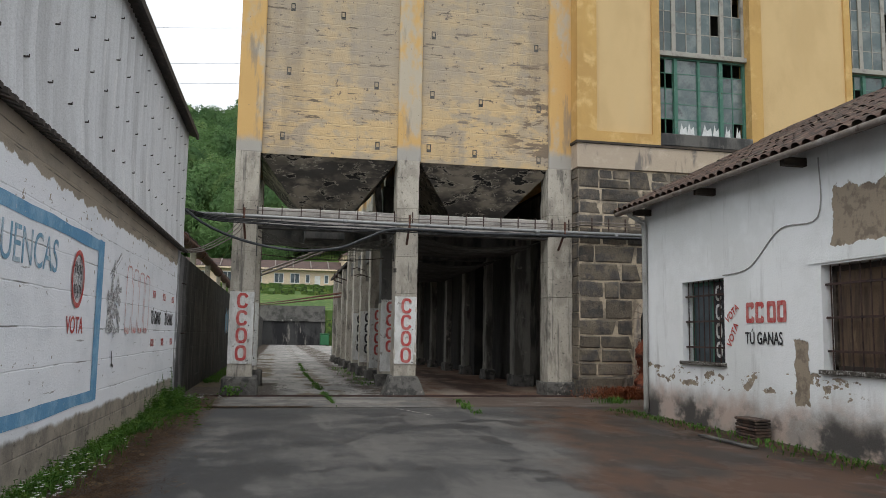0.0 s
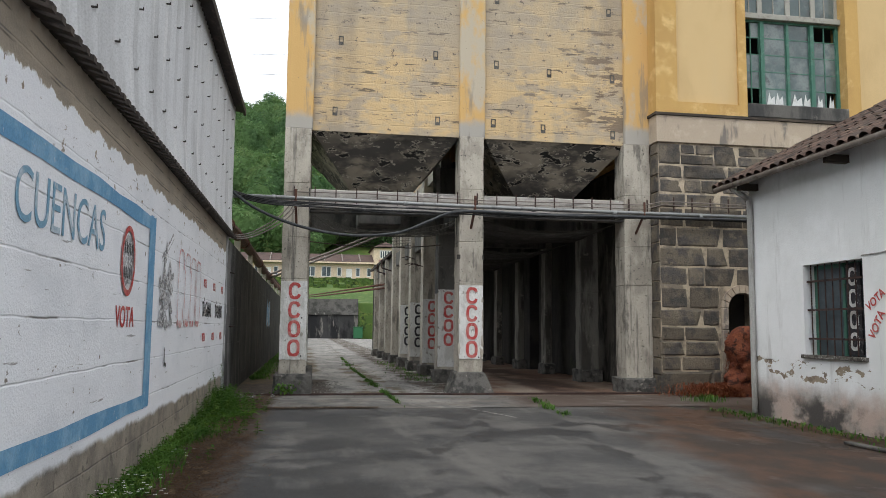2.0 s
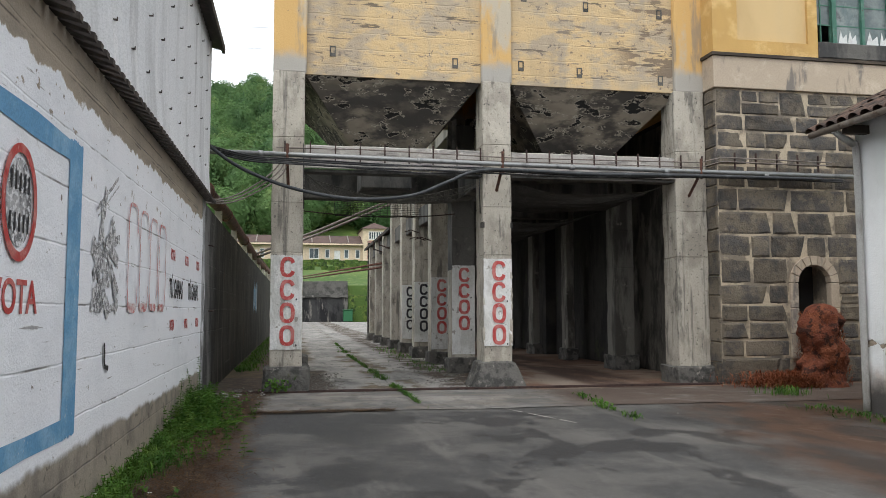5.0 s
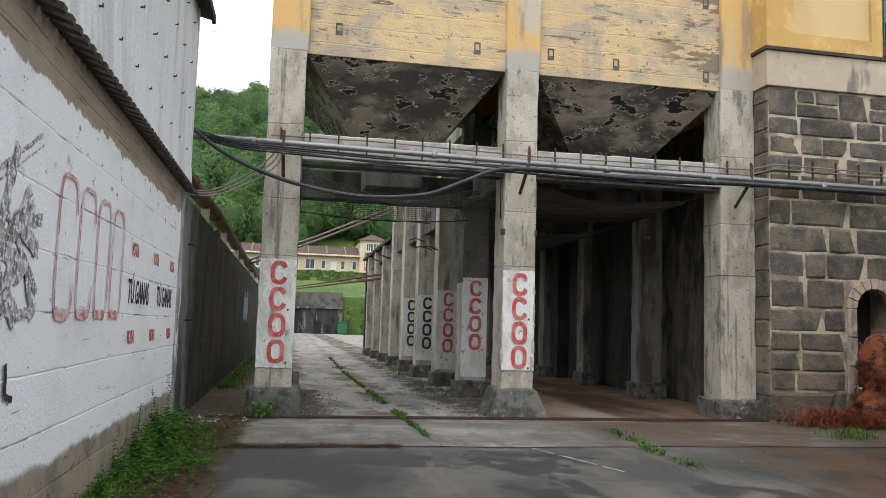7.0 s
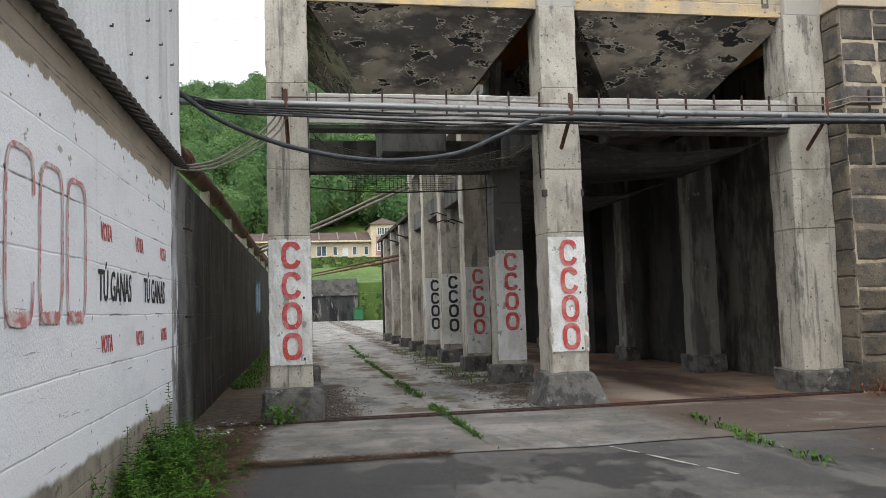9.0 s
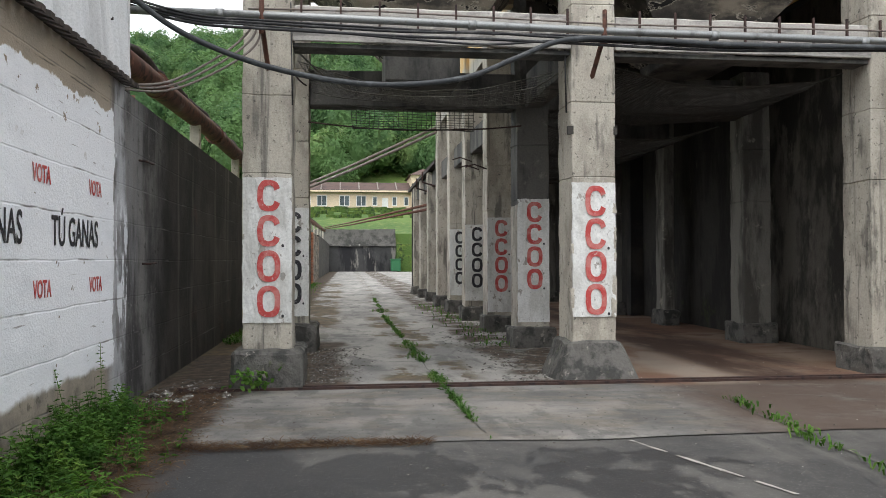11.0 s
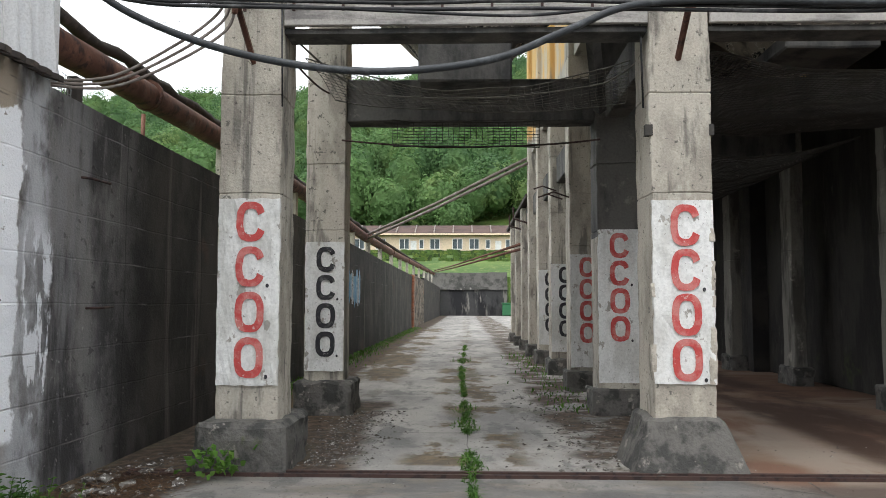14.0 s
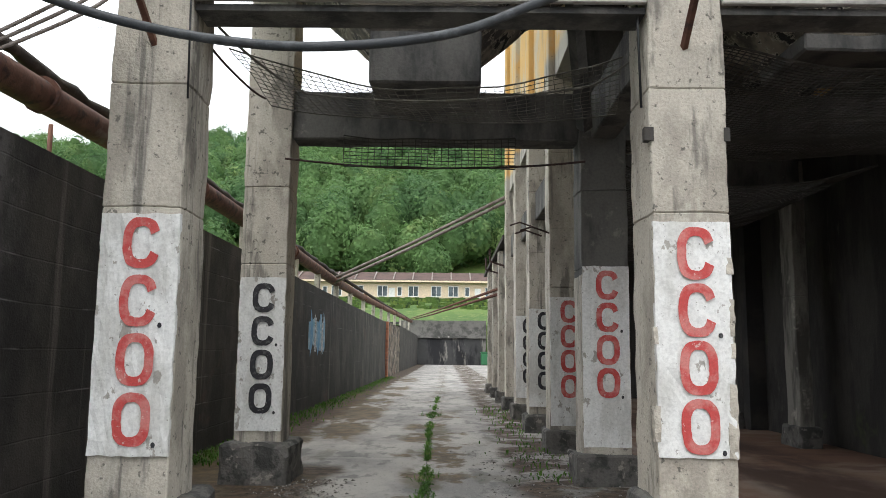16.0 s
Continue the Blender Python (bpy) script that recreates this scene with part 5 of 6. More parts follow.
cable(smooth([(-2.3, 18.5, 4.32), (-1.7, 18.6, 3.90), (-0.8, 18.6, 3.56), (0.25, 18.6, 3.40), (1.25, 18.6, 3.48), (1.9, 18.65, 3.74), (2.45, 18.7, 3.97), (3.2, 18.72, 4.02), (4.6, 18.72, 3.99), (6.6, 18.72, 4.02), (9.5, 18.75, 4.04)]), 0.032, "cable_grey", "thick grey cable sagging across the lane")
for k in range(4):
    j = 0.03 * k
    cable(smooth([(-2.35, YP - 0.02 + j, 4.34 - 0.03 * k), (-1.6, YP - 0.1, 4.14 - j), (-0.9, YP - 0.12, 4.10 - j), (0.6, YP - 0.1, 4.06 - 0.9 * j - 0.05 * (k == 2)), (1.6, YP - 0.1, 4.04 - 0.7 * j - 0.08 * (k == 2) + 0.03 * (k == 1)), (2.6, YP - 0.1, 4.05 - j), (4.5, YP - 0.08, 4.03 - j), (7, YP - 0.08, 4.06 - 0.6 * j), (10, YP - 0.05, 4.05 - 0.5 * j)]), 0.014 + 0.003 * (k % 2))
for k in range(3):
    cable(smooth([(-2.32, 18.45, 3.26 + 0.02 * k), (-1.85, 18.6, 3.28 + 0.045 * k), (-1.35, 18.7, 3.52 + 0.075 * k), (-0.98 - 0.04 * k, 18.85, 3.84 + 0.07 * k), (-0.9 - 0.03 * k, YP, 4.10 + 0.05 * k)]), 0.013, "gutter", "grey cable loop rising from the wall to the pipe")
cable([(-0.62, YF - 0.03, 4.5), (-0.60, YF - 0.02, 3.3)], 0.008)
cable([(2.70, YF + 0.1, 4.3), (2.72, YF + 0.1, 3.3)], 0.01)
for z, dz in ((25, 5), (21, 4), (18.5, 4)):
    tagged(part("overhead_wire", tubes((sag((-60, 95, z + 10), (40, 100, z + 16 + dz), 2), 0.018, 4)), M["cable"]), "thin overhead power line", "cable", "overhead power lines")

# ---- lattice pipes beyond the silo ----
for (a, b) in (((-2.45, 40, 3.75), (2.95, 35.0, 5.6)), ((-2.4, 98, 4.9), (2.95, 38, 3.3))):
    bm = bmesh.new()
    a, b = Vector(a), Vector(b)
    for off in (Vector((0, 0, 0.0)), Vector((0, 0.25, 0.18))):
        tube(bm, [a + off, (a + b) / 2 + off - Vector((0, 0, 0.05)), b + off], 0.05, 8)
    tagged(part("sloping_pipe", bm, M["gutter"] if b.z > 5 else M["rust"]), "pair of sloping pipes crossing over the lane", "pipe")

# ---- stone and ochre factory building ----
YB = 19.0
hall = thing("factory_hall", 15, 22, 0, "ochre plastered factory hall on a dark stone base", "building")
sub("stone_base_core", boxes((7.40, 9.02, YB + 0.016, YB + 0.6, 0, 5.86), (9.82, 32, YB + 0.016, YB + 0.6, 0, 5.86), (9.02, 9.82, YB + 0.016, YB + 0.6, 2.35, 5.86), (9.02, 9.82, YB + 0.016, YB + 0.6, 0, 0.6)), M["mortar"], hall, "beige mortar between stones")
sub("plaster_band", worn(boxes((7.34, 32, YB - 0.05, YB + 0.5, 5.86, 6.50), bevel=0.01), 0.006, 2, 0.8), M["band"], hall, "stained beige plaster band")
sub("moulding", boxes((7.30, 32, YB - 0.09, YB + 0.5, 6.50, 6.56)), M["wood_dark"], hall)
HT = 16.0
wins = [9.67 + 5.85 * k for k in range(4)]
edges = [7.34] + [v for w0 in wins for v in (w0, w0 + 2.68)] + [32]
for k in range(0, len(edges) - 1, 2):
    a, b = edges[k], edges[k + 1]
    pa, pb = (a + 0.54, b - 0.22) if k == 0 else (a + 0.36, b - 0.20)
    if b - a < 0.8:
        continue
    sub("pier", boxes((a, pa, YB - 0.06, YB + 0.5, 6.56, HT), (pb, b, YB - 0.06, YB + 0.5, 6.56, HT), (pa, pb, YB - 0.06, YB + 0.5, 6.56, 6.82)), M["yellow"], hall)
    sub("panel", boxes((pa, pb, YB + 0.0, YB + 0.5, 6.82, HT)), M["pale"], hall, "pale yellow recessed wall panel")
    sub("panel_ledge", boxes((pa, pb, YB - 0.05, YB + 0.0, 6.82, 6.845)), M["yellow"], hall)
sub("side_wall", boxes((7.34, 7.6, YB + 0.5, 36, 5.86, HT)), M["yellow"], hall)
sub("back_wall", boxes((7.4, 32, 30, 30.3, 0, HT)), M["void"], hall)
sub("end_wall", boxes((31.7, 32, YB + 0.5, 30, 0, HT)), M["yellow"], hall)
sub("roof", boxes((7.2, 32.2, YB - 0.3, 36.2, HT, HT + 0.4)), M["band"], hall)
for k, w0 in enumerate(wins):
    w1 = w0 + 2.68
    wd = sub("window_sill", worn(boxes((w0, w1, YB - 0.10, YB + 0.5, 6.56, 6.90), bevel=0.02), 0.012, 4, 0.3), M["dark_conc"] if k % 2 == 0 else M["band"], hall)
    yg = YB + 0.22
    if k > 1:
        continue
    # added panel whose near-black colour gives the unlit depth behind the glass
    sub("shade_backing", boxes((w0 - 0.3, w1 + 0.3, YB + 1.6, YB + 1.7, 6.5, HT)), M["void"], hall)
    win = sub("window", frame_y(yg, 0.1, w0, w1, 6.9, 9.12, 0.07), M["green_frame"], hall, "green painted steel window with broken panes")
    for a, b, o in ((w0 + 0.53, w0 + 0.63, 0.04), (w1 - 0.80, w1 - 0.70, 0.04), (w0 + 1.24, w0 + 1.31, 0.02)):
        sub("mullion", boxes((a, b, yg - o, yg + 0.097, 6.97, 9.05)), M["green_frame"], hall, "", win)
    sub("window_transom", boxes((w0, w1, yg - 0.12, yg + 0.12, 9.10, 9.24), bevel=0.01), M["grey_frame"], hall, "", win)
    up_ = [(w0 + dx, w0 + dx + wd_, yg, yg + 0.1, 9.24, HT) for dx, wd_ in ((0, 0.07), (0.5, 0.12), (1.26, 0.12), (1.95, 0.12), (2.60, 0.08))]
    for b_ in up_:
        sub("upper_mullion", boxes(b_), M["grey_frame"], hall, "pale painted upper mullion", win)
    bars, panes = [], []
    for col, (a, b) in enumerate(((w0 + 0.07, w0 + 0.30), (w0 + 0.30, w0 + 0.53), (w0 + 0.63, w0 + 1.24), (w0 + 1.31, w0 + 1.88), (w1 - 0.70, w1 - 0.38), (w1 - 0.38, w1 - 0.07))):
        for r in range(5):
            z0 = 6.98 + r * 0.424
            bars.append((a, b, yg + 0.03, yg + 0.055, z0 + 0.40, z0 + 0.424))
            if not ((col in (0, 1) and r in (0, 3)) or (col == 0 and r == 4) or (col in (4, 5) and r == 4) or (col == 5 and r == 0)):
                panes.append((a, b, z0, z0 + 0.40))
        bars.append((b - 0.012, b + 0.012, yg + 0.02, yg + 0.06, 6.98, 9.1))
    for b_ in bars:
        sub("glazing_bar", boxes(b_), M["green_frame"], hall, "", win)
    ub = []
    for a, b in ((w0 + 0.07, w0 + 0.5), (w0 + 0.62, w0 + 1.26), (w0 + 1.38, w0 + 1.95), (w0 + 2.07, w0 + 2.60)):
        mdl = (a + b) / 2
        ub.append((mdl - 0.012, mdl + 0.012, yg + 0.02, yg + 0.06, 9.24, HT))
        for r in range(11):
            z0 = 9.24 + r * 0.6
            ub.append((a, b, yg + 0.03, yg + 0.055, z0 + 0.57, z0 + 0.595))
            for c, d in ((a, mdl - 0.012), (mdl + 0.012, b)):
                if random.random() > 0.08 and r < 10:
                    panes.append((c, d, z0, z0 + 0.57))
    for b_ in ub:
        sub("glazing_bar", boxes(b_), M["grey_frame"], hall, "", win)
    for a, b, z0, z1 in panes:
        sub("pane", boxes((a, b, yg + 0.036, yg + 0.044, z0, z1)), M["pane"], hall, "", win)
    for sx, sw in ((0.70, 0.22), (0.92, 0.22), (1.36, 0.3), (1.68, 0.2), (2.05, 0.16), (2.38, 0.14)):
        bm = bmesh.new()
        prism(bm, [(w0 + sx, yg + 0.02, 6.98), (w0 + sx + sw, yg + 0.02, 6.98), (w0 + sx + sw * 0.9, yg + 0.02, 7.22), (w0 + sx + sw * 0.5, yg + 0.02, 7.12), (w0 + sx + sw * 0.3, yg + 0.02, 7.3)], (0, 1, 0), 0.01)
        sub("torn_sheet", bm, M["shard"], hall, "torn white plastic behind the glass", win)
# arch opening in the base
for k in range(9):
    a0, a1 = math.pi * k / 9 + 0.02, math.pi * (k + 1) / 9 - 0.02
    q = [(9.42 + r * math.cos(a), YB - 0.03, 2.0 + r * math.sin(a)) for r, a in ((0.36, a0), (0.54, a0), (0.54, a1), (0.36, a1))]
    sub("arch_stone", prism(bmesh.new(), q, (0, 1, 0), 0.16), M["band"], hall)
for x0 in (8.88, 9.78):
    for k in range(3):
        sub("jamb_stone", boxes((x0, x0 + 0.18, YB - 0.03, YB + 0.13, 0.5 + 0.5 * k, 0.99 + 0.5 * k), bevel=0.01), M["band"], hall)
# added near-black panel for the shade inside the arch
sub("shade_backing", boxes((8.9, 10, YB + 0.62, YB + 0.7, 0, 3)), M["void"], hall)

# ---- white hut ----
hut = thing("white_hut", 9, 8, 0, "white rendered hut with peeling stained walls", "hut")
XH = 7.2
wy = [(11.97, 13.36), (8.05, 9.54)]
sub("front_wall", pierced(XH, 0.3, (-2, 8.05, 9.54, 11.97, 13.36, 14.85), (0, 1.09, 2.51, 4.15), {(1, 1), (3, 1)}), M["hut"], hut)
bm = bmesh.new()
prism(bm, [(XH + 0.3, 14.84, 0), (15.5, 14.84, 0), (15.5, 14.84, 4.15), (11.35, 14.84, 6.2), (XH + 0.3, 14.84, 4.3)], (0, -1, 0), 0.3)
sub("gable_wall", bm, M["hut"], hut)
sub("back_wall", boxes((15.2, 15.5, -2, 14.5, 0, 4.15), (XH + 0.3, 15.2, -2, -1.7, 0, 4.15)), M["hut"], hut)
for k, (a, b) in enumerate(wy):
    # added near-black panel for the shade inside the hut
    sub("shade_backing", boxes((XH + 0.8, XH + 0.9, a - 0.3, b + 0.3, 0.8, 2.8)), M["void"], hut)
    sub("window_sill", worn(boxes((XH - 0.06, XH + 0.25, a - 0.05, b + 0.05, 1.04, 1.10), bevel=0.01), 0.008, 5, 0.2), M["debris"], hut)
    xg = XH + 0.2
    if k == 0:
        win = sub("window", boxes((xg, xg + 0.05, a, a + 0.06, 1.1, 2.5), (xg, xg + 0.05, b - 0.06, b, 1.1, 2.5), (xg, xg + 0.05, a, b, 2.44, 2.5), (xg, xg + 0.05, (a + b) / 2 - 0.03, (a + b) / 2 + 0.03, 1.1, 2.5)), M["green_frame"], hut, "dark green window frame")
        sub("pane", boxes((xg + 0.02, xg + 0.03, a, b, 1.1, 2.5)), M["house_glass"], hut, "", win)
        board = sub("painted_board", boxes((xg - 0.03, xg - 0.01, a + 0.28, a + 0.60, 1.12, 2.48)), M["black_paint"], hut, "black board with white stencil letters")
        for j, ch in enumerate("CCOO"):
            bm = bmesh.new()
            stencil(bm, ch, (xg - 0.032, a + 0.44, 2.28 - 0.32 * j), (0, -1, 0), (0, 0, 1), 0.2, 0.27, 0.05)
            sub("painted_letter", bm, M["paint_white"], hut, "", board)
    else:
        sub("shutter", boxes((xg, xg + 0.04, a, b, 1.1, 2.5)), M["curtain"], hut, "brown boarded window")
        sub("window_frame", boxes((xg - 0.03, xg + 0.03, a, a + 0.07, 1.1, 2.5), (xg - 0.03, xg + 0.03, b - 0.07, b, 1.1, 2.5), (xg - 0.03, xg + 0.03, a, b, 2.43, 2.5), (xg - 0.03, xg + 0.03, a, b, 1.1, 1.16)), M["wood_dark"], hut)
    for j in range(8):
        y = a + (b - a) * (j + 0.5) / 8
        sub("window_bar", tubes(([(XH + 0.08, y, 1.08), (XH + 0.08, y, 2.52)], 0.011, 5)), M["rust_dark"], hut)
    for z in (1.35, 1.8, 2.25):
        sub("window_crossbar", boxes((XH + 0.06, XH + 0.1, a - 0.03, b + 0.03, z - 0.015, z + 0.015)), M["rust_dark"], hut)
sub("lintel", boxes((XH - 0.02, XH + 0.05, 7.9, 9.8, 2.54, 2.62)), M["hut"], hut)
bm = bmesh.new()
prism(bm, [(6.78, 15.25, 4.00), (6.78, -2.5, 4.00), (11.35, -2.5, 6.28), (11.35, 15.25, 6.28)], (0, 0, 1), 0.07)
prism(bm, [(15.9, 15.25, 4.00), (15.9, -2.5, 4.00), (11.36, -2.5, 6.28), (11.36, 15.25, 6.28)], (0, 0, 1), 0.07)
sub("roof_deck", bm, M["wood_dark"], hut)
for y in (14.6, 12.2, 9.8, 7.4):
    sub("rafter_end", boxes((6.84, XH, y - 0.05, y + 0.05, 3.93, 4.05)), M["wood_dark"], hut)
sub("gutter", tubes(([(6.74, 15.2, 4.02), (6.74, -2, 4.05)], 0.05, 8)), M["gutter"], hut, "rusty grey eaves gutter")
sub("downpipe", tubes((smooth([(6.76, 14.72, 4.0), (6.9, 14.75, 3.92), (7.08, 14.76, 3.82), (7.14, 14.76, 3.6), (7.14, 14.76, 1.5), (7.14, 14.76, 0.05)], 6), 0.05, 10)), M["pvc"], hut, "grey downpipe")
sub("wall_wire", tubes((smooth([(XH - 0.012, 11.97, 2.55), (XH - 0.012, 11.2, 2.62), (XH - 0.012, 10.4, 3.12), (XH - 0.012, 9.55, 3.18), (XH - 0.012, 9.5, 4.0)], 6), 0.01, 5)), M["pvc"], hut)
sgn = thing("hut_lettering", XH, 11, 1.8, "red and black sprayed slogan on the white hut", "mural")
R_, U_ = (0, -1, 0), (0, 0, 1)
bm = bmesh.new()
for j, ch in enumerate("CCOO"):
    stencil(bm, ch, (XH - 0.004, 11.22 - 0.25 * j - (0.05 if j > 1 else 0), 1.91), R_, U_, 0.22, 0.32, 0.07, 8)
sub("lettering", bm, M["red_paint"], sgn, "red block letters")
word("lettering", "TÚ GANAS", M["black_paint"], 0.95, 0.24, (XH - 0.01, 11.36, 1.42), R_, U_, sgn, 0.015, "black hand-painted capitals")
c_, s_ = math.cos(radians(35)), math.sin(radians(35))
word("lettering", "VOTA", M["red_paint"], 0.42, 0.13, (XH - 0.01, 11.86, 1.74), (0, -c_, s_), (0, s_, c_), sgn, 0.02)
c_, s_ = math.cos(radians(58)), math.sin(radians(58))
word("lettering", "VOTA", M["red_paint"], 0.45, 0.14, (XH - 0.01, 11.78, 1.34), (0, -c_, s_), (0, s_, c_), sgn, 0.02)
# bricks stacked by the hut foot
pile = thing("roof_tile_stack", 7.0, 10.9, 0.02, "small stack of old red-brown roof tiles", "tile stack", kind="")
for k in range(7):
    sub("tile", boxes((6.86 + 0.01 * (k % 3), 7.12, 10.65, 11.2 - 0.02 * (k % 2), 0.02 + 0.045 * k, 0.055 + 0.045 * k), bevel=0.008), M["tile"], pile)
tagged(part("plank", boxes((6.3, 6.42, 9.9, 11.3, 0.02, 0.05), bevel=0.005), M["dark_conc"]), "weathered plank lying on the ground by the hut", "plank")

# ---- far end of the lane ----
setting("wall_far_upper", worn(boxes((-4.5, 6.2, 111.9, 112.8, 3.4, 5.4)), 0.12, 0.8, 1.0), M["far_upper"], "grey upper retaining wall above a ledge")
setting("ledge", worn(boxes((-4.5, 6.2, 111.2, 112.2, 3.25, 3.55)), 0.12, 0.8, 0.8), M["far_upper"], "broken pale ledge on the retaining wall", "ledge")
setting("wall_far", worn(boxes((-4.5, 6.2, 111.5, 112.6, 0, 3.4)), 0.12, 0.8, 1.5), M["far_wall"], "high black-stained retaining wall at the lane's end")
setting("wall_far_side", worn(boxes((6.2, 40, 109.0, 110.0, 0, 3.5)), 0.12, 0.8, 3), M["hedge"], "overgrown bank beside the retaining wall", "bank")
setting("wall_far_left", worn(boxes((-40, -4.5, 113, 114, 0, 5.2)), 0.12, 0.8, 3), M["far_wall"], "retaining wall carried on behind the lane wall")
bin_ = thing("waste_bin", 6.0, 108.5, 0, "green plastic waste container by the far wall", "bin")
sub("body", boxes((5.4, 6.6, 108.0, 109.0, 0.1, 1.5), bevel=0.08), M["plastic_green"], bin_)
sub("lid", boxes((5.35, 6.65, 107.95, 109.05, 1.5, 1.65), bevel=0.05), M["plastic_green"], bin_)
zb = 9.55
house = thing("long_office_building", -10, 146, zb, "long low cream building with brown tiled roof on the bank", "building")
sub("wall", boxes((-45, 10.6, 142, 151, zb - 1, 12.7)), M["house_wall"], house)
for ya, yb_ in ((141.0, 146.5), (152.0, 146.5)):
    bm = bmesh.new()
    prism(bm, [(-46, ya, 12.75), (10.7, ya, 12.75), (10.7, yb_, 14.55), (-46, yb_, 14.55)], (0, 0, 1), 0.22)
    sub("roof", bm, M["house_roof"], house)
sub("eave_band", boxes((-46, 10.7, 140.93, 141.0, 12.68, 12.95)), M["house_wall"], house)
for k in range(18):
    x = -44.5 + 3.1 * k
    bm = bmesh.new()
    prism(bm, [(x - 0.09, 140.9, 13.0), (x + 0.09, 140.9, 13.0), (x + 0.09, 145.9, 14.66), (x - 0.09, 145.9, 14.66)], (0, 0, 1), 0.16)
    sub("roof_rib", bm, M["gutter"], house)


def house_window(x0, x1, z0, z1, y, th, bars=1):
    wn_ = sub("window", boxes((x0, x1, y - 0.04, y + 0.02, z0, z1)), M["house_glass"], th)
    cols = [x0 + (x1 - x0) * (q + 1) / (bars + 1) for q in range(bars)]
    sub("window_frame", boxes((x0 - 0.12, x0, y - 0.1, y, z0 - 0.12, z1 + 0.12), (x1, x1 + 0.12, y - 0.1, y, z0 - 0.12, z1 + 0.12), (x0, x1, y - 0.1, y, z1, z1 + 0.12), (x0, x1, y - 0.14, y, z0 - 0.14, z0), *[(q - 0.05, q + 0.05, y - 0.09, y, z0, z1) for q in cols]), M["house_trim"], th, "", wn_)


for x in (-41, -37, -33, -28, -24.5, -20, -16.5, -13, -9.1, -4.1, -0.4, 2.35):
    house_window(x - 0.72, x + 0.72, 10.5, 12.05, 142.0, house, 1)
for x in (7.85, 9.8, -6.3, -18.4, 4.6):
    house_window(x - 0.28, x + 0.28, 10.6, 11.9, 142.0, house, 0)
for x in (6.3, -7.6, -30.6):
    sub("door", boxes((x - 0.5, x + 0.5, 141.9, 142.0, 9.6, 11.8)), M["house_trim"], house, "pale painted door")
tower = thing("stair_tower", 12.6, 146, zb, "two-storey cream and faded pink end tower", "building")
sub("wall", boxes((10.6, 15.0, 141.2, 151, zb - 1, 15.6)), M["house_wall"], tower)
sub("front_panel", boxes((11.4, 14.4, 141.1, 141.2, 10.4, 13.5)), M["house_pink"], tower)
for z in (11.2, 13.85):
    house_window(11.7, 12.75, z, z + 1.15, 141.1, tower, 2)
    house_window(12.95, 14.0, z, z + 1.15, 141.1, tower, 2)
bm = bmesh.new()
rv = [bm.verts.new(p) for p in ((10.2, 140.7, 15.6), (15.4, 140.7, 15.6), (15.4, 151.4, 15.6), (10.2, 151.4, 15.6), (12.8, 143.5, 16.9), (12.8, 148.5, 16.9))]
for f in ((0, 1, 4), (1, 2, 5, 4), (2, 3, 5), (3, 0, 4, 5), (3, 2, 1, 0)):
    bm.faces.new([rv[q] for q in f])
sub("roof", bm, M["house_roof"], tower)
hd = bmesh.new()
for k in range(60):
    x = -44 + k * 1.05
    for yh, w_, hh_ in ((138.5, 0.9, 0.75), (134.2 + 0.5 * (k % 3), 0.6, 0.6), (130.0 + 0.8 * (k % 2), 0.6, 0.5)):
        if yh > 138 or (k * 7 + int(yh)) % 6:
            box(hd, x, x + 1.05, yh, yh + w_, land(x, yh) - 0.3, land(x, yh) + hh_ + random.uniform(-0.12, 0.15))
setting("hedge", worn(hd, 0.15, 1.5, 0.6), M["hedge"], "clipped green hedges on the grassy bank", "hedge")

# ---- wooded hill ----
rng = np.random.default_rng(4)
NL = 1600
cbm = bmesh.new()
bmesh.ops.create_icosphere(cbm, subdivisions=2, radius=1)
core = np.array([v.co[:] for v in cbm.verts])
core_f = np.array([[v.index for v in f.verts] for f in cbm.faces])
cbm.free()
cores = []
allv, allf, base = [], [], 0
for i in range(6000):
    if len(allv) >= 1120:
        break
    th_ = math.radians(rng.uniform(-44, 16))
    d = math.sqrt(rng.uniform(157 ** 2, 352 ** 2))
    x, y = 1 + d * math.sin(th_) / 1.0, d * math.cos(th_)
    if math.hypot(0.75 * x, y) < 156 or (abs(x) < 62 and y < 154):
        continue
    z = land(x, y)
    R = rng.uniform(3.2, 6.2)
    H = R * rng.uniform(1.0, 1.5)
    lob = rng.normal(size=(13, 3))
    lob /= np.linalg.norm(lob, axis=1)[:, None]
    dirs = rng.normal(size=(NL, 3))
    dirs /= np.linalg.norm(dirs, axis=1)[:, None]
    bulge = 0.66 + 0.42 * np.clip((dirs @ lob.T).max(axis=1), 0, 1) ** 5
    c = dirs * bulge[:, None] * np.array([R, R, H]) * rng.uniform(0.82, 1.06, size=(NL, 1)) + np.array([x, y, z + H * 0.9])
    cores.append(core * np.array([R, R, H]) * 0.66 * (0.85 + 0.3 * rng.random((len(core), 1))) + np.array([x, y, z + H * 0.9]))
    t1 = np.cross(dirs, rng.normal(size=(NL, 3)))
    t1 /= np.linalg.norm(t1, axis=1)[:, None]
    t2 = np.cross(dirs, t1) + 0.45 * dirs * rng.normal(size=(NL, 1))
    s = R * 0.066 * rng.uniform(0.6, 1.4, size=(NL, 1))
    allv.append(np.stack([c - t1 * s, c + t1 * s, c + t2 * s * 1.3], axis=1).reshape(-1, 3))
V = np.concatenate(allv + [c_[core_f].reshape(-1, 3) for c_ in cores])
me = bpy.data.meshes.new("woodland")
nt = len(V) // 3
me.vertices.add(len(V))
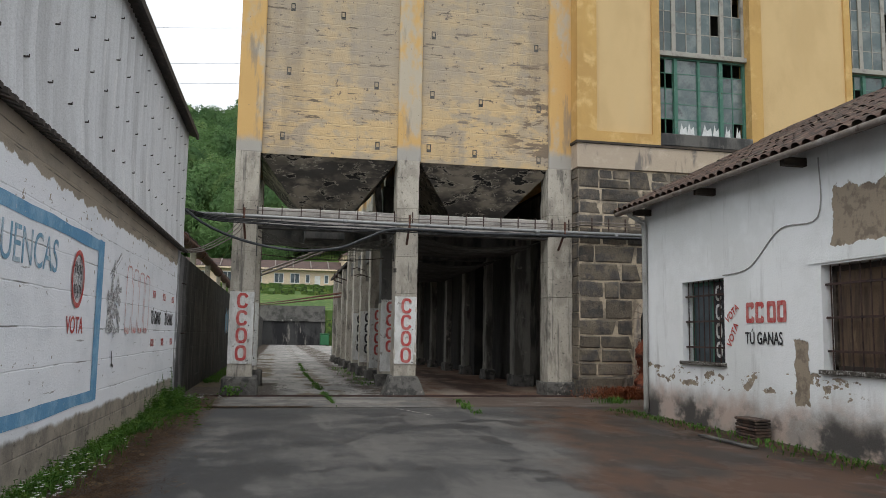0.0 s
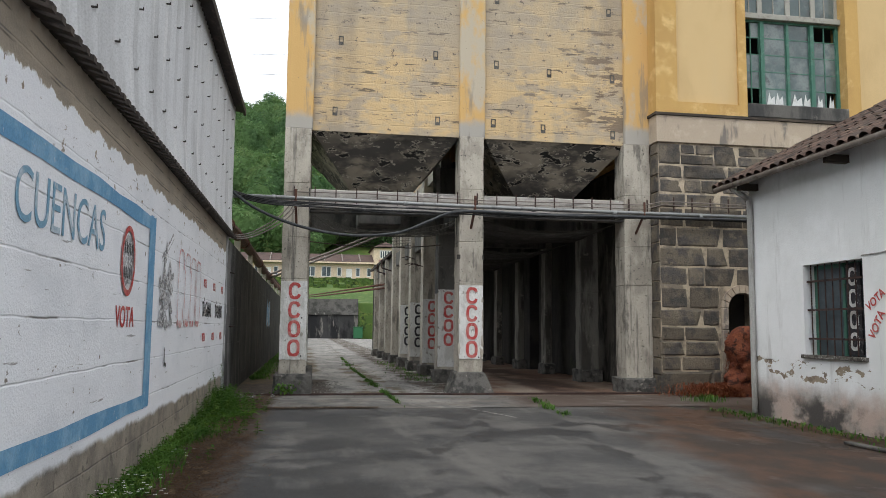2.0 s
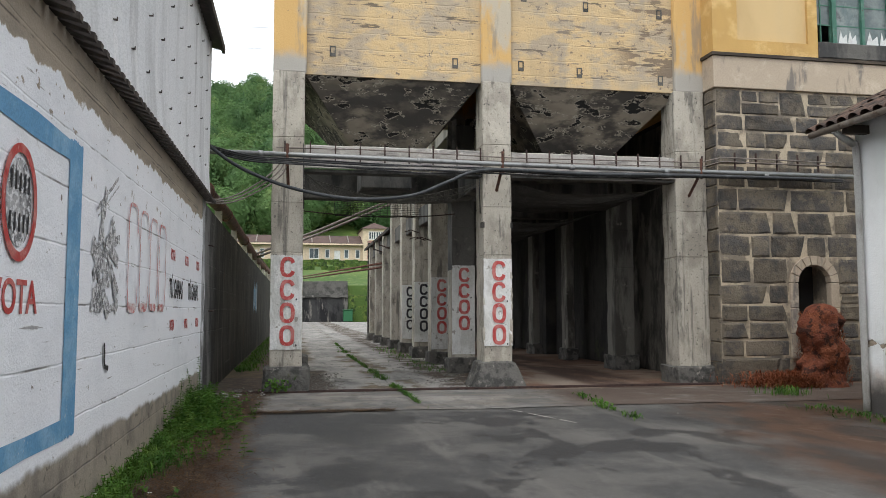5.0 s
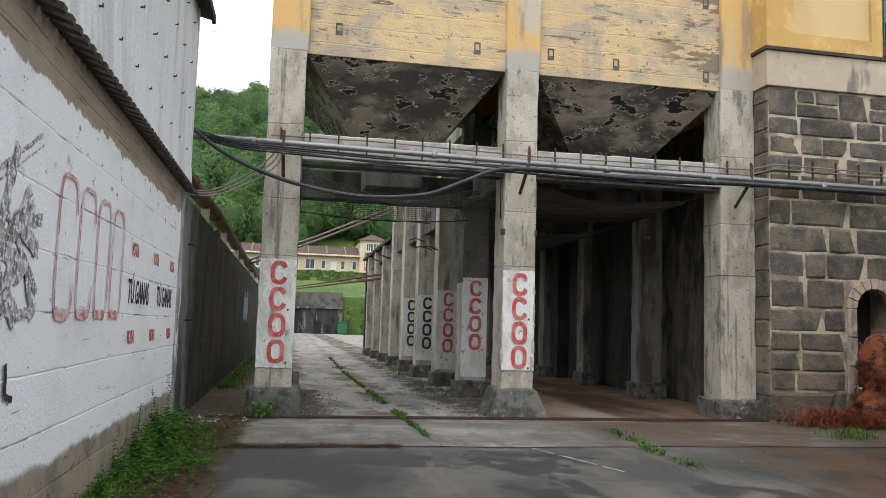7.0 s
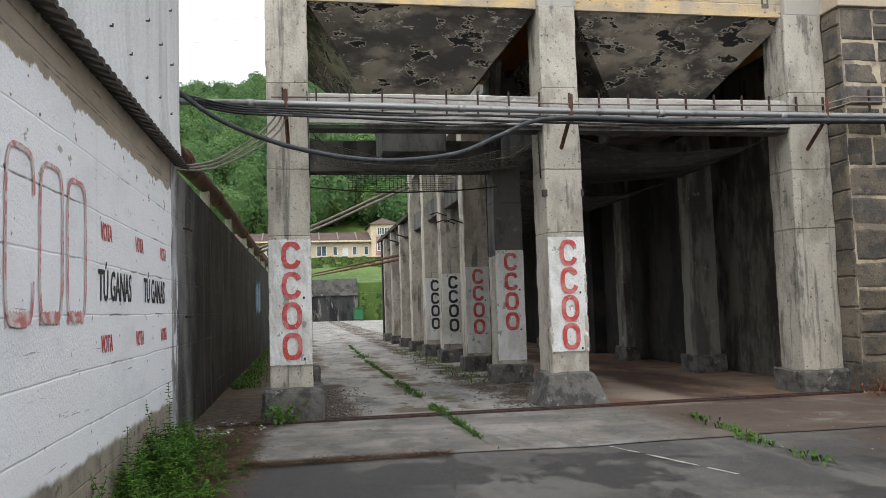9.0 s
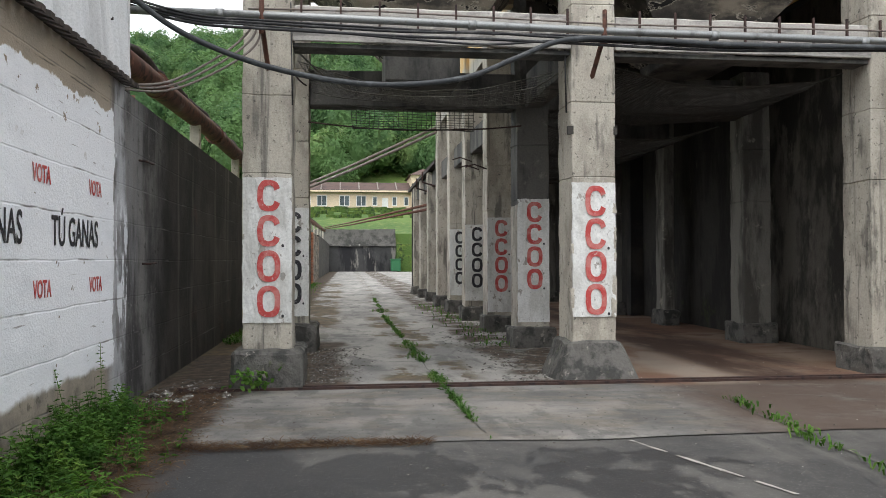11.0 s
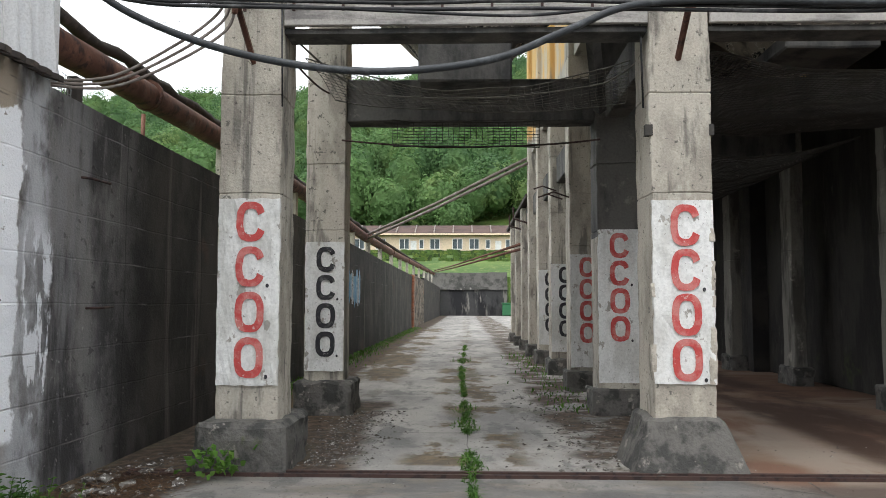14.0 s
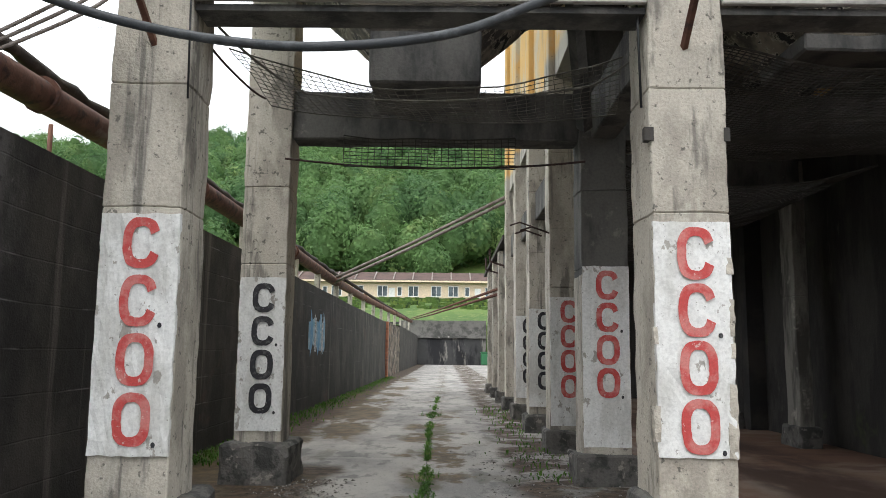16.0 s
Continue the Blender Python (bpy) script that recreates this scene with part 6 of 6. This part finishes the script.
me.vertices.foreach_set("co", V.astype(np.float32).ravel())
me.loops.add(len(V))
me.loops.foreach_set("vertex_index", np.arange(len(V), dtype=np.int32))
me.polygons.add(nt)
me.polygons.foreach_set("loop_start", np.arange(0, len(V), 3, dtype=np.int32))
me.update(calc_edges=True)
me.materials.append(M["leaf_far"])
tagged(new("woodland", me), "dense green deciduous wood covering the hillside", "woodland", kind="stuff")

# ---- rail, weeds, litter ----
rail = thing("groove_rail", 4, 19.12, 0.03, "worn steel rail groove set across the concrete", "rail")
sub("rail_strip", boxes((-1.85, 12, 19.05, 19.09, 0.0, 0.05), (-1.85, 12, 19.15, 19.20, 0.0, 0.055)), M["rust_dark"], rail)
sub("rail_bed", boxes((-1.85, 12, 19.09, 19.15, 0.0, 0.036)), M["wood_dark"], rail)
random.seed(5)


def leaf(bm, p, d, size, width):
    """One folded pointed leaf from p along d."""
    s = d.cross(Vector((0, 0, 1)))
    s = (s.normalized() if s.length > 1e-3 else Vector((1, 0, 0))) * width
    m, e = p + d * size * 0.45 + Vector((0, 0, 0.12 * size)), p + d * size - Vector((0, 0, 0.18 * size))
    v = [bm.verts.new(q) for q in (p, m + s, e, m - s)]
    bm.faces.new((v[0], v[1], v[2]))
    bm.faces.new((v[0], v[2], v[3]))


def sprig(bm, x, y, z, h, size):
    """A leafy weed: a leaning stem with pairs of leaves that grow smaller upwards."""
    a = random.uniform(0, 6.28)
    lean_ = Vector((math.cos(a), math.sin(a), 0)) * h * random.uniform(0.05, 0.4)
    base_ = Vector((x, y, z))
    tube(bm, [base_, base_ + lean_ * 0.3 + Vector((0, 0, h * 0.6)), base_ + lean_ + Vector((0, 0, h))], 0.003, 3, False)
    n_ = max(3, int(h / 0.035))
    for k in range(n_):
        t = 0.15 + 0.85 * k / (n_ - 1)
        p = base_ + lean_ * t * t + Vector((0, 0, h * t))
        for q in (0, math.pi):
            b = a + k * 1.57 + q + random.uniform(-0.4, 0.4)
            leaf(bm, p, Vector((math.cos(b), math.sin(b), random.uniform(-0.2, 0.5))), size * (1.15 - 0.6 * t) * random.uniform(0.7, 1.3), size * 0.26)


def frond(bm, x, y, z, a, length):
    """A fern frond: an arching rib with two rows of leaflets."""
    d = Vector((math.cos(a), math.sin(a), 0))
    side = Vector((-d.y, d.x, 0))
    at = lambda t: Vector((x, y, z)) + d * length * t + Vector((0, 0, length * (0.9 * t - 0.75 * t * t)))
    tube(bm, [at(t / 6) for t in range(7)], 0.003, 3, False)
    for k in range(2, 15):
        t = k / 15
        for sg in (1, -1):
            leaf(bm, at(t), (side * sg + d * 0.35).normalized(), length * 0.28 * (1.05 - t), length * 0.022)


def straws(n_, place, size, width):
    """Dead stalks lying on the ground, each a thin bent strip."""
    bm = bmesh.new()
    for _ in range(n_):
        x, y, z = place()
        a, h = random.uniform(0, 3.14), size * random.uniform(0.4, 1.6)
        d, up_ = Vector((math.cos(a), math.sin(a), random.uniform(-0.05, 0.12))), Vector((0, 0, width))
        s = Vector((-d.y, d.x, 0)) * width * random.uniform(0.6, 1.3)
        p0, p1, p2 = Vector((x, y, z)), Vector((x, y, z)) + d * h * 0.5 + s * 3 + up_, Vector((x, y, z)) + d * h
        v = [bm.verts.new(q) for q in (p0 - s, p0 + s, p1 + s, p1 - s, p2 + s, p2 - s)]
        bm.faces.new((v[0], v[1], v[2], v[3]))
        bm.faces.new((v[3], v[2], v[4], v[5]))
    return bm


bm = bmesh.new()
for _ in range(620):
    y = random.uniform(3.5, 18.1)
    wd = 0.16 + 0.16 * noise.noise(Vector((y * 0.9, 0, 0))) + (0.16 if 12.5 < y < 17.6 else 0)
    sprig(bm, -2.17 + abs(random.gauss(0, 1)) * max(0.05, wd), y, 0.0, random.uniform(0.06, 0.2), random.uniform(0.045, 0.085))
scatter("weed_strip", bm, M["weed"], "low green weeds growing along the wall foot", "weeds")
spots = []
for _ in range(6000):
    y = random.uniform(3, 18.0)
    wd = 0.25 + 0.25 * noise.noise(Vector((y * 0.9, 0, 0)))
    spots.append((-2.18 + abs(random.gauss(0, 0.6)) * max(0.08, wd), y, 0.0))
scatter("grass_strip", blades(bmesh.new(), spots, 0.15, 0.006, 0.9), M["weed"], "thin green grass along the wall foot", "grass")
bm = bmesh.new()
for _ in range(300):
    x, y = -2.14 + abs(random.gauss(0, 0.26)), random.gauss(15.9, 0.75)
    sprig(bm, x, y, 0.0, random.uniform(0.12, 0.40) * (1.0 if x < -1.8 else 0.6), random.uniform(0.06, 0.10))
for y in (15.2, 16.4, 17.3):
    sprig(bm, -2.12, y, 0.0, random.uniform(0.6, 0.85), 0.06)
scatter("nettle_clump", bm, M["weed"], "bushy green nettles against the wall", "weeds")
bm = bmesh.new()
for k in range(3):
    cx, cy = -1.95 + 0.2 * k, 14.55 + 0.28 * k
    for q in range(9):
        frond(bm, cx, cy, 0.01, q * 0.7 + random.uniform(-0.2, 0.2), random.uniform(0.25, 0.42))
scatter("fern_clump", bm, M["fern_green"], "bright green ferns beside the wall nettles", "fern")


def litter_spot():
    y = random.uniform(4, 19.2)
    return min(-0.9, random.gauss(-1.66 + 0.25 * noise.noise(Vector((y * 0.7, 4, 0))), 0.22)), y, 0.024 + 0.03 * random.random() ** 2


scatter("dry_litter", straws(15000, litter_spot, 0.10, 0.004), M["dry"], "brown dead stalks and needles on the asphalt edge", "litter")
scatter("straw_line", straws(1300, lambda: (random.uniform(-1.7, 0.7), 16.33 + random.gauss(0, 0.07), 0.028), 0.12, 0.003), M["dry"], "straw washed along the edge of the slab", "litter")
scatter("hut_litter", straws(3500, lambda: (6.95 - abs(random.gauss(0, 0.35)), random.uniform(3, 15.5), 0.022), 0.10, 0.004), M["dry"], "dead grass and straw along the hut foot", "litter")
bm = bmesh.new()
for _ in range(160):
    y, x = random.gauss(7.4, 1.3), -2.0 + random.uniform(-0.1, 0.35)
    z = random.uniform(0.10, 0.22)
    for a in range(3):
        q = [Vector((x, y, z)) + 0.016 * Vector((math.cos(a * 2.1 + t), math.sin(a * 2.1 + t), 0.2)) for t in (0, 1.2, 2.4)]
        bm.faces.new([bm.verts.new(p) for p in q])
scatter("daisies", bm, M["flower"], "tiny white daisies in the wall weeds", "flowers")
bm = bmesh.new()
spots = []
for _ in range(2600):
    y = 16.35 + 24 * random.random() ** 1.5
    thick = noise.noise(Vector((y * 0.75, 7, 0)))
    if thick < -0.12 and y > 19.3 or y < 19.3 and random.random() < 0.55 - thick:
        continue
    x = crack_x(y) + random.gauss(0, 0.02 if y < 19.3 else 0.02 + 0.15 * max(0, thick))
    if random.random() < 0.16:
        sprig(bm, x, y, 0.02, random.uniform(0.03, 0.07 + 0.10 * max(0, thick)), random.uniform(0.03, 0.05))
    else:
        spots.append((x, y, 0.022))
blades(bm, spots, 0.075, 0.006, 1.5)
scatter("lane_weeds", bm, M["weed"], "green weeds growing in the lane's centre crack", "weeds")
spots = []
for _ in range(2200):
    k = random.random()
    if k < 0.35:
        spots += [(-2.1 + abs(random.gauss(0, 0.28)), 24 + 36 * random.random() ** 1.4, 0.02 + 0.06 * random.random()) for _ in range(4)]
    elif k < 0.42:
        t = random.random()
        spots += [(3.98 - 0.1 * t + random.gauss(0, 0.05) - 0.15 * (t > 0.5), 17.8 - 3.0 * t + random.gauss(0, 0.10), 0.022) for _ in range(2) if noise.noise(Vector((t * 7, 3, 0))) > -0.05]
    elif k < 0.8:
        spots.append((7.05 - abs(random.gauss(0, 0.28)), random.uniform(4, 15.5), 0.015))
    else:
        spots.append((random.gauss(2.6, 0.25), random.uniform(23, 36), 0.03))
scatter("verge_weeds", blades(bmesh.new(), spots, 0.08, 0.011, 1.0), M["weed"], "thin grass along joints and wall feet", "weeds")
spots = [(random.gauss(-1.0, 0.12), random.gauss(18.95, 0.1), random.uniform(0.05, 0.25)) for _ in range(90)]
scatter("plinth_plant", blades(bmesh.new(), spots, 0.06, 0.03, 1.0), M["weed"], "small leafy plant at the column plinth", "plant")
# rust-red heap by the arch: a lumpy pour of ore with dead brush on it
HX, HY = 9.17, 18.5


def heap_r(z):
    """The heap's radius at a height."""
    return 0.36 + 0.20 * (1 - z / 1.7) ** 1.6


bm = bmesh.new()
rings_, NR = [], 40
for k in range(41):
    z = 1.58 * k / 40
    rr = heap_r(z) * (1 if z < 1.30 else math.sqrt(max(0.02, 1 - ((z - 1.30) / 0.29) ** 2)))
    row_ = []
    for q in range(NR):
        a = 2 * math.pi * q / NR
        p = Vector((math.cos(a), math.sin(a) * 0.75, 0)) * rr
        lump = 1 + 0.45 * noise.noise(Vector((p.x * 2.5, p.y * 2.5, z * 2.2))) + 0.26 * noise.noise(Vector((p.x * 7, p.y * 7, z * 6))) + 0.07 * noise.noise(Vector((p.x * 17, p.y * 17, z * 15)))
        row_.append(bm.verts.new((HX + p.x * lump, HY + p.y * lump, z)))
    rings_.append(row_)
for a, b in zip(rings_, rings_[1:]):
    for q in range(NR):
        bm.faces.new((a[q], a[(q + 1) % NR], b[(q + 1) % NR], b[q])).smooth = True
bm.faces.new(rings_[-1])
tagged(part("ore_mound", bm, M["ore"]), "tall lumpy mound of rust-red ore against the stone wall", "mound")
bm = bmesh.new()
for _ in range(1500):
    z = 1.4 * random.random()
    a, rr = random.uniform(0, 6.28), heap_r(z)
    blades(bm, [(HX + rr * math.cos(a), HY + 0.75 * rr * math.sin(a), z)], 0.09, 0.006, 1.8)
for _ in range(3600):
    blades(bm, [(HX - 0.3 - abs(random.gauss(0, 0.55)), random.gauss(HY, 0.2), 0.22 * random.random() ** 2)], 0.15, 0.007, 1.6)
scatter("brush_heap", bm, M["fern"], "rust-red dead brush strewn over the heap and wall foot", "brush")
bm = bmesh.new()
spots = [(7.55 + random.gauss(0, 0.2), 17.2 + random.gauss(0, 0.2), 0.02) for _ in range(180)]
scatter("grass_tuft", blades(bm, spots, 0.16, 0.007, 0.8), M["weed"], "bright green grass tuft below the ore heap", "grass")


def pebble(seed):
    r_ = random.Random(seed)
    bm = bmesh.new()
    bmesh.ops.create_icosphere(bm, subdivisions=1, radius=1)
    for v in bm.verts:
        v.co = Vector((v.co.x * r_.uniform(0.7, 1.2), v.co.y * r_.uniform(0.7, 1.2), v.co.z * r_.uniform(0.4, 0.8)))
    return bm


bm = bmesh.new()
for i in range(5200):
    k = random.random()
    if k < 0.35:
        x, y = random.gauss(-0.25, 0.24), random.uniform(19.5, 23.2)
    elif k < 0.6:
        x, y = random.gauss(2.5, 0.4), random.uniform(19.3, 26)
    elif k < 0.8:
        x, y = random.gauss(-1.75, 0.22), random.gauss(18.7, 0.6)
    else:
        x, y = random.uniform(-1.5, 6.8), random.uniform(15, 21)
    s = 0.007 + (0.030 if k < 0.8 else 0.010) * random.random() ** 4
    v = [bm.verts.new((x + s * a * random.uniform(0.7, 1.3), y + s * b * random.uniform(0.7, 1.3), 0.025 + s * c)) for a, b, c in ((1, 0, 0), (-0.5, 0.9, 0), (-0.5, -0.9, 0), (0.1, 0, 0.5))]
    for f in ((0, 1, 3), (1, 2, 3), (2, 0, 3)):
        bm.faces.new([v[q] for q in f])
scatter("gravel", bm, M["debris"], "loose grey gravel and chips round the plinths", "gravel")
for k in range(14):
    s = random.uniform(0.04, 0.09)
    bm = pebble(k)
    bmesh.ops.scale(bm, vec=(s, s * 1.2, s), verts=bm.verts)
    ob = part("stone_chunk", bm, M["debris"])
    ob.location = (random.gauss(-1.75, 0.2), random.gauss(18.75, 0.35), 0.035)
    tagged(ob, "broken grey concrete chunk by the wall", "rubble", "rubble by the wall")

# ---- stones of the hall's base ----
random.seed(11)
z, row = 0.02, 0
while z < 5.8:
    h = random.choice((0.34, 0.40, 0.46, 0.52))
    h = 5.84 - z if 5.84 - z - h < 0.2 else h
    x = 7.40 + (0.0 if row % 2 else -0.02)
    while x < 12.6:
        w_ = random.choice((0.46, 0.62, 0.8, 1.0, 1.15)) * random.uniform(0.85, 1.15)
        nxt = x + w_
        if z < 2.34 and x < 9.98 and nxt > 8.80:
            nxt, w_ = 9.98, (8.86 - x if x < 8.7 else 0.0)
        if w_ > 0.1:
            cuts = [(x, x + w_, z, z + h)]
            if w_ > 0.75 and random.random() < 0.16:
                cuts = [(x, x + w_, z, z + h * 0.5), (x, x + w_ * 0.45, z + h * 0.5, z + h), (x + w_ * 0.45, x + w_, z + h * 0.5, z + h)]
            for xa, xb, za, zc in cuts:
                g = lambda: random.uniform(0.012, 0.034)
                tilt = random.choice((0, 0, 0, 0.10, -0.10)) if xb - xa > 0.5 else 0
                ol = [(xa + g(), za + g()), ((xa + xb) / 2, za + 0.6 * g()), (xb - g() - max(0, tilt), za + g()), (xb - 0.6 * g() - abs(tilt) * 0.5, (za + zc) / 2), (xb - g() + min(0, tilt), zc - g()), ((xa + xb) / 2, zc - 0.7 * g()), (xa + g(), zc - g()), (xa + 0.6 * g(), (za + zc) / 2)]
                bm = bmesh.new()
                dpt = random.uniform(0.0, 0.03)
                mx, mz = sum(p for p, q in ol) / 8, sum(q for p, q in ol) / 8
                back_ = [bm.verts.new((p, YB + 0.06, q)) for p, q in ol]
                rimv = [bm.verts.new((p, YB + 0.022 - dpt * 0.4, q)) for p, q in ol]
                inner = [bm.verts.new((mx + (p - mx) * 0.86, YB + 0.012 - dpt + random.uniform(-0.01, 0.01), mz + (q - mz) * 0.82)) for p, q in ol]
                mid_ = bm.verts.new((mx, YB + 0.008 - dpt, mz))
                for a in range(8):
                    b = (a + 1) % 8
                    bm.faces.new((back_[a], back_[b], rimv[b], rimv[a]))
                    bm.faces.new((rimv[a], rimv[b], inner[b], inner[a]))
                    bm.faces.new((inner[a], inner[b], mid_))
                sub("stone", bm, M["stone"], hall)
        x = nxt
    z += h
    row += 1

z = 0.02
while z < 5.7:
    h = min(random.uniform(0.34, 0.5), 5.84 - z)
    sub("stone", worn(boxes((7.365, 7.42, YB + 0.02, YB + 0.42, z + 0.012, z + h - 0.012), bevel=0.015), 0.012, 4, 0.3), M["stone"], hall)
    z += h

# ---- roof tiles of the hut ----
tile_bm = bmesh.new()
ring = []
for yy, rr in ((0.0, 0.10), (0.44, 0.085)):
    ring.append([tile_bm.verts.new((yy, rr * math.cos(a), rr * 0.75 * math.sin(a))) for a in [math.pi * k / 6 for k in range(7)]])
for k in range(6):
    tile_bm.faces.new((ring[0][k], ring[0][k + 1], ring[1][k + 1], ring[1][k]))
tile_me = mesh_of("tile", tile_bm, M["tile"])
slope = math.atan2(2.28, 4.57)
more = bmesh.new()
for r in range(13):
    for c in range(72):
        d = -0.06 + r * 0.38
        m = pose(6.78 + d * math.cos(slope), 15.2 - c * 0.235, 4.085 + d * math.sin(slope) + random.uniform(0, 0.015), 0, -math.degrees(slope) + random.uniform(-2, 2), random.uniform(-2.5, 2.5))
        if c < 23:
            ob = new("tile", tile_me)
            ob.parent = hut
            ob.matrix_basis = Matrix.Translation(-Vector(hut.location)) @ m
        else:
            k0 = len(more.verts)
            more.from_mesh(tile_me)
            more.verts.ensure_lookup_table()
            bmesh.ops.transform(more, matrix=m, verts=more.verts[k0:])
ob = sub("roof_tiles", more, M["tile"], hut)
ob["kind"] = "stuff"
